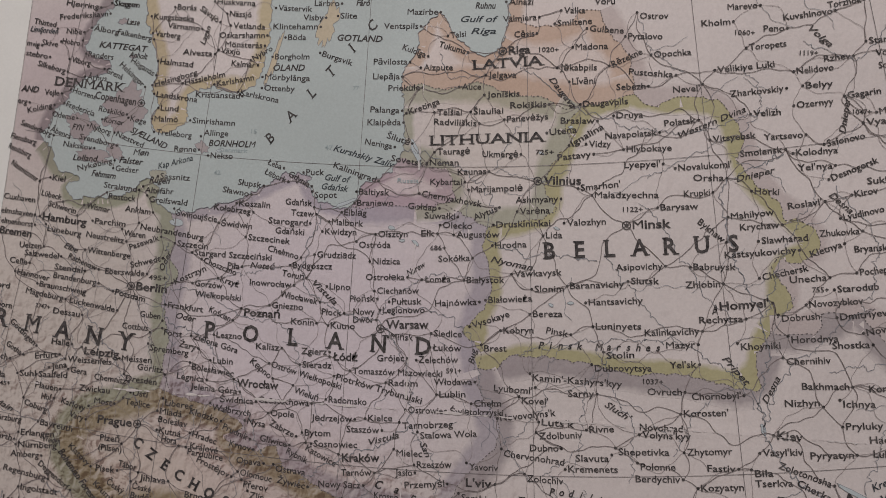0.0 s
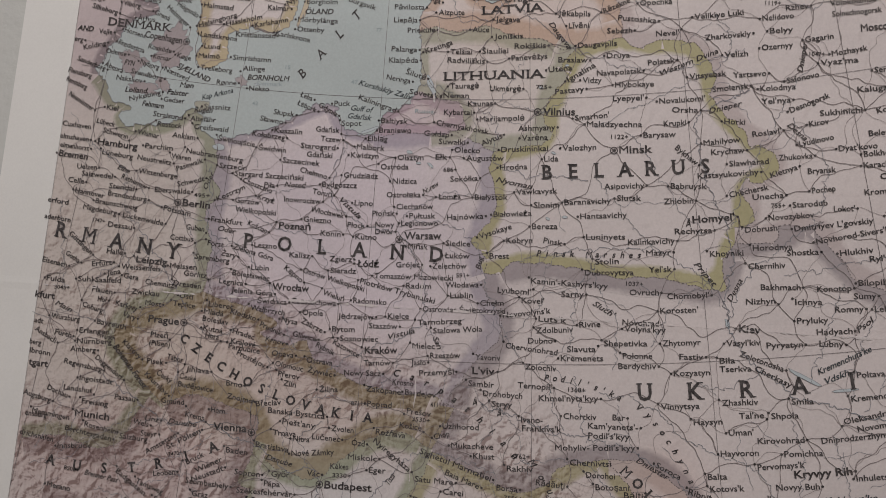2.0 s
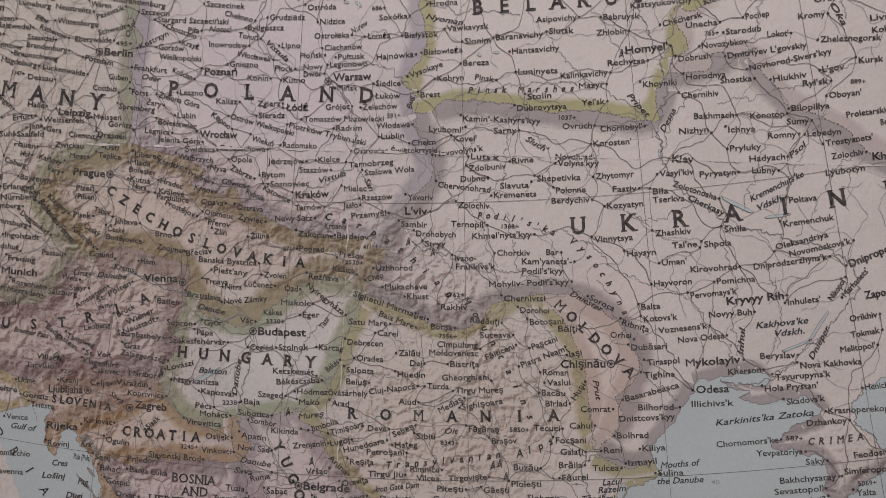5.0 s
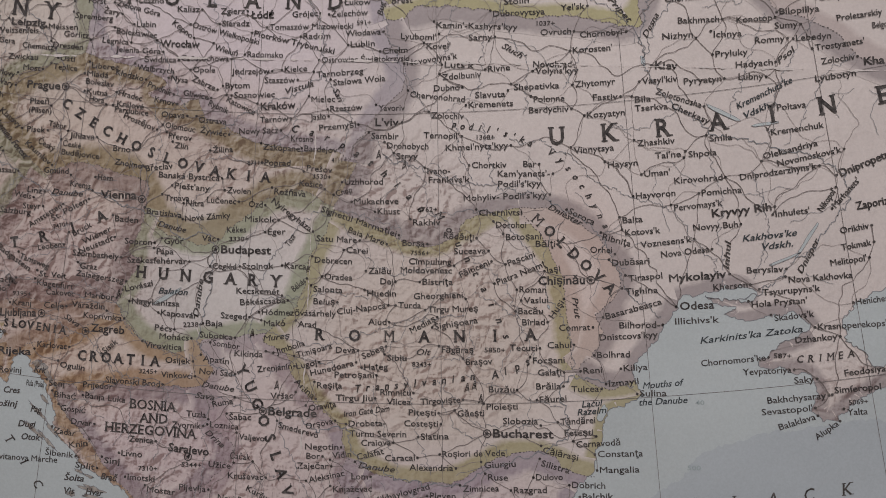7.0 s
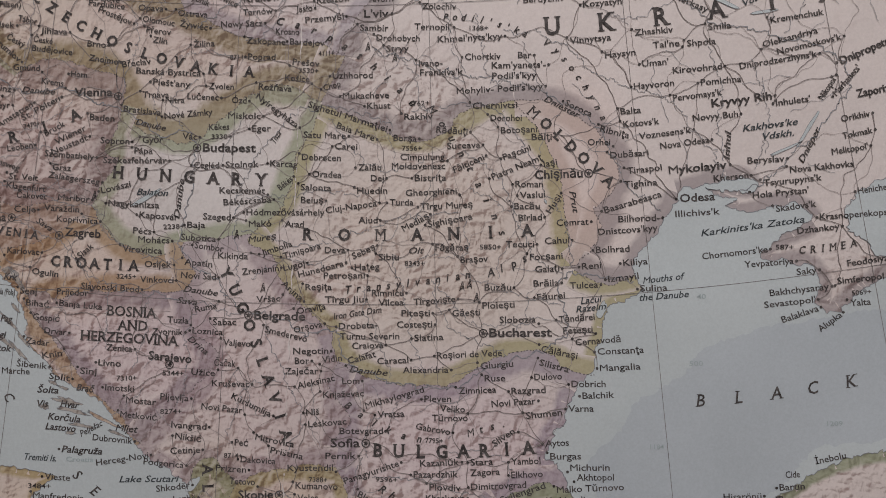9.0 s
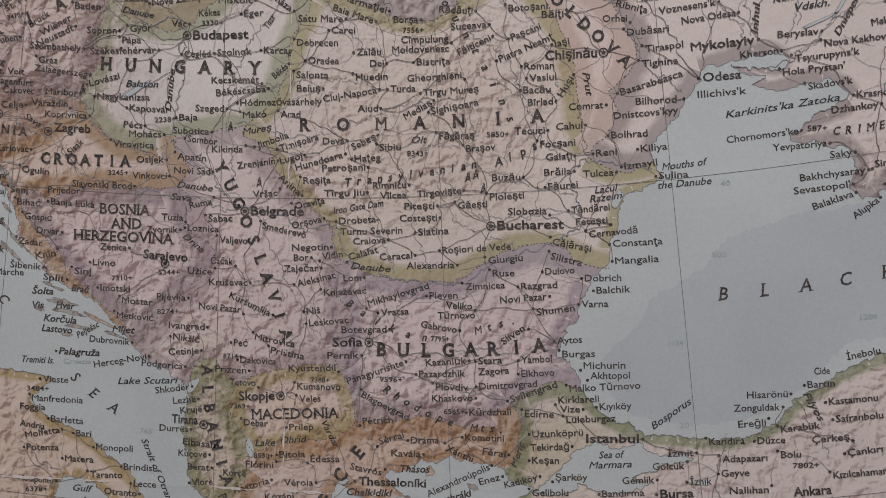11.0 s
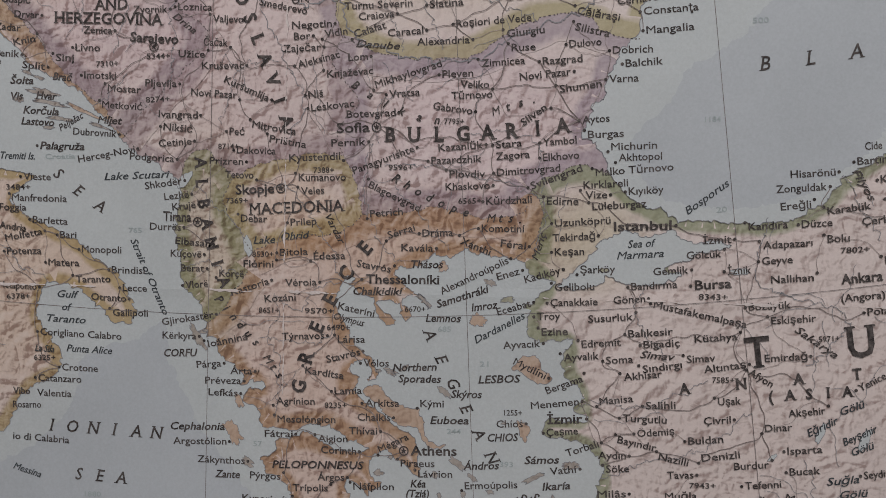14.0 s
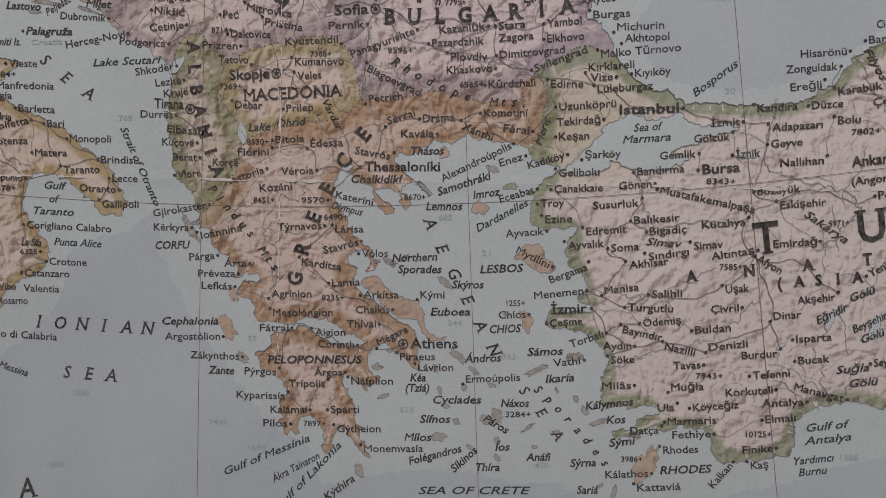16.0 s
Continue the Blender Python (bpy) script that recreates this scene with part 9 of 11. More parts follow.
greece_print.town("Zante", 20.415, 37.622, 6.7, "", "isle", 2.3)
greece_print.town("Pýrgos", 21.139, 37.625, 8.1, "ru", "town", 2.3)
greece_print.town("PELOPONNESUS", 22.134, 37.821, 24.0, "", "isle", 4.2)
greece_print.town("Árgos", 22.380, 37.636, 7.0, "r", "town", 4.3)
greece_print.town("Trípolis", 21.992, 37.468, 9.2, "ru", "town", 4.4)
greece_print.town("Náfplion", 23.174, 37.511, 10.5, "lu", "town", 4.4)
greece_print.town("Kyparissía", 21.151, 37.280, 12.5, "ru", "town", 2.5)
greece_print.town("Kalámai", 21.660, 37.085, 9.3, "r", "town", 4.5)
greece_print.town("Spárti", 22.677, 37.100, 7.2, "l", "town", 4.5)
greece_print.town("Pílos", 21.417, 36.882, 6.2, "r", "town", 2.6)
greece_print.town("7897", 22.091, 36.896, 4.6, "", "height", 4.6)
greece_print.town("Gýtheion", 22.922, 36.825, 11.0, "lu", "town", 4.6)
greece_print.town("Gulf of Messínia", 21.258, 36.415, 23.8, "", "water", 26.4)
greece_print.town("Ákra Taínaron", 21.781, 36.247, 13.7, "", "water", 32.3)
greece_print.town("Monemvasía", 23.537, 36.543, 14.8, "lu", "town", 4.8)
greece_print.town("Gulf of Lakonía", 22.004, 36.120, 23.6, "", "water", 49.9)
greece_print.town("Kýthira", 22.560, 35.966, 9.2, "", "isle", 40.4)
greece_print.town("Ermoúpolis", 25.325, 37.533, 13.3, "ld", "town", 6.4)
greece_print.town("Ándros", 25.158, 37.817, 9.1, "", "isle", 6.3)
greece_print.town("Cyclades", 24.683, 37.237, 12.0, "", "isle", 4.5)
greece_print.town("Sífnos", 24.282, 36.965, 7.6, "", "isle", 4.6)
greece_print.town("Mílos", 23.973, 36.706, 6.8, "", "isle", 4.7)
greece_print.town("Náxos", 25.694, 37.172, 6.9, "", "isle", 4.5)
greece_print.town("3284", 25.697, 37.019, 5.0, "", "height", 4.6)
greece_print.town("Páros", 25.354, 36.880, 6.7, "", "isle", -26.0)
greece_print.town("Íos", 25.447, 36.556, 3.6, "", "isle", 4.7)
greece_print.town("Folégandros", 24.265, 36.454, 13.6, "", "isle", 18.8)
greece_print.town("Síkinos", 24.769, 36.386, 8.1, "", "isle", 46.6)
greece_print.town("Thíra", 25.179, 36.269, 5.9, "", "isle", 4.9)
greece_print.town("Anáfi", 26.057, 36.400, 6.1, "", "isle", 4.8)
greece_print.town("SEA OF CRETE", 24.929, 35.946, 27.8, "", "water", 5.0)
greece_print.town("LESBOS", 25.556, 39.075, 10.6, "", "isle", 5.7)
greece_print.town("Mytilíni", 26.125, 39.206, 8.7, "r", "town", -22.5)
greece_print.town("CHIOS", 25.579, 38.231, 7.7, "", "isle", 6.1)
greece_print.town("Chíos", 25.709, 38.419, 6.6, "r", "town", 6.0)
greece_print.town("1255", 25.748, 38.585, 3.6, "", "height", 3.9)
greece_print.town("Sámos", 26.258, 37.885, 8.7, "", "isle", 6.2)
greece_print.town("Vathí", 26.635, 37.729, 6.7, "r", "town", 10.4)
greece_print.town("Ikaría", 26.492, 37.503, 7.0, "", "isle", 8.4)
greece_print.town("Sýrna", 26.818, 36.300, 6.3, "", "isle", 6.9)
greece_print.town("Sariá", 26.870, 35.913, 5.2, "", "isle", 5.0)
greece_print.town("Kálymnos", 27.318, 37.115, 11.6, "", "isle", 10.6)
greece_print.town("Kos", 27.418, 36.888, 4.6, "", "isle", 6.6)
greece_print.town("Sými", 27.501, 36.574, 6.4, "", "isle", 10.9)
greece_print.town("RHODES", 28.537, 36.148, 12.3, "", "isle", 6.9)
greece_print.town("Rhodes", 28.474, 36.422, 8.3, "lu", "town", 6.8)
greece_print.town("Kálathos", 27.545, 36.117, 10.3, "r", "town", 7.0)
greece_print.town("Kattaviá", 28.068, 35.913, 10.4, "lu", "town", 7.0)
greece_print.town("3986", 27.609, 36.331, 4.1, "", "height", 4.8)

turkey_print = Country("roads, town dots and place names of Turkey in black print")
turkey_print.town("Edirne", 26.891, 41.564, 7.8, "lu", "town", 2.7)
turkey_print.town("Kırklareli", 27.712, 41.762, 10.8, "ld", "town", 6.6)
turkey_print.town("Vize", 27.525, 41.620, 5.3, "r", "town", 4.7)
turkey_print.town("Kıyıköy", 28.448, 41.628, 8.4, "l", "town", 6.7)
turkey_print.town("Lüleburgaz", 27.937, 41.455, 13.1, "lu", "town", 6.7)
turkey_print.town("Uzunköprü", 27.240, 41.258, 13.6, "l", "town", 6.8)
turkey_print.town("Tekirdağ", 27.060, 41.051, 10.4, "r", "town", 6.9)
turkey_print.town("Keşan", 26.964, 40.846, 7.2, "l", "town", 5.0)
turkey_print.town("Meriç", 26.405, 40.952, 7.0, "", "river", 75.7)
turkey_print.town("Istanbul", 28.337, 41.135, 13.9, "r", "city", 4.8)
turkey_print.town("Sea of", 28.300, 40.891, 6.8, "", "water", 7.0)
turkey_print.town("Marmara", 28.256, 40.739, 11.3, "", "water", 7.0)
turkey_print.town("Kadıköy", 26.440, 40.537, 9.1, "r", "town", 19.2)
turkey_print.town("Şarköy", 27.463, 40.570, 8.5, "ld", "town", 5.1)
turkey_print.town("Gelibolu", 27.020, 40.345, 9.7, "lu", "town", 5.2)
turkey_print.town("Bosporus", 29.545, 41.460, 12.4, "", "water", 39.7)
turkey_print.town("Kandıra", 30.588, 40.981, 9.2, "lu", "town", 6.9)
turkey_print.town("Düzce", 31.448, 40.939, 7.1, "l", "town", 6.9)
turkey_print.town("İzmit", 29.661, 40.853, 6.7, "r", "town", 7.0)
turkey_print.town("Gölcük", 29.402, 40.666, 8.3, "ru", "town", 7.1)
turkey_print.town("Adapazarı", 30.898, 40.701, 11.5, "lu", "town", 7.0)
turkey_print.town("Bolu", 31.791, 40.699, 5.1, "lu", "town", 7.0)
turkey_print.town("7802", 32.005, 40.525, 5.3, "", "height", 7.1)
turkey_print.town("Hisarönü", 31.469, 41.628, 10.4, "r", "town", 6.6)
turkey_print.town("Zonguldak", 31.238, 41.446, 11.7, "r", "town", 6.7)
turkey_print.town("Ereğli", 31.110, 41.215, 7.1, "ru", "town", 8.9)
turkey_print.town("Karabük", 32.034, 41.092, 10.0, "lu", "town", 11.0)
turkey_print.town("Geyve", 30.687, 40.491, 7.2, "l", "town", 7.1)
turkey_print.town("Gemlik", 28.785, 40.479, 8.4, "r", "town", 7.1)
turkey_print.town("İznik", 30.008, 40.403, 5.6, "l", "town", 7.2)
turkey_print.town("Nallıhan", 30.917, 40.217, 10.0, "ru", "town", 7.2)
turkey_print.town("Bandırma", 28.468, 40.292, 11.1, "l", "town", 7.2)
turkey_print.town("Bursa", 29.522, 40.241, 8.7, "l", "city", 7.2)
turkey_print.town("8343", 29.451, 40.076, 5.5, "", "height", 3.2)
turkey_print.town("Çanakkale", 26.994, 40.127, 11.6, "l", "town", 5.3)
turkey_print.town("Gönen", 28.002, 40.119, 7.7, "r", "town", 7.3)
turkey_print.town("Mustafakemalpaşa", 29.249, 39.836, 22.7, "l", "town", -8.9)
turkey_print.town("Bozüyük", 30.477, 39.872, 9.8, "l", "town", 7.4)
turkey_print.town("Eskişehir", 30.869, 39.653, 10.5, "lu", "town", 7.5)
turkey_print.town("Ankara", 32.114, 40.125, 9.6, "", "capital", 9.3)
turkey_print.town("(Angora)", 32.098, 39.867, 10.1, "", "town", 9.5)
turkey_print.town("Troy", 26.515, 39.946, 5.7, "l", "town", 5.4)
turkey_print.town("Susurluk", 27.641, 39.875, 10.9, "ru", "town", 7.4)
turkey_print.town("Ezine", 26.612, 39.722, 6.5, "lu", "town", 5.5)
turkey_print.town("Balıkesir", 28.340, 39.632, 10.8, "l", "town", 7.5)
turkey_print.town("Bigadiç", 28.523, 39.465, 8.7, "l", "town", 7.6)
turkey_print.town("Kütahya", 29.490, 39.493, 10.2, "ru", "town", 7.6)
turkey_print.town("Sakarya", 31.221, 39.307, 11.7, "", "river", -31.1)
turkey_print.town("5971", 31.408, 39.344, 3.8, "", "height", 7.6)
turkey_print.town("Ayvacık", 25.993, 39.558, 9.2, "r", "town", 7.5)
turkey_print.town("Edremit", 27.444, 39.526, 9.6, "lu", "town", 7.6)
turkey_print.town("Ayvalık", 27.070, 39.348, 8.6, "lu", "town", 7.6)
turkey_print.town("Soma", 27.754, 39.275, 6.6, "l", "town", 7.7)
turkey_print.town("Simav", 28.439, 39.298, 8.5, "", "river", -0.5)
turkey_print.town("Simav", 29.198, 39.218, 6.8, "lu", "town", 7.7)
turkey_print.town("Sındırgı", 28.504, 39.138, 9.5, "lu", "town", 11.8)
turkey_print.town("Altıntaş", 29.603, 39.074, 10.1, "r", "town", 11.9)
turkey_print.town("Emirdağ", 30.673, 39.138, 10.0, "r", "town", 7.7)
turkey_print.town("Bergama", 26.733, 38.961, 9.6, "ru", "town", 24.0)
turkey_print.town("Akhisar", 28.150, 39.034, 9.3, "lu", "town", 9.8)
turkey_print.town("7585", 29.517, 38.901, 4.2, "", "height", 3.7)
turkey_print.town("Afyon", 30.211, 38.881, 6.4, "l", "town", -26.9)
turkey_print.town("Menemen", 26.546, 38.692, 11.9, "r", "town", 9.9)
turkey_print.town("Manisa", 27.650, 38.707, 8.2, "ld", "town", 9.9)
turkey_print.town("Turgutlu", 28.128, 38.415, 10.7, "l", "town", 1.9)
turkey_print.town("Salihli", 28.427, 38.595, 7.2, "l", "town", 5.9)
turkey_print.town("Uşak", 29.631, 38.589, 5.4, "lu", "town", 8.0)
turkey_print.town("İzmir", 26.711, 38.464, 8.7, "r", "city", 6.0)
turkey_print.town("Çeşme", 26.650, 38.285, 7.8, "l", "town", 8.1)
turkey_print.town("Ödemiş", 28.307, 38.217, 9.0, "l", "town", 8.1)
turkey_print.town("Çivril", 29.393, 38.332, 6.5, "r", "town", 8.1)
turkey_print.town("Akşehir", 30.935, 38.351, 8.7, "ru", "town", 10.1)
turkey_print.town("Eğridir", 31.173, 38.129, 7.9, "", "water", 31.0)
turkey_print.town("Gölü", 31.710, 38.353, 6.0, "", "water", 24.8)
turkey_print.town("Dinar", 30.429, 38.165, 6.4, "ld", "town", 8.1)
turkey_print.town("Torbalı", 26.990, 38.034, 8.4, "r", "town", 22.4)
turkey_print.town("Bayındır", 27.963, 38.069, 9.6, "lu", "town", -8.2)
turkey_print.town("Buldan", 29.165, 38.065, 8.4, "l", "town", 8.2)
turkey_print.town("Isparta", 30.836, 37.823, 8.2, "l", "town", 8.3)
turkey_print.town("Beyşehir", 31.782, 37.960, 8.6, "", "water", 29.1)
turkey_print.town("Gölü", 31.805, 37.773, 5.5, "", "water", 25.0)
turkey_print.town("Aydın", 27.512, 37.917, 6.8, "r", "town", 4.2)
turkey_print.town("Nazilli", 28.583, 37.816, 7.3, "lu", "town", -8.1)
turkey_print.town("Denizli", 29.401, 37.823, 9.2, "ld", "town", 10.4)
turkey_print.town("Burdur", 29.910, 37.664, 8.3, "ru", "town", 8.4)
turkey_print.town("Söke", 27.595, 37.723, 5.6, "lu", "town", 6.3)
turkey_print.town("Bucak", 30.802, 37.529, 7.2, "l", "town", 8.4)
turkey_print.town("Tavas", 28.679, 37.591, 6.4, "r", "town", 6.3)
turkey_print.town("7943", 29.001, 37.431, 5.1, "", "height", 4.3)
turkey_print.town("Tefenni", 30.079, 37.379, 8.6, "l", "town", 8.5)
turkey_print.town("Suğla", 31.418, 37.355, 7.6, "", "water", 10.6)
turkey_print.town("Gölü", 31.579, 37.155, 6.6, "", "water", 10.7)
turkey_print.town("Milâs", 27.462, 37.364, 7.0, "r", "town", 6.4)
turkey_print.town("Muğla", 28.663, 37.292, 7.7, "ld", "town", 6.5)
turkey_print.town("Korkuteli", 29.689, 37.169, 11.0, "r", "town", 8.6)
turkey_print.town("Manavgat", 30.835, 37.074, 11.7, "r", "town", -10.1)
turkey_print.town("Ula", 28.275, 37.019, 4.0, "ru", "town", 6.6)
turkey_print.town("Köyceğiz", 29.114, 36.999, 10.8, "l", "town", 8.6)
turkey_print.town("Antalya", 30.226, 36.977, 9.7, "r", "town", 6.6)
turkey_print.town("Datça", 27.887, 36.718, 6.7, "ru", "town", 6.7)
turkey_print.town("Marmaris", 28.698, 36.815, 11.5, "l", "town", 6.7)
turkey_print.town("Fethiye", 28.672, 36.627, 9.1, "r", "town", 6.7)
turkey_print.town("Elmalı", 30.165, 36.761, 7.0, "l", "town", 8.7)
turkey_print.town("10125", 29.753, 36.574, 5.0, "", "height", 4.7)
turkey_print.town("Gulf of", 30.931, 36.605, 10.1, "", "water", 10.9)
turkey_print.town("Antalya", 30.901, 36.427, 10.9, "", "water", 11.0)
turkey_print.town("Kalkan", 29.111, 36.033, 7.2, "r", "town", 53.6)
turkey_print.town("Finike", 29.751, 36.362, 7.1, "r", "town", 8.9)
turkey_print.town("Kaş", 29.757, 36.140, 4.1, "lu", "town", 9.0)
turkey_print.town("Yardımcı", 30.650, 36.162, 9.3, "", "water", 11.1)
turkey_print.town("Burnu", 30.614, 35.999, 6.7, "", "water", 11.2)
turkey_print.town("Cide", 32.580, 41.894, 3.9, "", "town", 8.5)
turkey_print.town("Bartın", 32.532, 41.703, 6.9, "l", "town", 8.6)
turkey_print.town("İnebolu", 33.418, 42.079, 8.5, "", "town", 15.9)
turkey_print.town("Kastamonu", 33.105, 41.419, 12.3, "l", "town", 9.9)
turkey_print.town("Safranbolu", 33.179, 41.151, 11.8, "l", "town", 10.0)
turkey_print.town("Çerkeş", 32.581, 40.883, 9.4, "rd", "town", 10.2)
turkey_print.town("Çankırı", 33.198, 40.643, 8.8, "l", "town", 12.4)
turkey_print.town("Kızılcahamam", 33.078, 40.320, 14.2, "lu", "town", 10.4)
turkey_print.town("Polatlı", 32.409, 39.646, 7.2, "l", "town", 10.8)
turkey_print.town("Filyos", 32.335, 41.381, 8.4, "", "river", -55.6)
turkey_print.town("Yenice", 32.088, 38.684, 6.9, "l", "town", 33.0)
turkey_print.town("Seydişehir", 32.135, 37.401, 10.0, "l", "town", 10.7)
turkey_print.town("20", 29.787, 41.273, 2.6, "", "depth", 8.0)

slovenia_print = Country("roads, town dots and place names of Slovenia in black print")
slovenia_print.town("Villach", 13.293, 46.644, 8.6, "ru", "town", -2.2)
slovenia_print.town("Tarvisio", 13.078, 46.469, 9.9, "ru", "town", 1.6)
slovenia_print.town("9395", 13.896, 46.441, 5.0, "", "height", 1.6)
slovenia_print.town("Klagenfurt", 14.820, 46.677, 12.0, "lu", "town", -2.3)
slovenia_print.town("St. Veit", 14.721, 46.842, 8.9, "lu", "town", -0.4)
slovenia_print.town("Drau", 13.608, 46.675, 4.6, "", "river", -29.0)
slovenia_print.town("Kranj", 13.981, 46.276, 6.2, "l", "town", 1.7)
slovenia_print.town("Celje", 14.860, 46.303, 6.6, "r", "town", 1.7)
slovenia_print.town("Maribor", 16.069, 46.564, 9.6, "r", "town", -0.3)
slovenia_print.town("Ljubljana", 13.919, 46.096, 11.9, "r", "capital", 3.6)
slovenia_print.town("Udine", 12.762, 46.152, 6.2, "l", "town", -0.2)
slovenia_print.town("Gorizia", 13.077, 45.891, 9.0, "l", "town", -2.0)
slovenia_print.town("Trieste", 13.314, 45.731, 8.2, "lu", "town", -0.0)
slovenia_print.town("Sava", 15.397, 46.080, 5.5, "", "river", -29.0)
slovenia_print.town("Venice", 12.646, 45.440, 7.5, "l", "town", 2.0)
slovenia_print.town("Gulf of", 12.886, 45.271, 9.0, "", "water", -1.7)
slovenia_print.town("Rijeka", 13.965, 45.408, 11.0, "ru", "city", 2.0)
slovenia_print.town("Rovinj", 13.921, 45.068, 7.4, "lu", "town", 2.1)
slovenia_print.town("Cres", 14.043, 44.714, 5.4, "", "isle", 2.3)
slovenia_print.town("Lošinj", 13.917, 44.463, 8.2, "", "isle", 2.4)
slovenia_print.town("Comacchio", 12.658, 44.755, 12.7, "l", "town", 2.2)
slovenia_print.town("Ravenna", 12.642, 44.405, 10.3, "l", "town", 2.3)
slovenia_print.town("Feltre", 12.204, 45.937, 7.8, "l", "town", -2.0)

spread("RMANY", (9.737, 51.615), (11.862, 51.608), (13.622, 51.596), 5.0, "big")
spread("POLAND", (16.035, 51.990), (19.222, 52.017), (22.094, 52.005), 4.6, "big")
spread("BELARUS", (25.511, 53.589), (27.945, 53.593), (30.393, 53.561), 4.4, "big")
spread("UKRAINE", (28.160, 49.500), (32.390, 49.490), (36.490, 49.530), 4.9, "big")
spread("CZECHOSLOVAKIA", (14.485, 49.938), (17.326, 49.156), (20.324, 48.872), 2.9, "land")
spread("AUSTRIA", (11.049, 47.169), (13.452, 47.332), (15.853, 47.983), 3.1, "land")
spread("HUNGARY", (17.127, 47.066), (18.921, 47.063), (20.747, 47.055), 3.3, "land")
spread("ROMANIA", (21.949, 46.163), (24.616, 46.148), (27.226, 46.147), 3.2, "land")
spread("MOLDOVA", (27.548, 48.082), (28.462, 47.441), (29.245, 46.861), 2.9, "land")
spread("YUGOSLAVIA", (19.996, 45.475), (20.696, 44.495), (21.553, 42.853), 3.1, "land")
spread("BULGARIA", (23.617, 42.632), (25.308, 42.604), (26.969, 42.632), 3.4, "land")
spread("ALBANIA", (19.799, 42.235), (19.954, 41.331), (20.310, 40.489), 2.9, "land")
spread("GREECE", (21.776, 38.974), (22.246, 40.048), (23.077, 41.004), 3.4, "land")
spread("SLOVENIA", (13.629, 45.894), (14.391, 45.904), (15.185, 45.890), 2.3, "land")
spread("BALTIC", (17.114, 55.391), (18.523, 56.406), (20.095, 57.485), 3.0, "sea")
spread("BLACK", (30.807, 43.206), (32.466, 43.204), (34.122, 43.247), 3.2, "sea")
spread("IONIAN", (16.936, 38.189), (17.988, 38.197), (19.028, 38.194), 3.0, "sea")
spread("SEA", (17.521, 37.478), (17.932, 37.476), (18.342, 37.473), 3.0, "sea")
spread("AEGEAN", (24.299, 39.748), (24.744, 38.959), (25.369, 37.936), 2.8, "sea")
spread("ADRIATIC", (11.648, 45.383), (13.459, 44.349), (15.053, 43.138), 2.7, "sea")
spread("SEA", (16.839, 41.986), (17.278, 41.751), (17.734, 41.549), 2.8, "sea")
spread("SEA", (25.872, 37.352), (26.132, 37.057), (26.406, 36.713), 2.4, "sea")
spread("TURKEY", (30.194, 39.254), (34.767, 39.207), (39.076, 38.972), 7.0, "big")
spread("ANATOLIA", (28.867, 38.819), (32.418, 38.809), (35.817, 38.690), 2.5, "land")
spread("(ASIA", (30.356, 38.622), (31.003, 38.608), (31.655, 38.590), 2.4, "land")
spread("Sporades", (26.110, 37.362), (26.632, 36.899), (27.193, 36.289), 2.0, "range")
spread("Pindus", (20.217, 40.230), (20.576, 39.920), (20.952, 39.611), 2.1, "range")
spread("Mts.", (21.192, 39.365), (21.344, 39.201), (21.517, 39.021), 2.1, "range")
spread("Rhodope", (23.727, 42.002), (24.407, 41.692), (25.059, 41.479), 2.1, "range")
spread("Mts.", (25.536, 41.384), (25.840, 41.367), (26.078, 41.351), 2.0, "range")
spread("Balkan", (22.953, 43.353), (23.769, 42.983), (24.556, 42.808), 2.0, "range")
spread("Mts.", (25.708, 42.900), (26.070, 42.966), (26.431, 43.031), 2.0, "range")
spread("Transylvanian", (22.949, 45.251), (24.357, 45.345), (25.759, 45.459), 2.1, "range")
spread("Alps", (26.296, 45.485), (26.702, 45.568), (27.111, 45.686), 2.2, "range")
spread("Carpathian", (21.097, 49.736), (22.803, 49.316), (24.540, 48.340), 2.2, "range")
spread("Mountains", (25.032, 48.215), (25.923, 47.205), (26.630, 46.128), 2.2, "range")
spread("Podil's'ka", (25.439, 49.760), (26.494, 49.655), (27.460, 49.400), 1.9, "range")
spread("Vysochyna", (28.008, 49.217), (28.640, 48.712), (29.247, 47.905), 1.9, "range")
spread("Pinsk Marshes", (25.250, 52.056), (26.800, 52.019), (28.232, 51.977), 1.9, "range")
spread("CROATIA", (15.779, 45.491), (16.751, 45.506), (17.716, 45.522), 2.9, "land")
spread("CRIMEA", (33.525, 45.412), (34.113, 45.395), (34.668, 45.405), 1.95, "sea")


# ---- railways from town to town, and fine roads ----
def at_sea(x, y):
    for ring in SEAS:
        inside, (px, py) = False, ring[-1]
        for qx, qy in ring:
            if (qy > y) != (py > y) and x < (px - qx) * (y - qy) / (py - qy) + qx:
                inside = not inside
            px, py = qx, qy
        if inside:
            return True
    return False


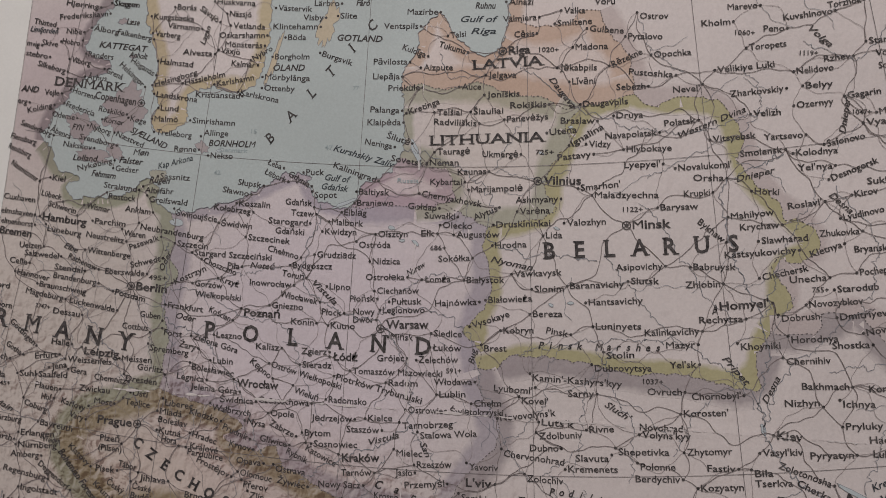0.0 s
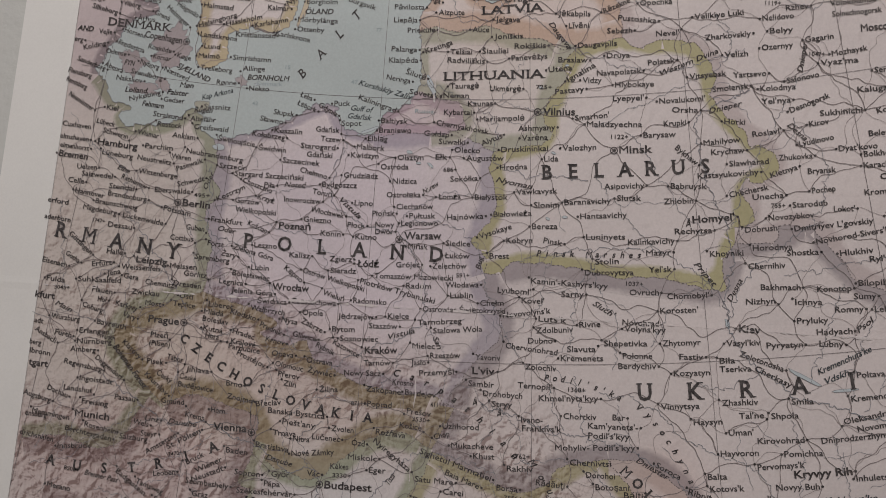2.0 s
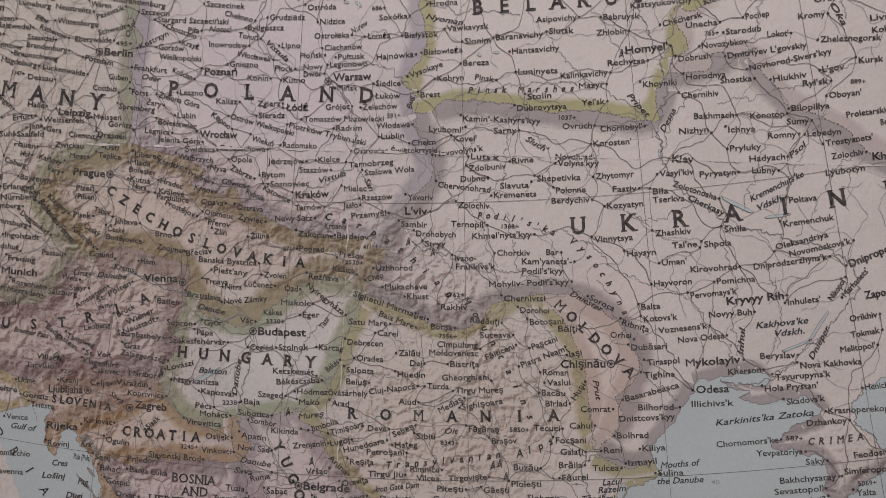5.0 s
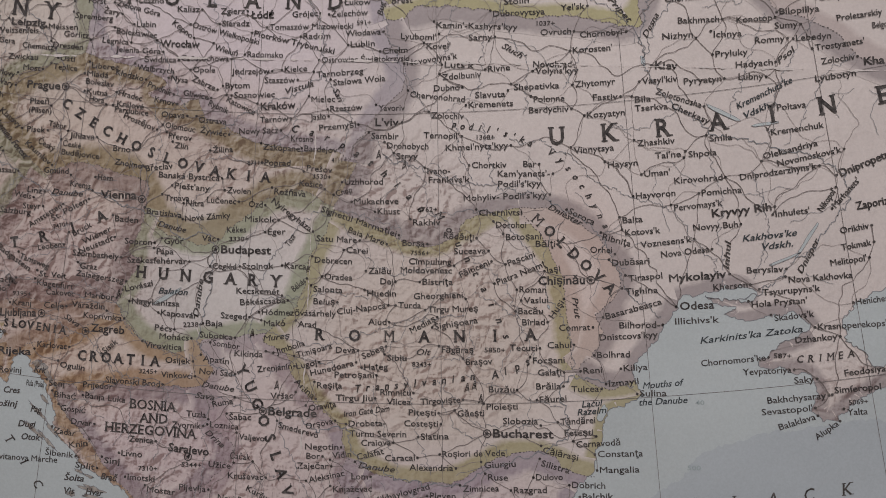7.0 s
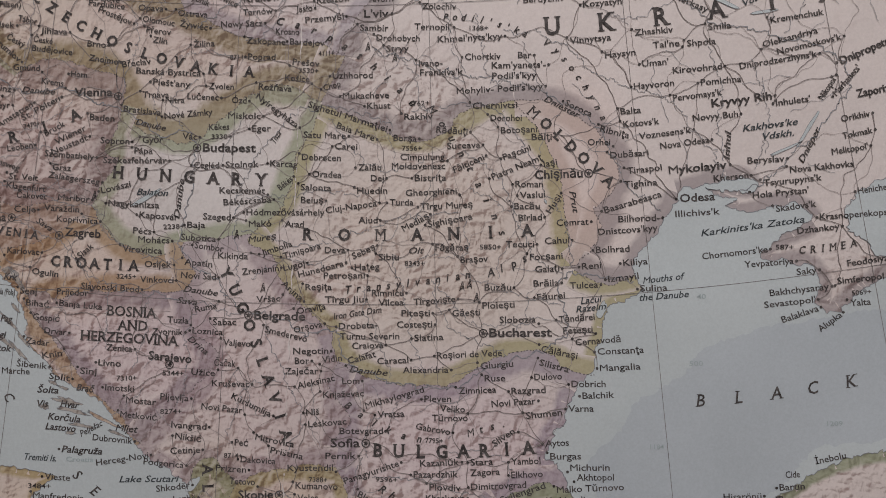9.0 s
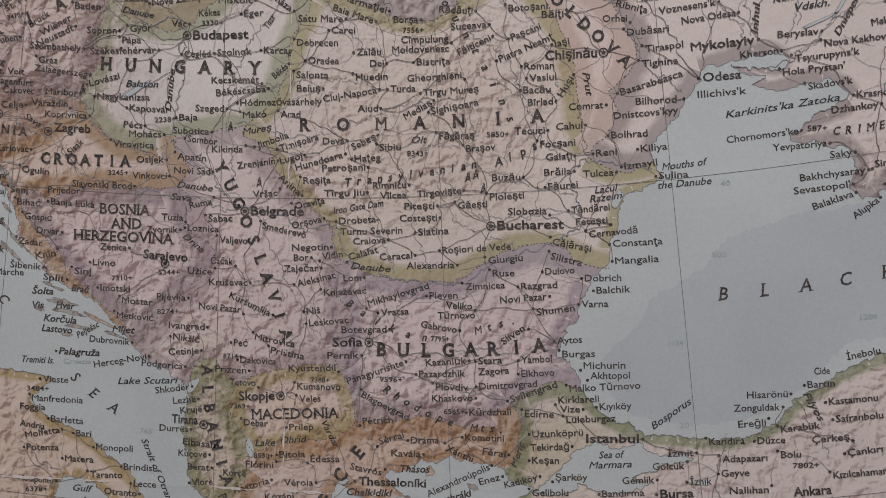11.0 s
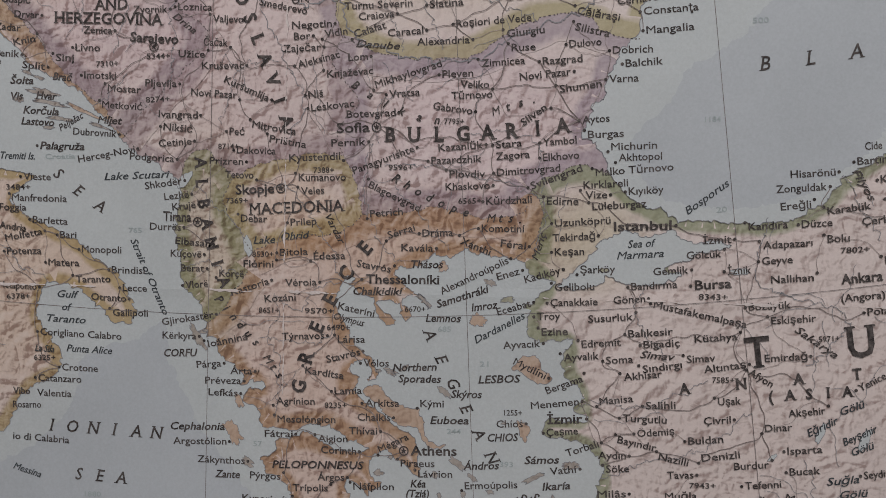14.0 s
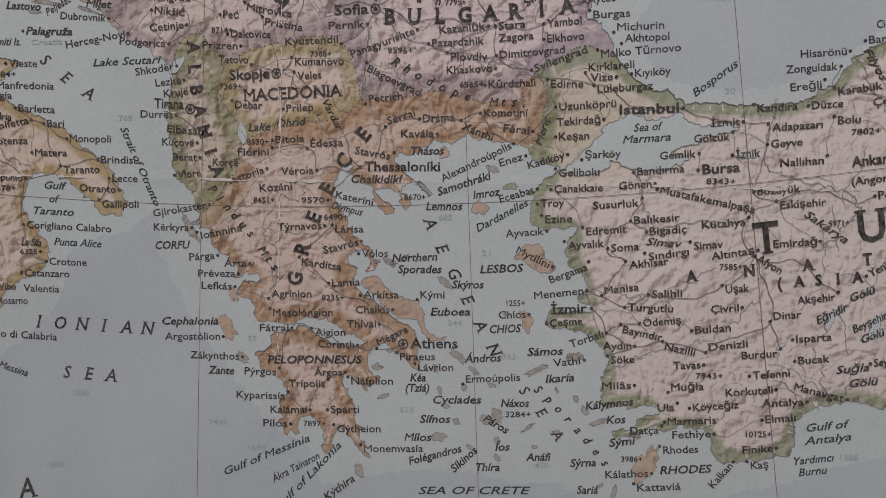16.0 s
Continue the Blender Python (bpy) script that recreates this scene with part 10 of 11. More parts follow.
LINES = """
Frederikshavn/Hjørring/Ålborg/Hobro/Randers/Århus/Horsens/Vejle/Fredericia/Kolding/Åbenrå
Skive/Viborg/Silkeborg/Århus
Randers/Grenå
Fredericia/Odense/Nyborg
Korsør/Roskilde/Copenhagen/Helsingør
Copenhagen/Køge/Næstved/Nykøbing/Gedser
Odense/Svendborg
Malmö/Lund/Hässleholm/Alvesta/Nässjö
Alvesta/Växjö/Nybro/Kalmar
Trelleborg/Malmö/Landskrona/Helsingborg/Halmstad/Falkenberg/Varberg/Kungsbacka
Hässleholm/Kristianstad/Karlshamn/Karlskrona/Nybro
Helsingborg/Hässleholm
Borås/Varberg
Huskvarna/Nässjö/Vetlanda
Alvesta/Värnamo/Borås
Ventspils/Tukums/Riga
Riga/Jelgava/Auce/Priekule/Liepāja
Riga/Jēkabpils/Līvāni/Daugavpils
Jēkabpils/Rēzekne/Sebezh/Pustoshka/Velikiye Luki/Nelidovo/Rzhev/Volokolamsk
Riga/Cēsis/Valmiera/Valka
Riga/Ainaži
Jelgava/Jēkabpils/Madona/Gulbene
Jelgava/Joniškis/Šiauliai/Radviliškis/Kaunas
Liepāja/Jelgava
Šiauliai/Tauragė/Sovetsk/Neman/Kaliningrad
Klaipėda/Kretinga/Telšiai/Šiauliai
Radviliškis/Panevėžys/Rokiškis/Daugavpils
Klaipėda/Šilutė/Sovetsk
Kretinga/Priekule
Kaliningrad/Chernyakhovsk/Kybartai/Kaunas/Vilnius
Sovetsk/Chernyakhovsk
Kaliningrad/Braniewo/Elbląg/Malbork/Tczew
Vilnius/Ignalina/Daugavpils/Rēzekne/Pytalovo/Ostrov
Vilnius/Varėna/Hrodna/Sokółka/Białystok
Vilnius/Lida/Baranavichy/Luninyets/Sarny/Rivne/Zdolbuniv
Vilnius/Smarhon'/Maladzyechna/Minsk
Kaunas/Marijampolė/Alytus
Brest/Kobryn/Bereza/Baranavichy/Minsk/Barysaw/Krupki/Orsha/Smolensk/Kolodnya/Yartsevo/Safonovo/Vyaz'ma/Gagarin/Mozhaysk
Brest/Kobryn/Pinsk/Luninyets/Kalinkavichy/Rechytsa/Homyel'/Dobrush/Novozybkov/Unecha/Pochep/Karachev/Orël
Minsk/Asipovichy/Babruysk/Zhlobin/Homyel'/Chernihiv
Daugavpils/Polatsk/Vitsyebsk/Smolensk/Roslavl'/Zhukovka
Ostrov/Opochka/Nevel'/Vitsyebsk/Orsha/Mahilyow/Bykhaw/Zhlobin/Kalinkavichy/Mazyr/Yel'sk/Ovruch/Korosten'/Zhytomyr/Berdychiv
Polatsk/Nevel'/Velikiye Luki/Toropets/Peno/Kuvshinovo/Torzhok
Polatsk/Maladzyechna/Lida/Vawkavysk/Białystok
Pastavy/Hlybokaye/Polatsk
Orsha/Horki/Krychaw/Unecha
Mahilyow/Krychaw/Roslavl'
Mahilyow/Asipovichy/Slutsk/Baranavichy/Slonim/Vawkavysk
Rzhev/Vyaz'ma/Kaluga/Aleksin/Tula
Rzhev/Staritsa/Torzhok
Nevel'/Velizh
Smolensk/Yel'nya/Sukhinichi/Kozel'sk/Belev
Roslavl'/Kirov/Sukhinichi/Kaluga
Vyaz'ma/Sukhinichi
Kirov/Lyudinovo/Dyat'kovo
Serpukhov/Tula/Shchekino/Plavsk/Mtsensk/Orël/Kromy/Kursk/Oboyan'
Tula/Uzlovaya
Orël/Livny
Lokot'/Dmitriyev L'govskiy/L'gov
Kursk/L'gov/Ryl'sk/Konotop
Zhukovka/Karachev
Kiev/Nizhyn/Bakhmach/Konotop/Shostka
Konotop/Sumy/Trostyanets'
Homyel'/Horodnya/Bakhmach/Pryluky/Pyryatyn
Ovruch/Chornobyl'/Chernihiv/Nizhyn/Pryluky
Bakhmach/Romny/Lubny
Kovel'/Sarny/Korosten'/Kiev
Korosten'/Volyns'kyy/Shepetivka
Berdychiv/Kozyatyn
Kiev/Vasyl'kiv/Fastiv/Kozyatyn/Vinnytsya/Khmel'nyts'kyy/Ternopil'/Zolochiv/L'viv/Przemyśl
Lublin/Chełm/Kovel'/Luts'k/Zdolbuniv/Shepetivka/Polonne/Berdychiv
Brest/Kovel'/Novovolyns'k/Chervonohrad/L'viv
Zdolbuniv/Dubno/L'viv
L'viv/Sambir/Uzhhorod/Chop
L'viv/Stryy/Mukacheve/Chop
Stryy/Ivano-/Chernivtsi
Drohobych/Stryy
Ternopil'/Chortkiv/Chernivtsi/Rădăuţi/Suceava
Khust/Mukacheve
Ivano-/Rakhiv
Fastiv/Bila/Smila
Kiev/Zolotonosha/Cherkasy/Smila/Shpola/Tal'ne/Uman'
Kiev/Pyryatyn/Lubny/Poltava/Kremenchuk/Oleksandriya/Kirovohrad/Pomichna/Pervomays'k/Balta/Kotovs'k
Kotovs'k/Ribniţa/Bălţi
Vinnytsya/Haysyn/Hayvoron
Vinnytsya/Balta/Kotovs'k/Odesa
Pomichna/Voznesens'k/Odesa
Kryvyy Rih/Dniprodzerzhyns'k/Dnipropetrovs'k/Novomoskovs'k
Kryvyy Rih/Inhulets'/Nikopol'/Marhanets'
Voznesens'k/Mykolayiv/Kherson/Nova Kakhovka
Mykolayiv/Novyy Buh/Kirovohrad
Oleksandriya/Dniprodzerzhyns'k
Smila/Kirovohrad
Kryvyy Rih/Kirovohrad
Sumy/Lebedyn/Hadyach/Poltava
Bar/Mohyliv- Podil's'kyy
Melitopol'/Dzhankoy/Simferopol/Bakhchysaray/Sevastopol'
Melitopol'/Tokmak/Orikhiv
Simferopol/Saky/Yevpatoriya
Dzhankoy/Feodosiya
Dzhankoy/Krasnoperekops'k/Kherson
Odesa/Tiraspol/Tighina/Chişinău/Iaşi/Paşcani
Bălţi/Chişinău
Tighina/Basarabeasca/Bolhrad/Izmayil
Reni/Galaţi
Bălţi/Soroca
Suceava/Paşcani/Roman/Bacău/Focşani/Buzău/Ploieşti/Bucharest
Iaşi/Vaslui/Bîrlad/Tecuci/Galaţi/Brăila/Făurei/Buzău
Tecuci/Focşani
Bucharest/Călăraşi
Bucharest/Feteşti/Cernavodă/Constanţa/Mangalia
Bucharest/Giurgiu/Ruse
Făurei/Tăndărei/Feteşti
Ploieşti/Tîrgovişte/Găeşti/Piteşti
Bucharest/Găeşti/Piteşti/Costeşti/Slatina/Craiova/Drobeta-/Orşova/Timişoara
Bucharest/Roşiori de Vede/Caracal/Craiova
Craiova/Calafat
Craiova/Tîrgu Jiu/Petroşani/Haţeg/Deva
Ploieşti/Braşov/Sighişoara/Mediaş/Aiud/Turda/Cluj-Napoca/Huedin/Oradea
Braşov/Făgăraş/Sibiu/Sebeş/Deva/Arad/Timişoara
Tîrgu Mureş/Aiud
Cluj-Napoca/Dej/Bistriţa/Cîmpulung/Suceava
Dej/Baia Mare/Satu Mare/Carei/Oradea/Salonta/Arad
Braşov/Gheorghieni/Tîrgu Mureş
Timişoara/Lugoj/Deva
Timişoara/Jimbolia/Kikinda
Reşiţa/Oraviţa
Sibiu/Rîmnicu
Cernavodă/Tulcea
Roşiori de Vede/Alexandria
Piatra Neamţ/Bacău
Dorohoi/Botoşani/Paşcani
Oradea/Debrecen/Karcag/Szolnok/Cegléd/Budapest
Debrecen/Nyíregyháza/Chop
Miskolc/Nyíregyháza
Budapest/Vác/Nové Zámky/Bratislava
Budapest/Győr/Vienna
Győr/Sopron/Szombathely/Zalaegerszeg/Nagykanizsa
Budapest/Székesfehérvár/Nagykanizsa/Koprivnica/Zagreb
Székesfehérvár/Pápa/Szombathely/Graz
Cegléd/Kecskemét/Szeged/Subotica
Szolnok/Békéscsaba/Arad
Nagykanizsa/Kaposvár/Pécs/Mohács/Osijek
Budapest/Baja/Subotica
Budapest/Eger/Miskolc/Košice
Miskolc/Ózd
Pápa/Győr
Makó/Szeged
Békéscsaba/Hódmezővásárhely/Szeged
Budapest/Pécs
Vary/Most/Teplice/Ústí/Prague/Plzeň/Klatovy
Plzeň/Nürnberg
Prague/Pardubice/Olomouc/Přerov/Ostrava/Katowice
Prague/Tábor/České/Linz
Prague/Mladá/Liberec/Hradec/Pardubice
Jihlava/Brno/Břeclav/Vienna
Brno/Prostějov/Olomouc/Krnov
Břeclav/Bratislava/Vienna
Písek/Tábor/Jihlava
Plzeň/České
Plzeň/Vary/Chemnitz
Žilina/Poprad/Prešov/Košice/Chop
Bratislava/Trnava/Piešt'any/Žilina/Ostrava
Trnava/Nitra/Zvolen/Lučenec/Rožňava/Košice
Zvolen/Banská Bystrica/Žilina
Nitra/Nové Zámky
Prešov/Bardejov/Nowy Sącz
Krnov/Opava/Ostrava
Brno/Přerov/Zlín
Hora/Jihlava/Znojmo
Prague/Hradec/Wałbrzych
Warsaw/Kutno/Konin/Poznań/Frankfurt/Berlin
Warsaw/Mińsk/Siedlce/Brest
Warsaw/Białystok
Warsaw/Legionowo/Ciechanów/Nidzica/Malbork/Tczew/Gdańsk/Gdynia/Łębork/Słupsk/Sławno/Koszalin/Świdwin/Stargard Szczeciński/Szczecin
Warsaw/Lublin
Warsaw/Grójec/Radom/Kielce/Jędrzejów/Kraków
Warsaw/Tomaszów Mazowiecki/Piotrków Trybunalski/Radomsko/Częstochowa/Katowice
Łódź/Sieradz/Kalisz/Ostrów Wielkopolski/Leszno
Poznań/Kościan/Leszno/Wrocław
Poznań/Gniezno/Inowrocław/Toruń/Ostróda/Olsztyn
Poznań/Krzyż/Choszczno/Stargard Szczeciński
Bydgoszcz/Piła/Krzyż/Gorzów/Kostrzyn/Berlin
Bydgoszcz/Toruń/Włocławek/Kutno/Zgierz/Łódź
Bydgoszcz/Chełmno/Tczew
Bydgoszcz/Inowrocław
Piła/Szczecinek/Koszalin/Kołobrzeg
Szczecin/Kostrzyn/Zielona Góra/Lubin/Wrocław
Poznań/Zielona Góra/Żary
Wrocław/Legnica/Bolesławiec/Görlitz/Dresden
Legnica/Żary/Forst/Cottbus
Wrocław/Opole/Gliwice/Katowice/Kraków/Tarnów/Rzeszów/Przemyśl
Wrocław/Świdnica/Wałbrzych/Jelenia Góra/Görlitz
Wrocław/Kłodzko/Hradec
Opole/Częstochowa/Kielce
Nysa/Opole/Wieluń
Nysa/Prudnik/Gliwice
Wrocław/Ostrów Wielkopolski/Kępno/Bytom/Katowice
Wieluń/Kępno
Olsztyn/Ełk/Augustów/Sokółka
Olsztyn/Nidzica
Olsztyn/Elbląg
Ełk/Białystok
Ostrołęka/Łomża/Białystok
Lublin/Stalowa Wola/Rzeszów
Radom/Ostrowiec Świętokrzyski/Tarnobrzeg
Tarnów/Nowy Sącz
Kraków/Zakopane
Jasło/Rzeszów
Siedlce/Łuków/Lublin
Gdańsk/Elbląg
Grudziądz/Toruń
Płock/Kutno
Szczecin/Świnoujście
Szczecin/Pasewalk
Suwałki/Olecko/Ełk
Radom/Tomaszów Mazowiecki/Łódź
Kielce/Tarnobrzeg/Mielec/Tarnów
Hamburg/Lübeck/Wismar/Rostock/Stralsund/Altefähr/Sassnitz
Hamburg/Neumünster/Kiel
Hamburg/Bremen
Hamburg/Lüneburg/Uelzen/Celle/Hannover/Göttingen/Fulda/Würzburg/Nürnberg
Hannover/Braunschweig/Magdeburg/Brandenburg/Potsdam/Berlin/Wittenberge/Hamburg
Berlin/Neustrelitz/Waren/Rostock
Berlin/Eberswalde/Pasewalk/Anklam/Greifswald/Stralsund
Wittenberge/Schwerin/Wismar
Neustrelitz/Neubrandenburg/Stralsund
Berlin/Luckenwalde/Leipzig
Berlin/Cottbus/Görlitz
Berlin/Dresden/Ústí
Leipzig/Meissen/Dresden/Chemnitz
Magdeburg/Dessau/Halle/Leipzig/Cottbus/Guben
Halle/Weissenfels/Erfurt/Gotha/Eisenach/Fulda
Weissenfels/Jena/Saalfeld/Coburg/Erlangen/Nürnberg
Leipzig/Gera/Saalfeld
Leipzig/Chemnitz/Plauen/Hof/Bayreuth/Nürnberg
Hof/Regensburg/Landshut/Freising/Munich
Nürnberg/Regensburg/Deggendorf/Passau/Linz
Nürnberg/Ingolstadt/Munich
Augsburg/Munich/Rosenheim/Salzburg
Rosenheim/Innsbruck
Fürth/Ansbach
Magdeburg/Stendal/Wittenberge
Stendal/Salzwedel/Uelzen/Bremen
Hannover/Stendal/Rathenow/Berlin
Suhl/Erfurt
Memmingen/Augsburg
Bremen/Hannover
Neumünster/Åbenrå
Munich/Deggendorf
Regensburg/Ingolstadt/Augsburg
Eisenach/Suhl/Coburg
Rostock/Schwerin/Lübeck
Göttingen/Erfurt
Magdeburg/Halle
Augsburg/Ansbach/Würzburg
Salzburg/Linz/Amstetten/St. Pölten/Vienna/Baden/Neustadt/Bruck/Leoben/Klagenfurt/Villach
Bruck/Graz/Maribor/Celje/Ljubljana
Salzburg/Badgastein/Villach
Vienna/Krems/Gmünd/České
Linz/Wels/Passau
Innsbruck/Merano
Leoben/Steyr/Linz
Villach/Tarvisio/Udine
Villach/Kranj/Ljubljana/Trieste
Ljubljana/Zagreb
Venice/Udine/Gorizia/Trieste
Vienna/Znojmo
Maribor/Klagenfurt
Innsbruck/Badgastein/Leoben
Zagreb/Sisak/Slavonski Brod/Vinkovci/Ruma/Belgrade
Zagreb/Karlovac/Ogulin/Rijeka/Ljubljana
Ogulin/Gospić/Knin/Split
Knin/Šibenik
Sisak/Prijedor/Bihać/Knin
Prijedor/Banja Luka/Zenica
Slavonski Brod/Zenica/Sarajevo/Mostar/Metković
Osijek/Vinkovci
Varaždin/Koprivnica/Virovitica/Osijek
Belgrade/Novi Sad/Subotica
Belgrade/Vršac/Timişoara
Belgrade/Smederevo/Kruševac/Aleksinac/Niš
Belgrade/Šabac/Valjevo/Užice/Podgorica/Cetinje
Niš/Leskovac/Kumanovo/Skopje
Niš/Sofia
Niš/Knjaževac/Zaječar/Negotin
Zaječar/Bor
Užice/Čačak/Kruševac
Mitrovica/Priština/Skopje
Mitrovica/Novi Pazar/Čačak
Podgorica/Nikšić
Podgorica/Shkodër
Novi Sad/Sombor/Subotica
Kikinda/Zrenjanin/Belgrade
Tuzla/Vinkovci
Zvornik/Loznica/Ruma
Skopje/Veles/Thessaloníki
Veles/Prilep/Bitola/Flórini/Édessa/Véroia/Thessaloníki/Sérrai/Dráma/Xánthi/Komotiní/Alexandroúpolis/Férai/Uzunköprü/Edirne
Tetovo/Skopje
Thessaloníki/Kateríni/Lárisa/Kardítsa/Lamía/Thívai/Athens/Piraeus
Lárisa/Vólos
Athens/Mégara/Corinth/Aigion/Fátrai/Pýrgos/Kyparissía/Kalámai
Corinth/Árgos/Trípolis/Kalámai
Durrës/Tirana
Durrës/Elbasan
Sofia/Pernik/Blagoevgrad/Petrich
Pernik/Kyustendil
Sofia/Botevgrad/Pleven/Veliko/Shumen/Varna
Sofia/Pazardzhik/Plovdiv/Dimitrovgrad/Svilengrad/Edirne/Lüleburgaz/Istanbul
Plovdiv/Stara/Yambol/Aytos/Burgas
Sofia/Vratsa/Mikhaylovgrad/Lom
Vidin/Mikhaylovgrad
Ruse/Razgrad/Shumen
Ruse/Veliko/Gabrovo/Stara/Dimitrovgrad/Kŭrdzhali
Dobrich/Varna
Silistra/Dulovo/Shumen
Sofia/Kazanlŭk/Sliven/Aytos
Yambol/Elkhovo
Shumen/Aytos
Kırklareli/Lüleburgaz
Istanbul/İzmit/Adapazarı/Geyve/Bozüyük/Eskişehir/Polatlı
Eskişehir/Kütahya/Afyon/Akşehir
Balıkesir/Kütahya
Bandırma/Susurluk/Balıkesir/Soma/Akhisar/Manisa/Menemen/İzmir
Manisa/Turgutlu/Salihli/Uşak/Afyon
İzmir/Torbalı/Aydın/Nazilli/Denizli/Dinar/Afyon
Dinar/Burdur
Torbalı/Ödemiş
Zonguldak/Karabük/Çerkeş/Çankırı
Söke/Aydın
Manfredonia/Barletta/Molfetta/Bari/Monopoli/Brindisi/Lecce/Otranto
Bari/Taranto/Metaponto/Potenza
Taranto/Brindisi
Metaponto/Corigliano Calabro/Crotone/Catanzaro
Lecce/Gallipoli
"""


def track(points, sway, seed):
    """A smooth line through the places, bending a little between them."""
    dense = []
    for i in range(len(points) - 1):
        p0, p1, p2, p3 = points[max(i - 1, 0)], points[i], points[i + 1], points[min(i + 2, len(points) - 1)]
        side, long = Vector((p1.y - p2.y, p2.x - p1.x)), (p2 - p1).length
        m1, m2 = (p2 - p0) * 0.5, (p3 - p1) * 0.5
        m1, m2 = m1 * min(1.0, long / max(m1.length, 1e-6)), m2 * min(1.0, long / max(m2.length, 1e-6))
        steps = max(5, int(long / 0.0007))
        for k in range(steps):
            f = k / steps
            p = (2 * f ** 3 - 3 * f * f + 1) * p1 + (f ** 3 - 2 * f * f + f) * m1 + (3 * f * f - 2 * f ** 3) * p2 + (f ** 3 - f * f) * m2
            bend = sway * noise.noise((p.x * 70, p.y * 70, seed)) + 0.2 * sway * noise.noise((p.x * 300, p.y * 300, seed + 4))
            dense.append(p + side * bend * math.sin(math.pi * f))
    dense.append(points[-1])
    return dense


def join(net, line, width, level):
    v, q = stroke(line, width, level)
    net[1].extend(tuple(n + len(net[0]) for n in f) for f in q)
    net[0].extend(v)


nets = [([], []) for c in COUNTRIES]
for chain in LINES.strip().splitlines():
    stops, home = [], None
    for name in chain.split("/"):
        p, country = min(STATIONS[name], key=lambda s: (s[0] - stops[-1]).length if stops else 0)
        home = country if home is None else home
        stops.append(p)
    join(nets[home], track(stops, 0.3, 2.0), 0.00019, 108)
for country, (verts, faces) in zip(COUNTRIES, nets):
    body = part("country_print", flat_mesh("country_print", verts, faces, relief=False), road_ink, wall_map, country.label)
    tagged(body, kind="stuff")
    country.finish(body)


def byways(places, reach, drop):
    """Fine roads between neighbouring towns that have no third town between them."""
    net = [], []
    for i, (x, y) in enumerate(places):
        for j in range(i):
            u, w = places[j]
            d2 = (u - x) ** 2 + (w - y) ** 2
            if d2 > reach * reach or d2 < 0.002 ** 2 or random.random() < drop:
                continue
            near = (places[:, 0] - (x + u) / 2) ** 2 + (places[:, 1] - (y + w) / 2) ** 2 < d2 * 0.235
            a, b = Vector((x, y)), Vector((u, w))
            if near.any() or any(at_sea(*a.lerp(b, f)) for f in (0.12, 0.3, 0.5, 0.7, 0.88)):
                continue
            join(net, track([a, b], 0.45, 9.0), 0.00011, 106)
    return net


random.seed(12)
north = np.array([(x, y) for x, y, c in TOWNS if y > -0.03])
south = np.array([(x, y) for x, y, c in TOWNS if y <= -0.03])
for verts, faces in (byways(north, 0.036, 0.45), byways(south, 0.030, 0.72)):
    tagged(part("road_network", flat_mesh("road_network", verts, faces, relief=False), rail_ink, wall_map, "fine grey printed roads between the towns"), kind="stuff")


# ---- rivers ----
def river(width, *knots):
    stroke_part("river", wavy(knots, 0.0024, 21.0, 0.0005), width * 0.9, 105, river_ink)


river(0.00028, (12.1, 49.0), (13.46, 48.57), (14.3, 48.3), (15.6, 48.4), (16.4, 48.2), (17.1, 48.14), (18.1, 47.75), (18.8, 47.82), (19.05, 47.5), (18.95, 46.6), (18.8, 45.9), (19.85, 45.25), (20.45, 44.85))
river(0.00032, (20.45, 44.85), (21.4, 44.75), (22.0, 44.5), (22.6, 44.6), (22.9, 44.1), (23.8, 43.75), (25.4, 43.65), (26.0, 43.9), (27.3, 44.15), (28.0, 44.4), (27.9, 45.2), (28.3, 45.4), (29.6, 45.2))
river(0.00024, (18.9, 49.6), (19.9, 50.05), (21.6, 50.6), (21.8, 51.4), (21.0, 52.25), (19.7, 52.5), (18.6, 53.0), (18.8, 53.8), (18.9, 54.3))
river(0.00024, (18.0, 50.0), (17.0, 51.1), (15.9, 51.8), (14.7, 52.1), (14.55, 52.8), (14.4, 53.4))
river(0.00024, (14.4, 50.5), (13.7, 51.05), (12.4, 51.9), (11.7, 52.3), (11.5, 53.0), (10.0, 53.5))
river(0.00026, (32.0, 54.9), (30.4, 54.5), (30.3, 53.6), (30.9, 52.0), (30.6, 50.5), (32.0, 49.4), (33.4, 49.0), (35.0, 48.5), (35.1, 47.8), (33.4, 46.8), (32.3, 46.5))
river(0.00022, (23.5, 49.3), (25.5, 48.8), (27.5, 48.5), (29.0, 47.8), (29.7, 46.8), (30.4, 46.3))
river(0.00018, (24.5, 48.2), (26.5, 48.2), (27.6, 47.0), (28.2, 46.0), (28.2, 45.5))
river(0.00020, (24.0, 48.0), (22.2, 48.3), (21.0, 47.8), (20.2, 46.8), (20.2, 45.8), (20.3, 45.2))
river(0.00020, (14.6, 46.1), (16.0, 45.7), (17.0, 45.2), (18.8, 45.0), (20.4, 44.8))
river(0.00018, (12.5, 46.8), (15.6, 46.5), (17.5, 45.8), (18.8, 45.6))
river(0.00018, (23.5, 42.2), (24.8, 42.1), (26.5, 41.6), (26.3, 40.9))
river(0.00018, (20.8, 41.8), (21.6, 41.9), (22.2, 41.3), (22.6, 40.6))
river(0.00020, (26.8, 53.4), (24.0, 53.7), (23.9, 54.5), (22.5, 55.1), (21.3, 55.3))
river(0.00018, (24.6, 51.9), (26.5, 52.1), (28.8, 52.0), (30.3, 51.3), (30.6, 50.6))
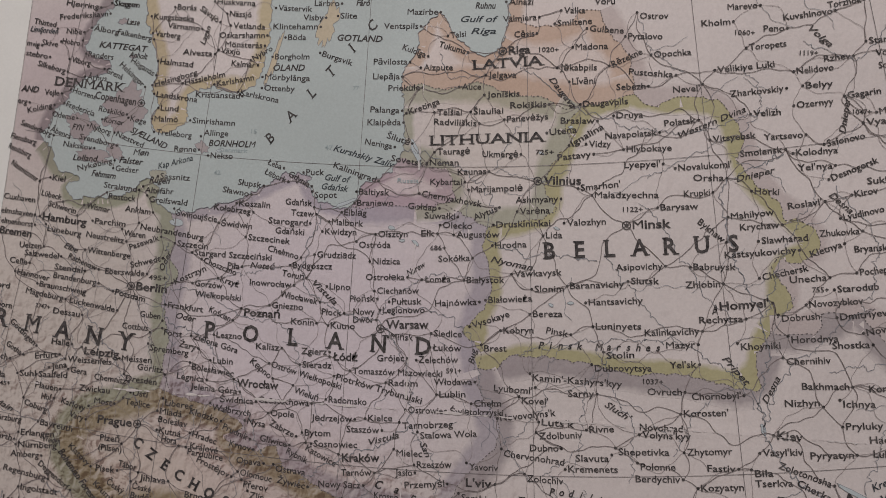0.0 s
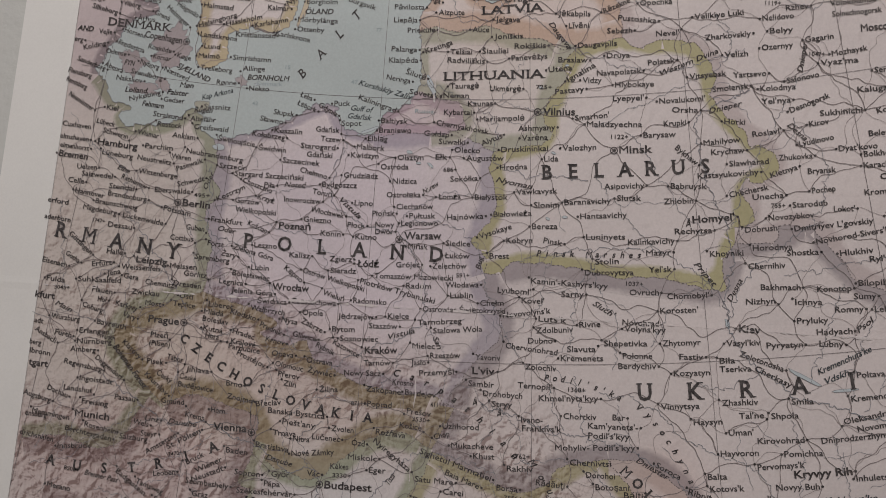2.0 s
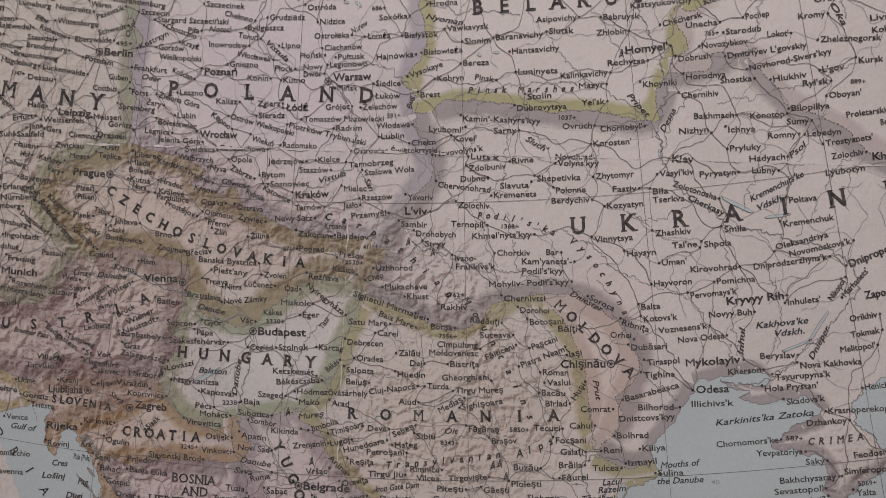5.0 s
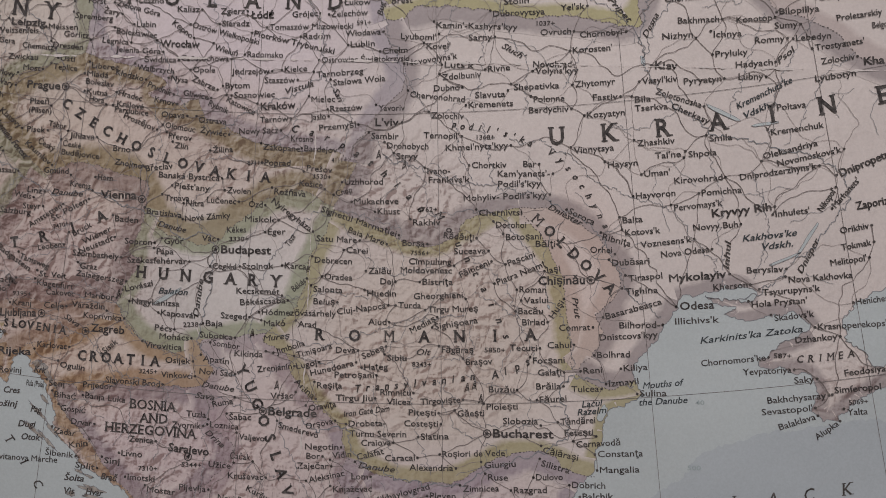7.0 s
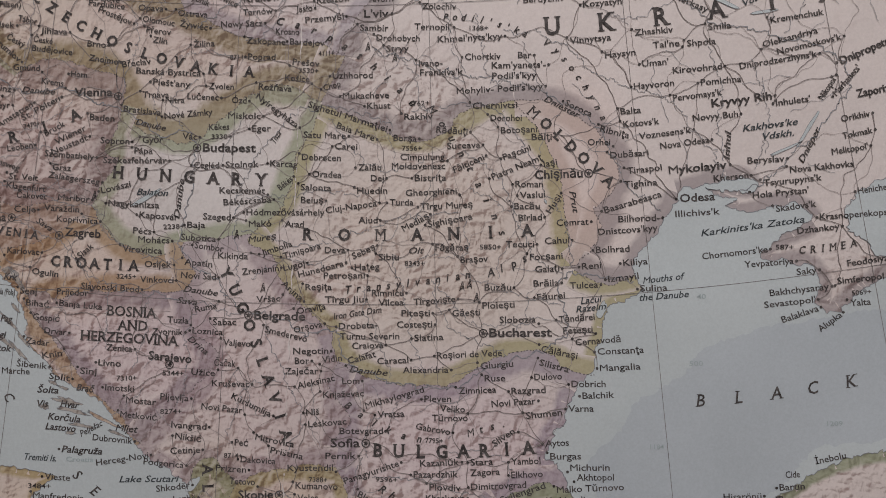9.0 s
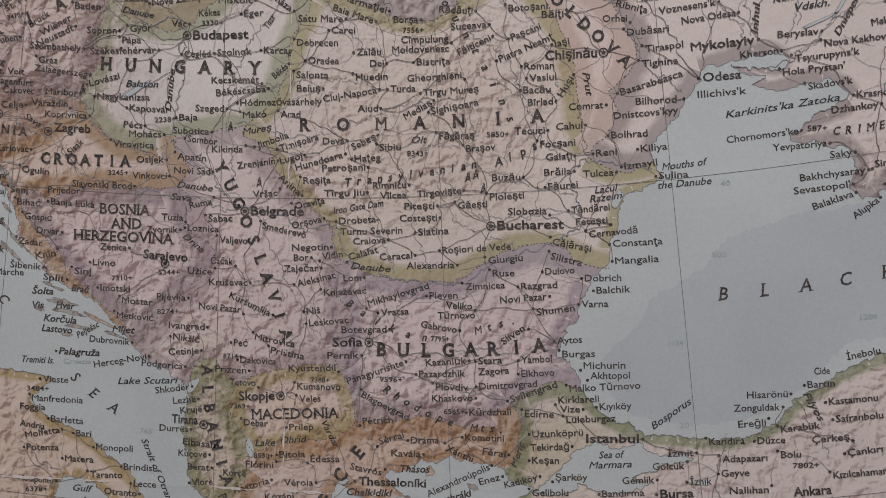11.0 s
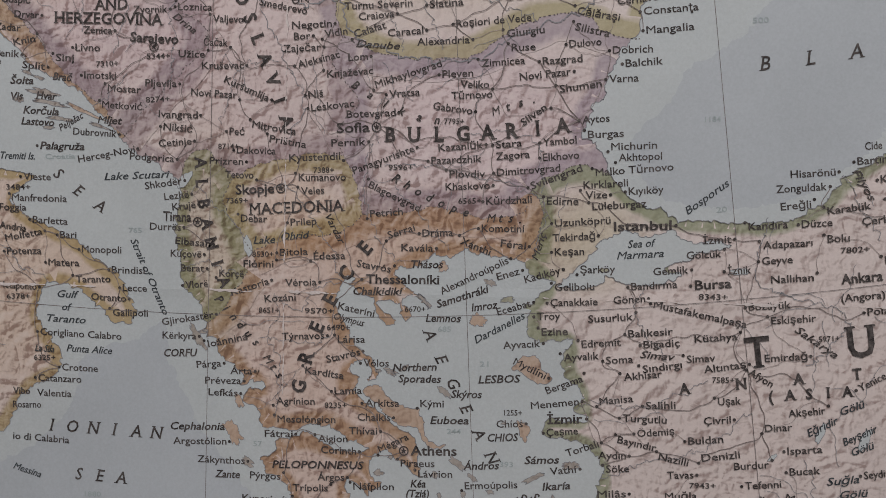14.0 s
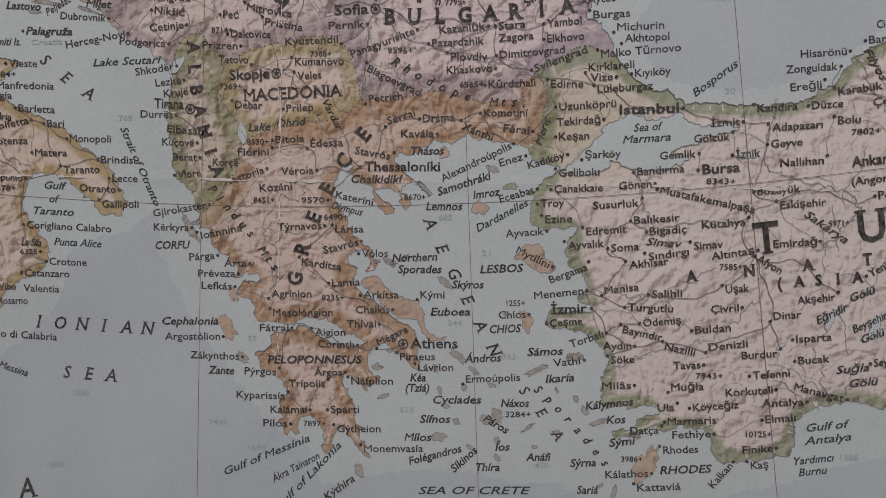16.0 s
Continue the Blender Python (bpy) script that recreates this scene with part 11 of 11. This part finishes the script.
river(0.00018, (33.2, 54.3), (34.0, 53.2), (33.2, 52.3), (31.3, 51.5), (30.6, 50.6))
river(0.00018, (31.0, 39.0), (31.8, 39.6), (30.4, 40.2), (30.6, 41.1))
river(0.00018, (25.6, 46.5), (24.0, 46.4), (22.0, 46.0), (20.3, 46.2))
river(0.00016, (24.0, 45.8), (24.3, 44.8), (24.7, 43.8))
river(0.00018, (32.0, 55.7), (29.5, 55.4), (27.0, 55.8), (25.5, 56.4), (24.1, 57.0))
river(0.00018, (20.2, 49.4), (20.9, 49.6), (21.2, 50.2))
river(0.00018, (22.4, 49.3), (22.6, 49.9), (22.1, 50.5), (21.8, 50.7))
river(0.00018, (23.4, 53.1), (22.3, 53.2), (21.5, 52.9), (20.8, 52.5))
river(0.00018, (24.9, 49.9), (24.1, 50.7), (23.6, 51.6), (23.1, 52.4), (21.8, 52.6), (20.9, 52.5))
river(0.00018, (19.5, 50.6), (18.9, 51.3), (18.2, 52.2), (17.0, 52.3), (15.6, 52.6), (14.7, 52.6))
river(0.00016, (18.0, 53.2), (16.8, 53.0), (15.6, 52.75))
river(0.00016, (15.8, 50.9), (15.1, 51.5), (14.7, 52.0))
river(0.00016, (14.4, 48.7), (14.4, 49.3), (14.4, 50.1), (14.5, 50.4))
river(0.00016, (15.8, 50.7), (15.9, 50.2), (15.2, 50.05), (14.5, 50.35))
river(0.00016, (17.0, 50.1), (17.3, 49.4), (17.1, 48.8), (17.0, 48.2))
river(0.00016, (20.0, 49.1), (18.9, 49.2), (18.2, 48.9), (17.9, 48.2), (18.1, 47.8))
river(0.00016, (19.0, 48.7), (18.4, 48.4), (18.7, 47.85))
river(0.00016, (11.8, 50.1), (11.3, 50.9), (12.0, 51.2), (11.8, 51.9))
river(0.00016, (12.4, 50.2), (12.3, 51.1), (12.0, 51.4))
river(0.00016, (13.2, 50.6), (12.9, 51.2), (12.3, 51.8))
river(0.00016, (14.5, 51.2), (14.2, 51.9), (13.5, 52.4), (12.5, 52.5), (12.0, 52.9))
river(0.00016, (10.3, 50.5), (9.9, 51.3), (9.5, 52.2))
river(0.00016, (11.7, 50.0), (10.5, 50.05), (9.9, 49.8), (9.4, 49.9))
river(0.00016, (11.2, 47.3), (11.6, 48.1), (12.4, 48.6), (13.0, 48.8))
river(0.00016, (10.4, 47.0), (11.6, 47.3), (12.2, 47.8), (13.0, 48.2), (13.45, 48.55))
river(0.00016, (10.5, 47.3), (10.9, 48.2), (10.9, 48.7))
river(0.00016, (13.4, 47.3), (14.3, 47.6), (14.9, 47.75), (14.5, 48.2))
river(0.00016, (14.0, 47.1), (15.3, 47.4), (15.5, 46.9), (16.2, 46.6), (16.9, 46.3))
river(0.00016, (24.9, 48.0), (24.5, 48.9), (23.8, 49.3))
river(0.00016, (25.4, 49.9), (25.6, 49.2), (25.9, 48.8))
river(0.00016, (26.2, 49.8), (26.4, 49.1), (26.5, 48.6))
river(0.00018, (26.9, 49.5), (28.4, 49.2), (29.3, 48.6), (30.8, 48.1), (31.3, 47.6), (31.9, 47.0), (31.9, 46.7))
river(0.00016, (32.0, 48.9), (32.2, 48.3), (32.0, 47.5), (32.0, 47.0))
river(0.00016, (33.0, 48.6), (33.2, 47.8), (33.0, 47.2), (32.7, 46.8))
river(0.00016, (29.5, 49.6), (30.4, 49.5), (31.4, 49.8))
river(0.00016, (33.9, 51.2), (33.3, 50.4), (32.8, 49.8), (32.6, 49.5))
river(0.00016, (35.2, 51.0), (34.4, 50.4), (33.8, 49.6), (33.6, 49.1))
river(0.00016, (36.0, 50.3), (35.1, 49.9), (34.4, 49.3), (33.9, 48.95))
river(0.00016, (36.4, 51.8), (35.0, 51.6), (33.6, 51.5), (32.3, 51.45))
river(0.00016, (27.3, 49.9), (27.5, 50.6), (27.0, 51.4), (26.7, 52.0))
river(0.00016, (25.2, 50.0), (26.2, 50.5), (26.3, 51.3), (27.2, 52.0))
river(0.00016, (24.2, 50.5), (25.2, 51.0), (25.5, 51.8), (26.2, 52.1))
river(0.00016, (28.4, 50.3), (29.0, 50.9), (29.6, 51.3), (30.2, 51.4))
river(0.00016, (28.0, 54.3), (28.6, 53.9), (29.3, 53.0), (29.9, 52.5), (30.1, 52.3))
river(0.00016, (27.0, 53.5), (27.7, 52.9), (28.4, 52.3), (28.9, 52.0))
river(0.00018, (33.0, 54.6), (32.3, 53.9), (31.7, 53.4), (31.2, 52.7), (31.0, 52.4))
river(0.00016, (28.3, 54.7), (29.5, 55.0), (30.2, 55.2))
river(0.00016, (26.2, 54.9), (25.4, 54.75), (24.6, 54.9), (24.0, 54.9))
river(0.00016, (24.9, 55.8), (24.3, 55.3), (24.0, 54.95))
river(0.00018, (35.6, 56.9), (34.4, 56.3), (33.0, 56.7))
river(0.00016, (31.2, 56.4), (31.6, 55.8), (31.2, 55.4), (30.3, 55.2))
river(0.00018, (36.2, 52.6), (36.1, 53.4), (36.0, 54.2), (37.2, 54.6))
river(0.00016, (28.4, 57.4), (28.8, 56.8), (29.6, 56.4))
river(0.00016, (22.3, 57.0), (22.6, 56.6), (23.7, 56.6), (24.0, 56.95))
river(0.00018, (25.8, 47.5), (26.6, 47.0), (27.0, 46.3), (27.4, 45.7), (28.0, 45.4))
river(0.00016, (25.9, 46.9), (26.6, 46.6), (27.0, 46.4))
river(0.00016, (25.6, 45.5), (26.5, 45.2), (27.3, 45.0), (27.9, 44.9))
river(0.00016, (25.0, 45.4), (25.6, 44.8), (26.4, 44.6), (27.5, 44.7), (27.9, 44.6))
river(0.00016, (24.9, 45.4), (25.3, 44.6), (26.2, 44.3), (26.6, 44.1))
river(0.00016, (25.8, 46.4), (25.7, 45.8), (24.8, 45.8), (24.3, 45.6))
river(0.00016, (23.3, 45.3), (23.4, 44.8), (23.8, 44.2), (23.9, 43.8))
river(0.00016, (24.8, 47.4), (23.9, 47.2), (23.0, 47.6), (22.4, 48.1))
river(0.00016, (23.2, 46.8), (22.2, 46.9), (21.4, 46.8), (20.4, 46.75))
river(0.00016, (22.4, 45.6), (21.4, 45.7), (20.6, 45.4))
river(0.00018, (21.6, 42.6), (21.9, 43.2), (21.4, 43.9), (21.0, 44.7))
river(0.00016, (20.2, 42.8), (20.6, 43.6), (21.0, 43.7), (21.4, 43.7))
river(0.00016, (19.0, 43.2), (19.2, 43.9), (19.1, 44.4), (19.3, 44.9))
river(0.00016, (17.9, 43.8), (18.1, 44.3), (18.1, 45.0))
river(0.00016, (17.2, 44.1), (17.2, 44.7), (17.2, 45.1))
river(0.00016, (15.9, 44.5), (16.2, 44.9), (16.7, 45.2))
river(0.00016, (18.2, 43.5), (17.8, 43.2), (17.5, 43.0))
river(0.00016, (23.4, 42.5), (23.4, 43.0), (24.2, 43.4), (24.4, 43.7))
river(0.00016, (25.2, 42.8), (25.4, 43.2), (25.6, 43.6))
river(0.00016, (25.2, 42.6), (26.0, 42.6), (26.5, 42.3), (26.5, 41.7))
river(0.00016, (23.2, 42.5), (23.1, 41.8), (23.4, 41.1), (23.8, 40.8))
river(0.00016, (23.7, 41.9), (24.1, 41.5), (24.7, 40.95))
river(0.00016, (20.7, 41.1), (20.0, 41.7), (19.6, 41.8))
river(0.00016, (20.6, 40.6), (20.0, 40.8), (19.5, 40.7))
river(0.00016, (21.2, 39.7), (21.4, 39.1), (21.3, 38.5))
river(0.00016, (21.2, 39.7), (22.0, 39.6), (22.6, 39.9))
river(0.00016, (21.3, 40.3), (21.8, 40.1), (22.2, 40.5), (22.6, 40.5))
river(0.00016, (30.0, 38.4), (29.0, 37.9), (28.0, 37.8), (27.3, 37.6))
river(0.00016, (29.3, 38.9), (28.2, 38.6), (27.3, 38.7), (26.9, 38.6))
river(0.00016, (28.6, 39.2), (28.1, 39.9), (28.4, 40.35))
river(0.00016, (32.5, 40.6), (32.2, 41.2), (32.0, 41.55))
river(0.00016, (30.8, 37.7), (30.9, 37.2), (31.0, 36.9))
river(0.00016, (31.4, 37.4), (31.3, 37.0), (31.5, 36.85))
river(0.00016, (29.6, 37.2), (29.2, 36.8), (28.9, 36.7))
river(0.00016, (15.6, 40.9), (16.3, 40.5), (16.8, 40.35))


def brooks(count):
    """Short winding streams too small to name, spread over the land."""
    random.seed(5)
    net = [], []
    while count:
        p = Vector((random.uniform(WEST, EAST), random.uniform(SOUTH, NORTH)))
        way, line = random.uniform(0, 2 * math.pi), []
        for k in range(random.randint(14, 42)):
            line.append(p.copy())
            turn = way + 1.1 * noise.noise((p.x * 90, p.y * 90, 31.0)) + 1.5 * noise.noise((p.x * 420, p.y * 420, 33.0))
            p = p + Vector((math.cos(turn), math.sin(turn))) * 0.0005
        if not any(at_sea(q.x, q.y) or not (WEST < q.x < EAST and SOUTH < q.y < NORTH) for q in line[::3] + line[-1:]):
            join(net, line, 0.00011, 105)
            count -= 1
    return net


tagged(part("stream_network", flat_mesh("stream_network", *brooks(420), relief=False), river_ink, wall_map, "thin grey-blue printed streams"), kind="stuff")


# ---- worn folds, where the ink has rubbed off ----
def worn_fold(start, end, seed, amount):
    a, b = Vector(start), Vector(end)
    steps = int((b - a).length / 0.0005)
    nrm = Vector((a.y - b.y, b.x - a.x)).normalized()
    verts, faces, run = [], [], False
    for k in range(steps + 1):
        p = a.lerp(b, k / steps)
        rub = noise.noise((k * 0.045, seed, 0)) + 0.7 * noise.noise((k * 0.21, seed, 4)) + 0.5 * noise.noise((k * 0.7, seed, 8))
        w = 0.00006 + min(0.00042, amount * max(0.0, rub - 0.05))
        off = 0.0004 * noise.noise((k * 0.16, seed, 12))
        verts += [on_sheet(p + nrm * (off - w), 118), on_sheet(p + nrm * (off + w * 0.8), 118)]
        if k and rub > -0.1 and not at_sea(p.x, p.y):
            base = len(verts) - 4
            faces.append((base, base + 1, base + 3, base + 2))
    part("fold_wear", flat_mesh("fold_wear", verts, faces, relief=False), worn_paper, wall_map, "ragged worn crease where ink rubbed off")


for f in FOLDS_Z:
    worn_fold((WEST, f + SKEW * WEST), (EAST, f + SKEW * EAST), f * 100, 0.0009)
for f in FOLDS_X:
    worn_fold((f - SKEW * SOUTH, SOUTH), (f - SKEW * NORTH, NORTH), f * 100 + 3, 0.0005)


# ---- small oil derrick signs ----
def derrick(lon, lat):
    p, verts, faces = spot(lon, lat), [], []
    for x0, y0, x1, y1 in ((-0.75, -1.5, -0.12, 1.4), (0.75, -1.5, 0.12, 1.4), (-0.6, -0.8, 0.6, -0.8), (-0.42, 0.0, 0.42, 0.0), (-0.28, 0.7, 0.28, 0.7), (-0.22, 1.4, 0.22, 1.4), (-0.75, -1.5, 0.42, 0.0), (0.6, -0.8, -0.28, 0.7)):
        v, q = stroke([p + Vector((x0, y0)) * 0.0009, p + Vector((x1, y1)) * 0.0009], 0.00017, 113)
        faces += [tuple(i + len(verts) for i in f) for f in q]
        verts += v
    part("derrick_sign", flat_mesh("derrick_sign", verts, faces, relief=False), black_ink, wall_map, "tiny black oil derrick sign")


derrick(16.582, 46.644)
derrick(20.897, 45.255)
derrick(25.630, 45.275)
derrick(25.955, 45.083)
derrick(20.199, 46.127)
derrick(29.749, 52.535)
derrick(23.407, 49.297)
derrick(24.103, 49.109)
derrick(25.806, 45.309)
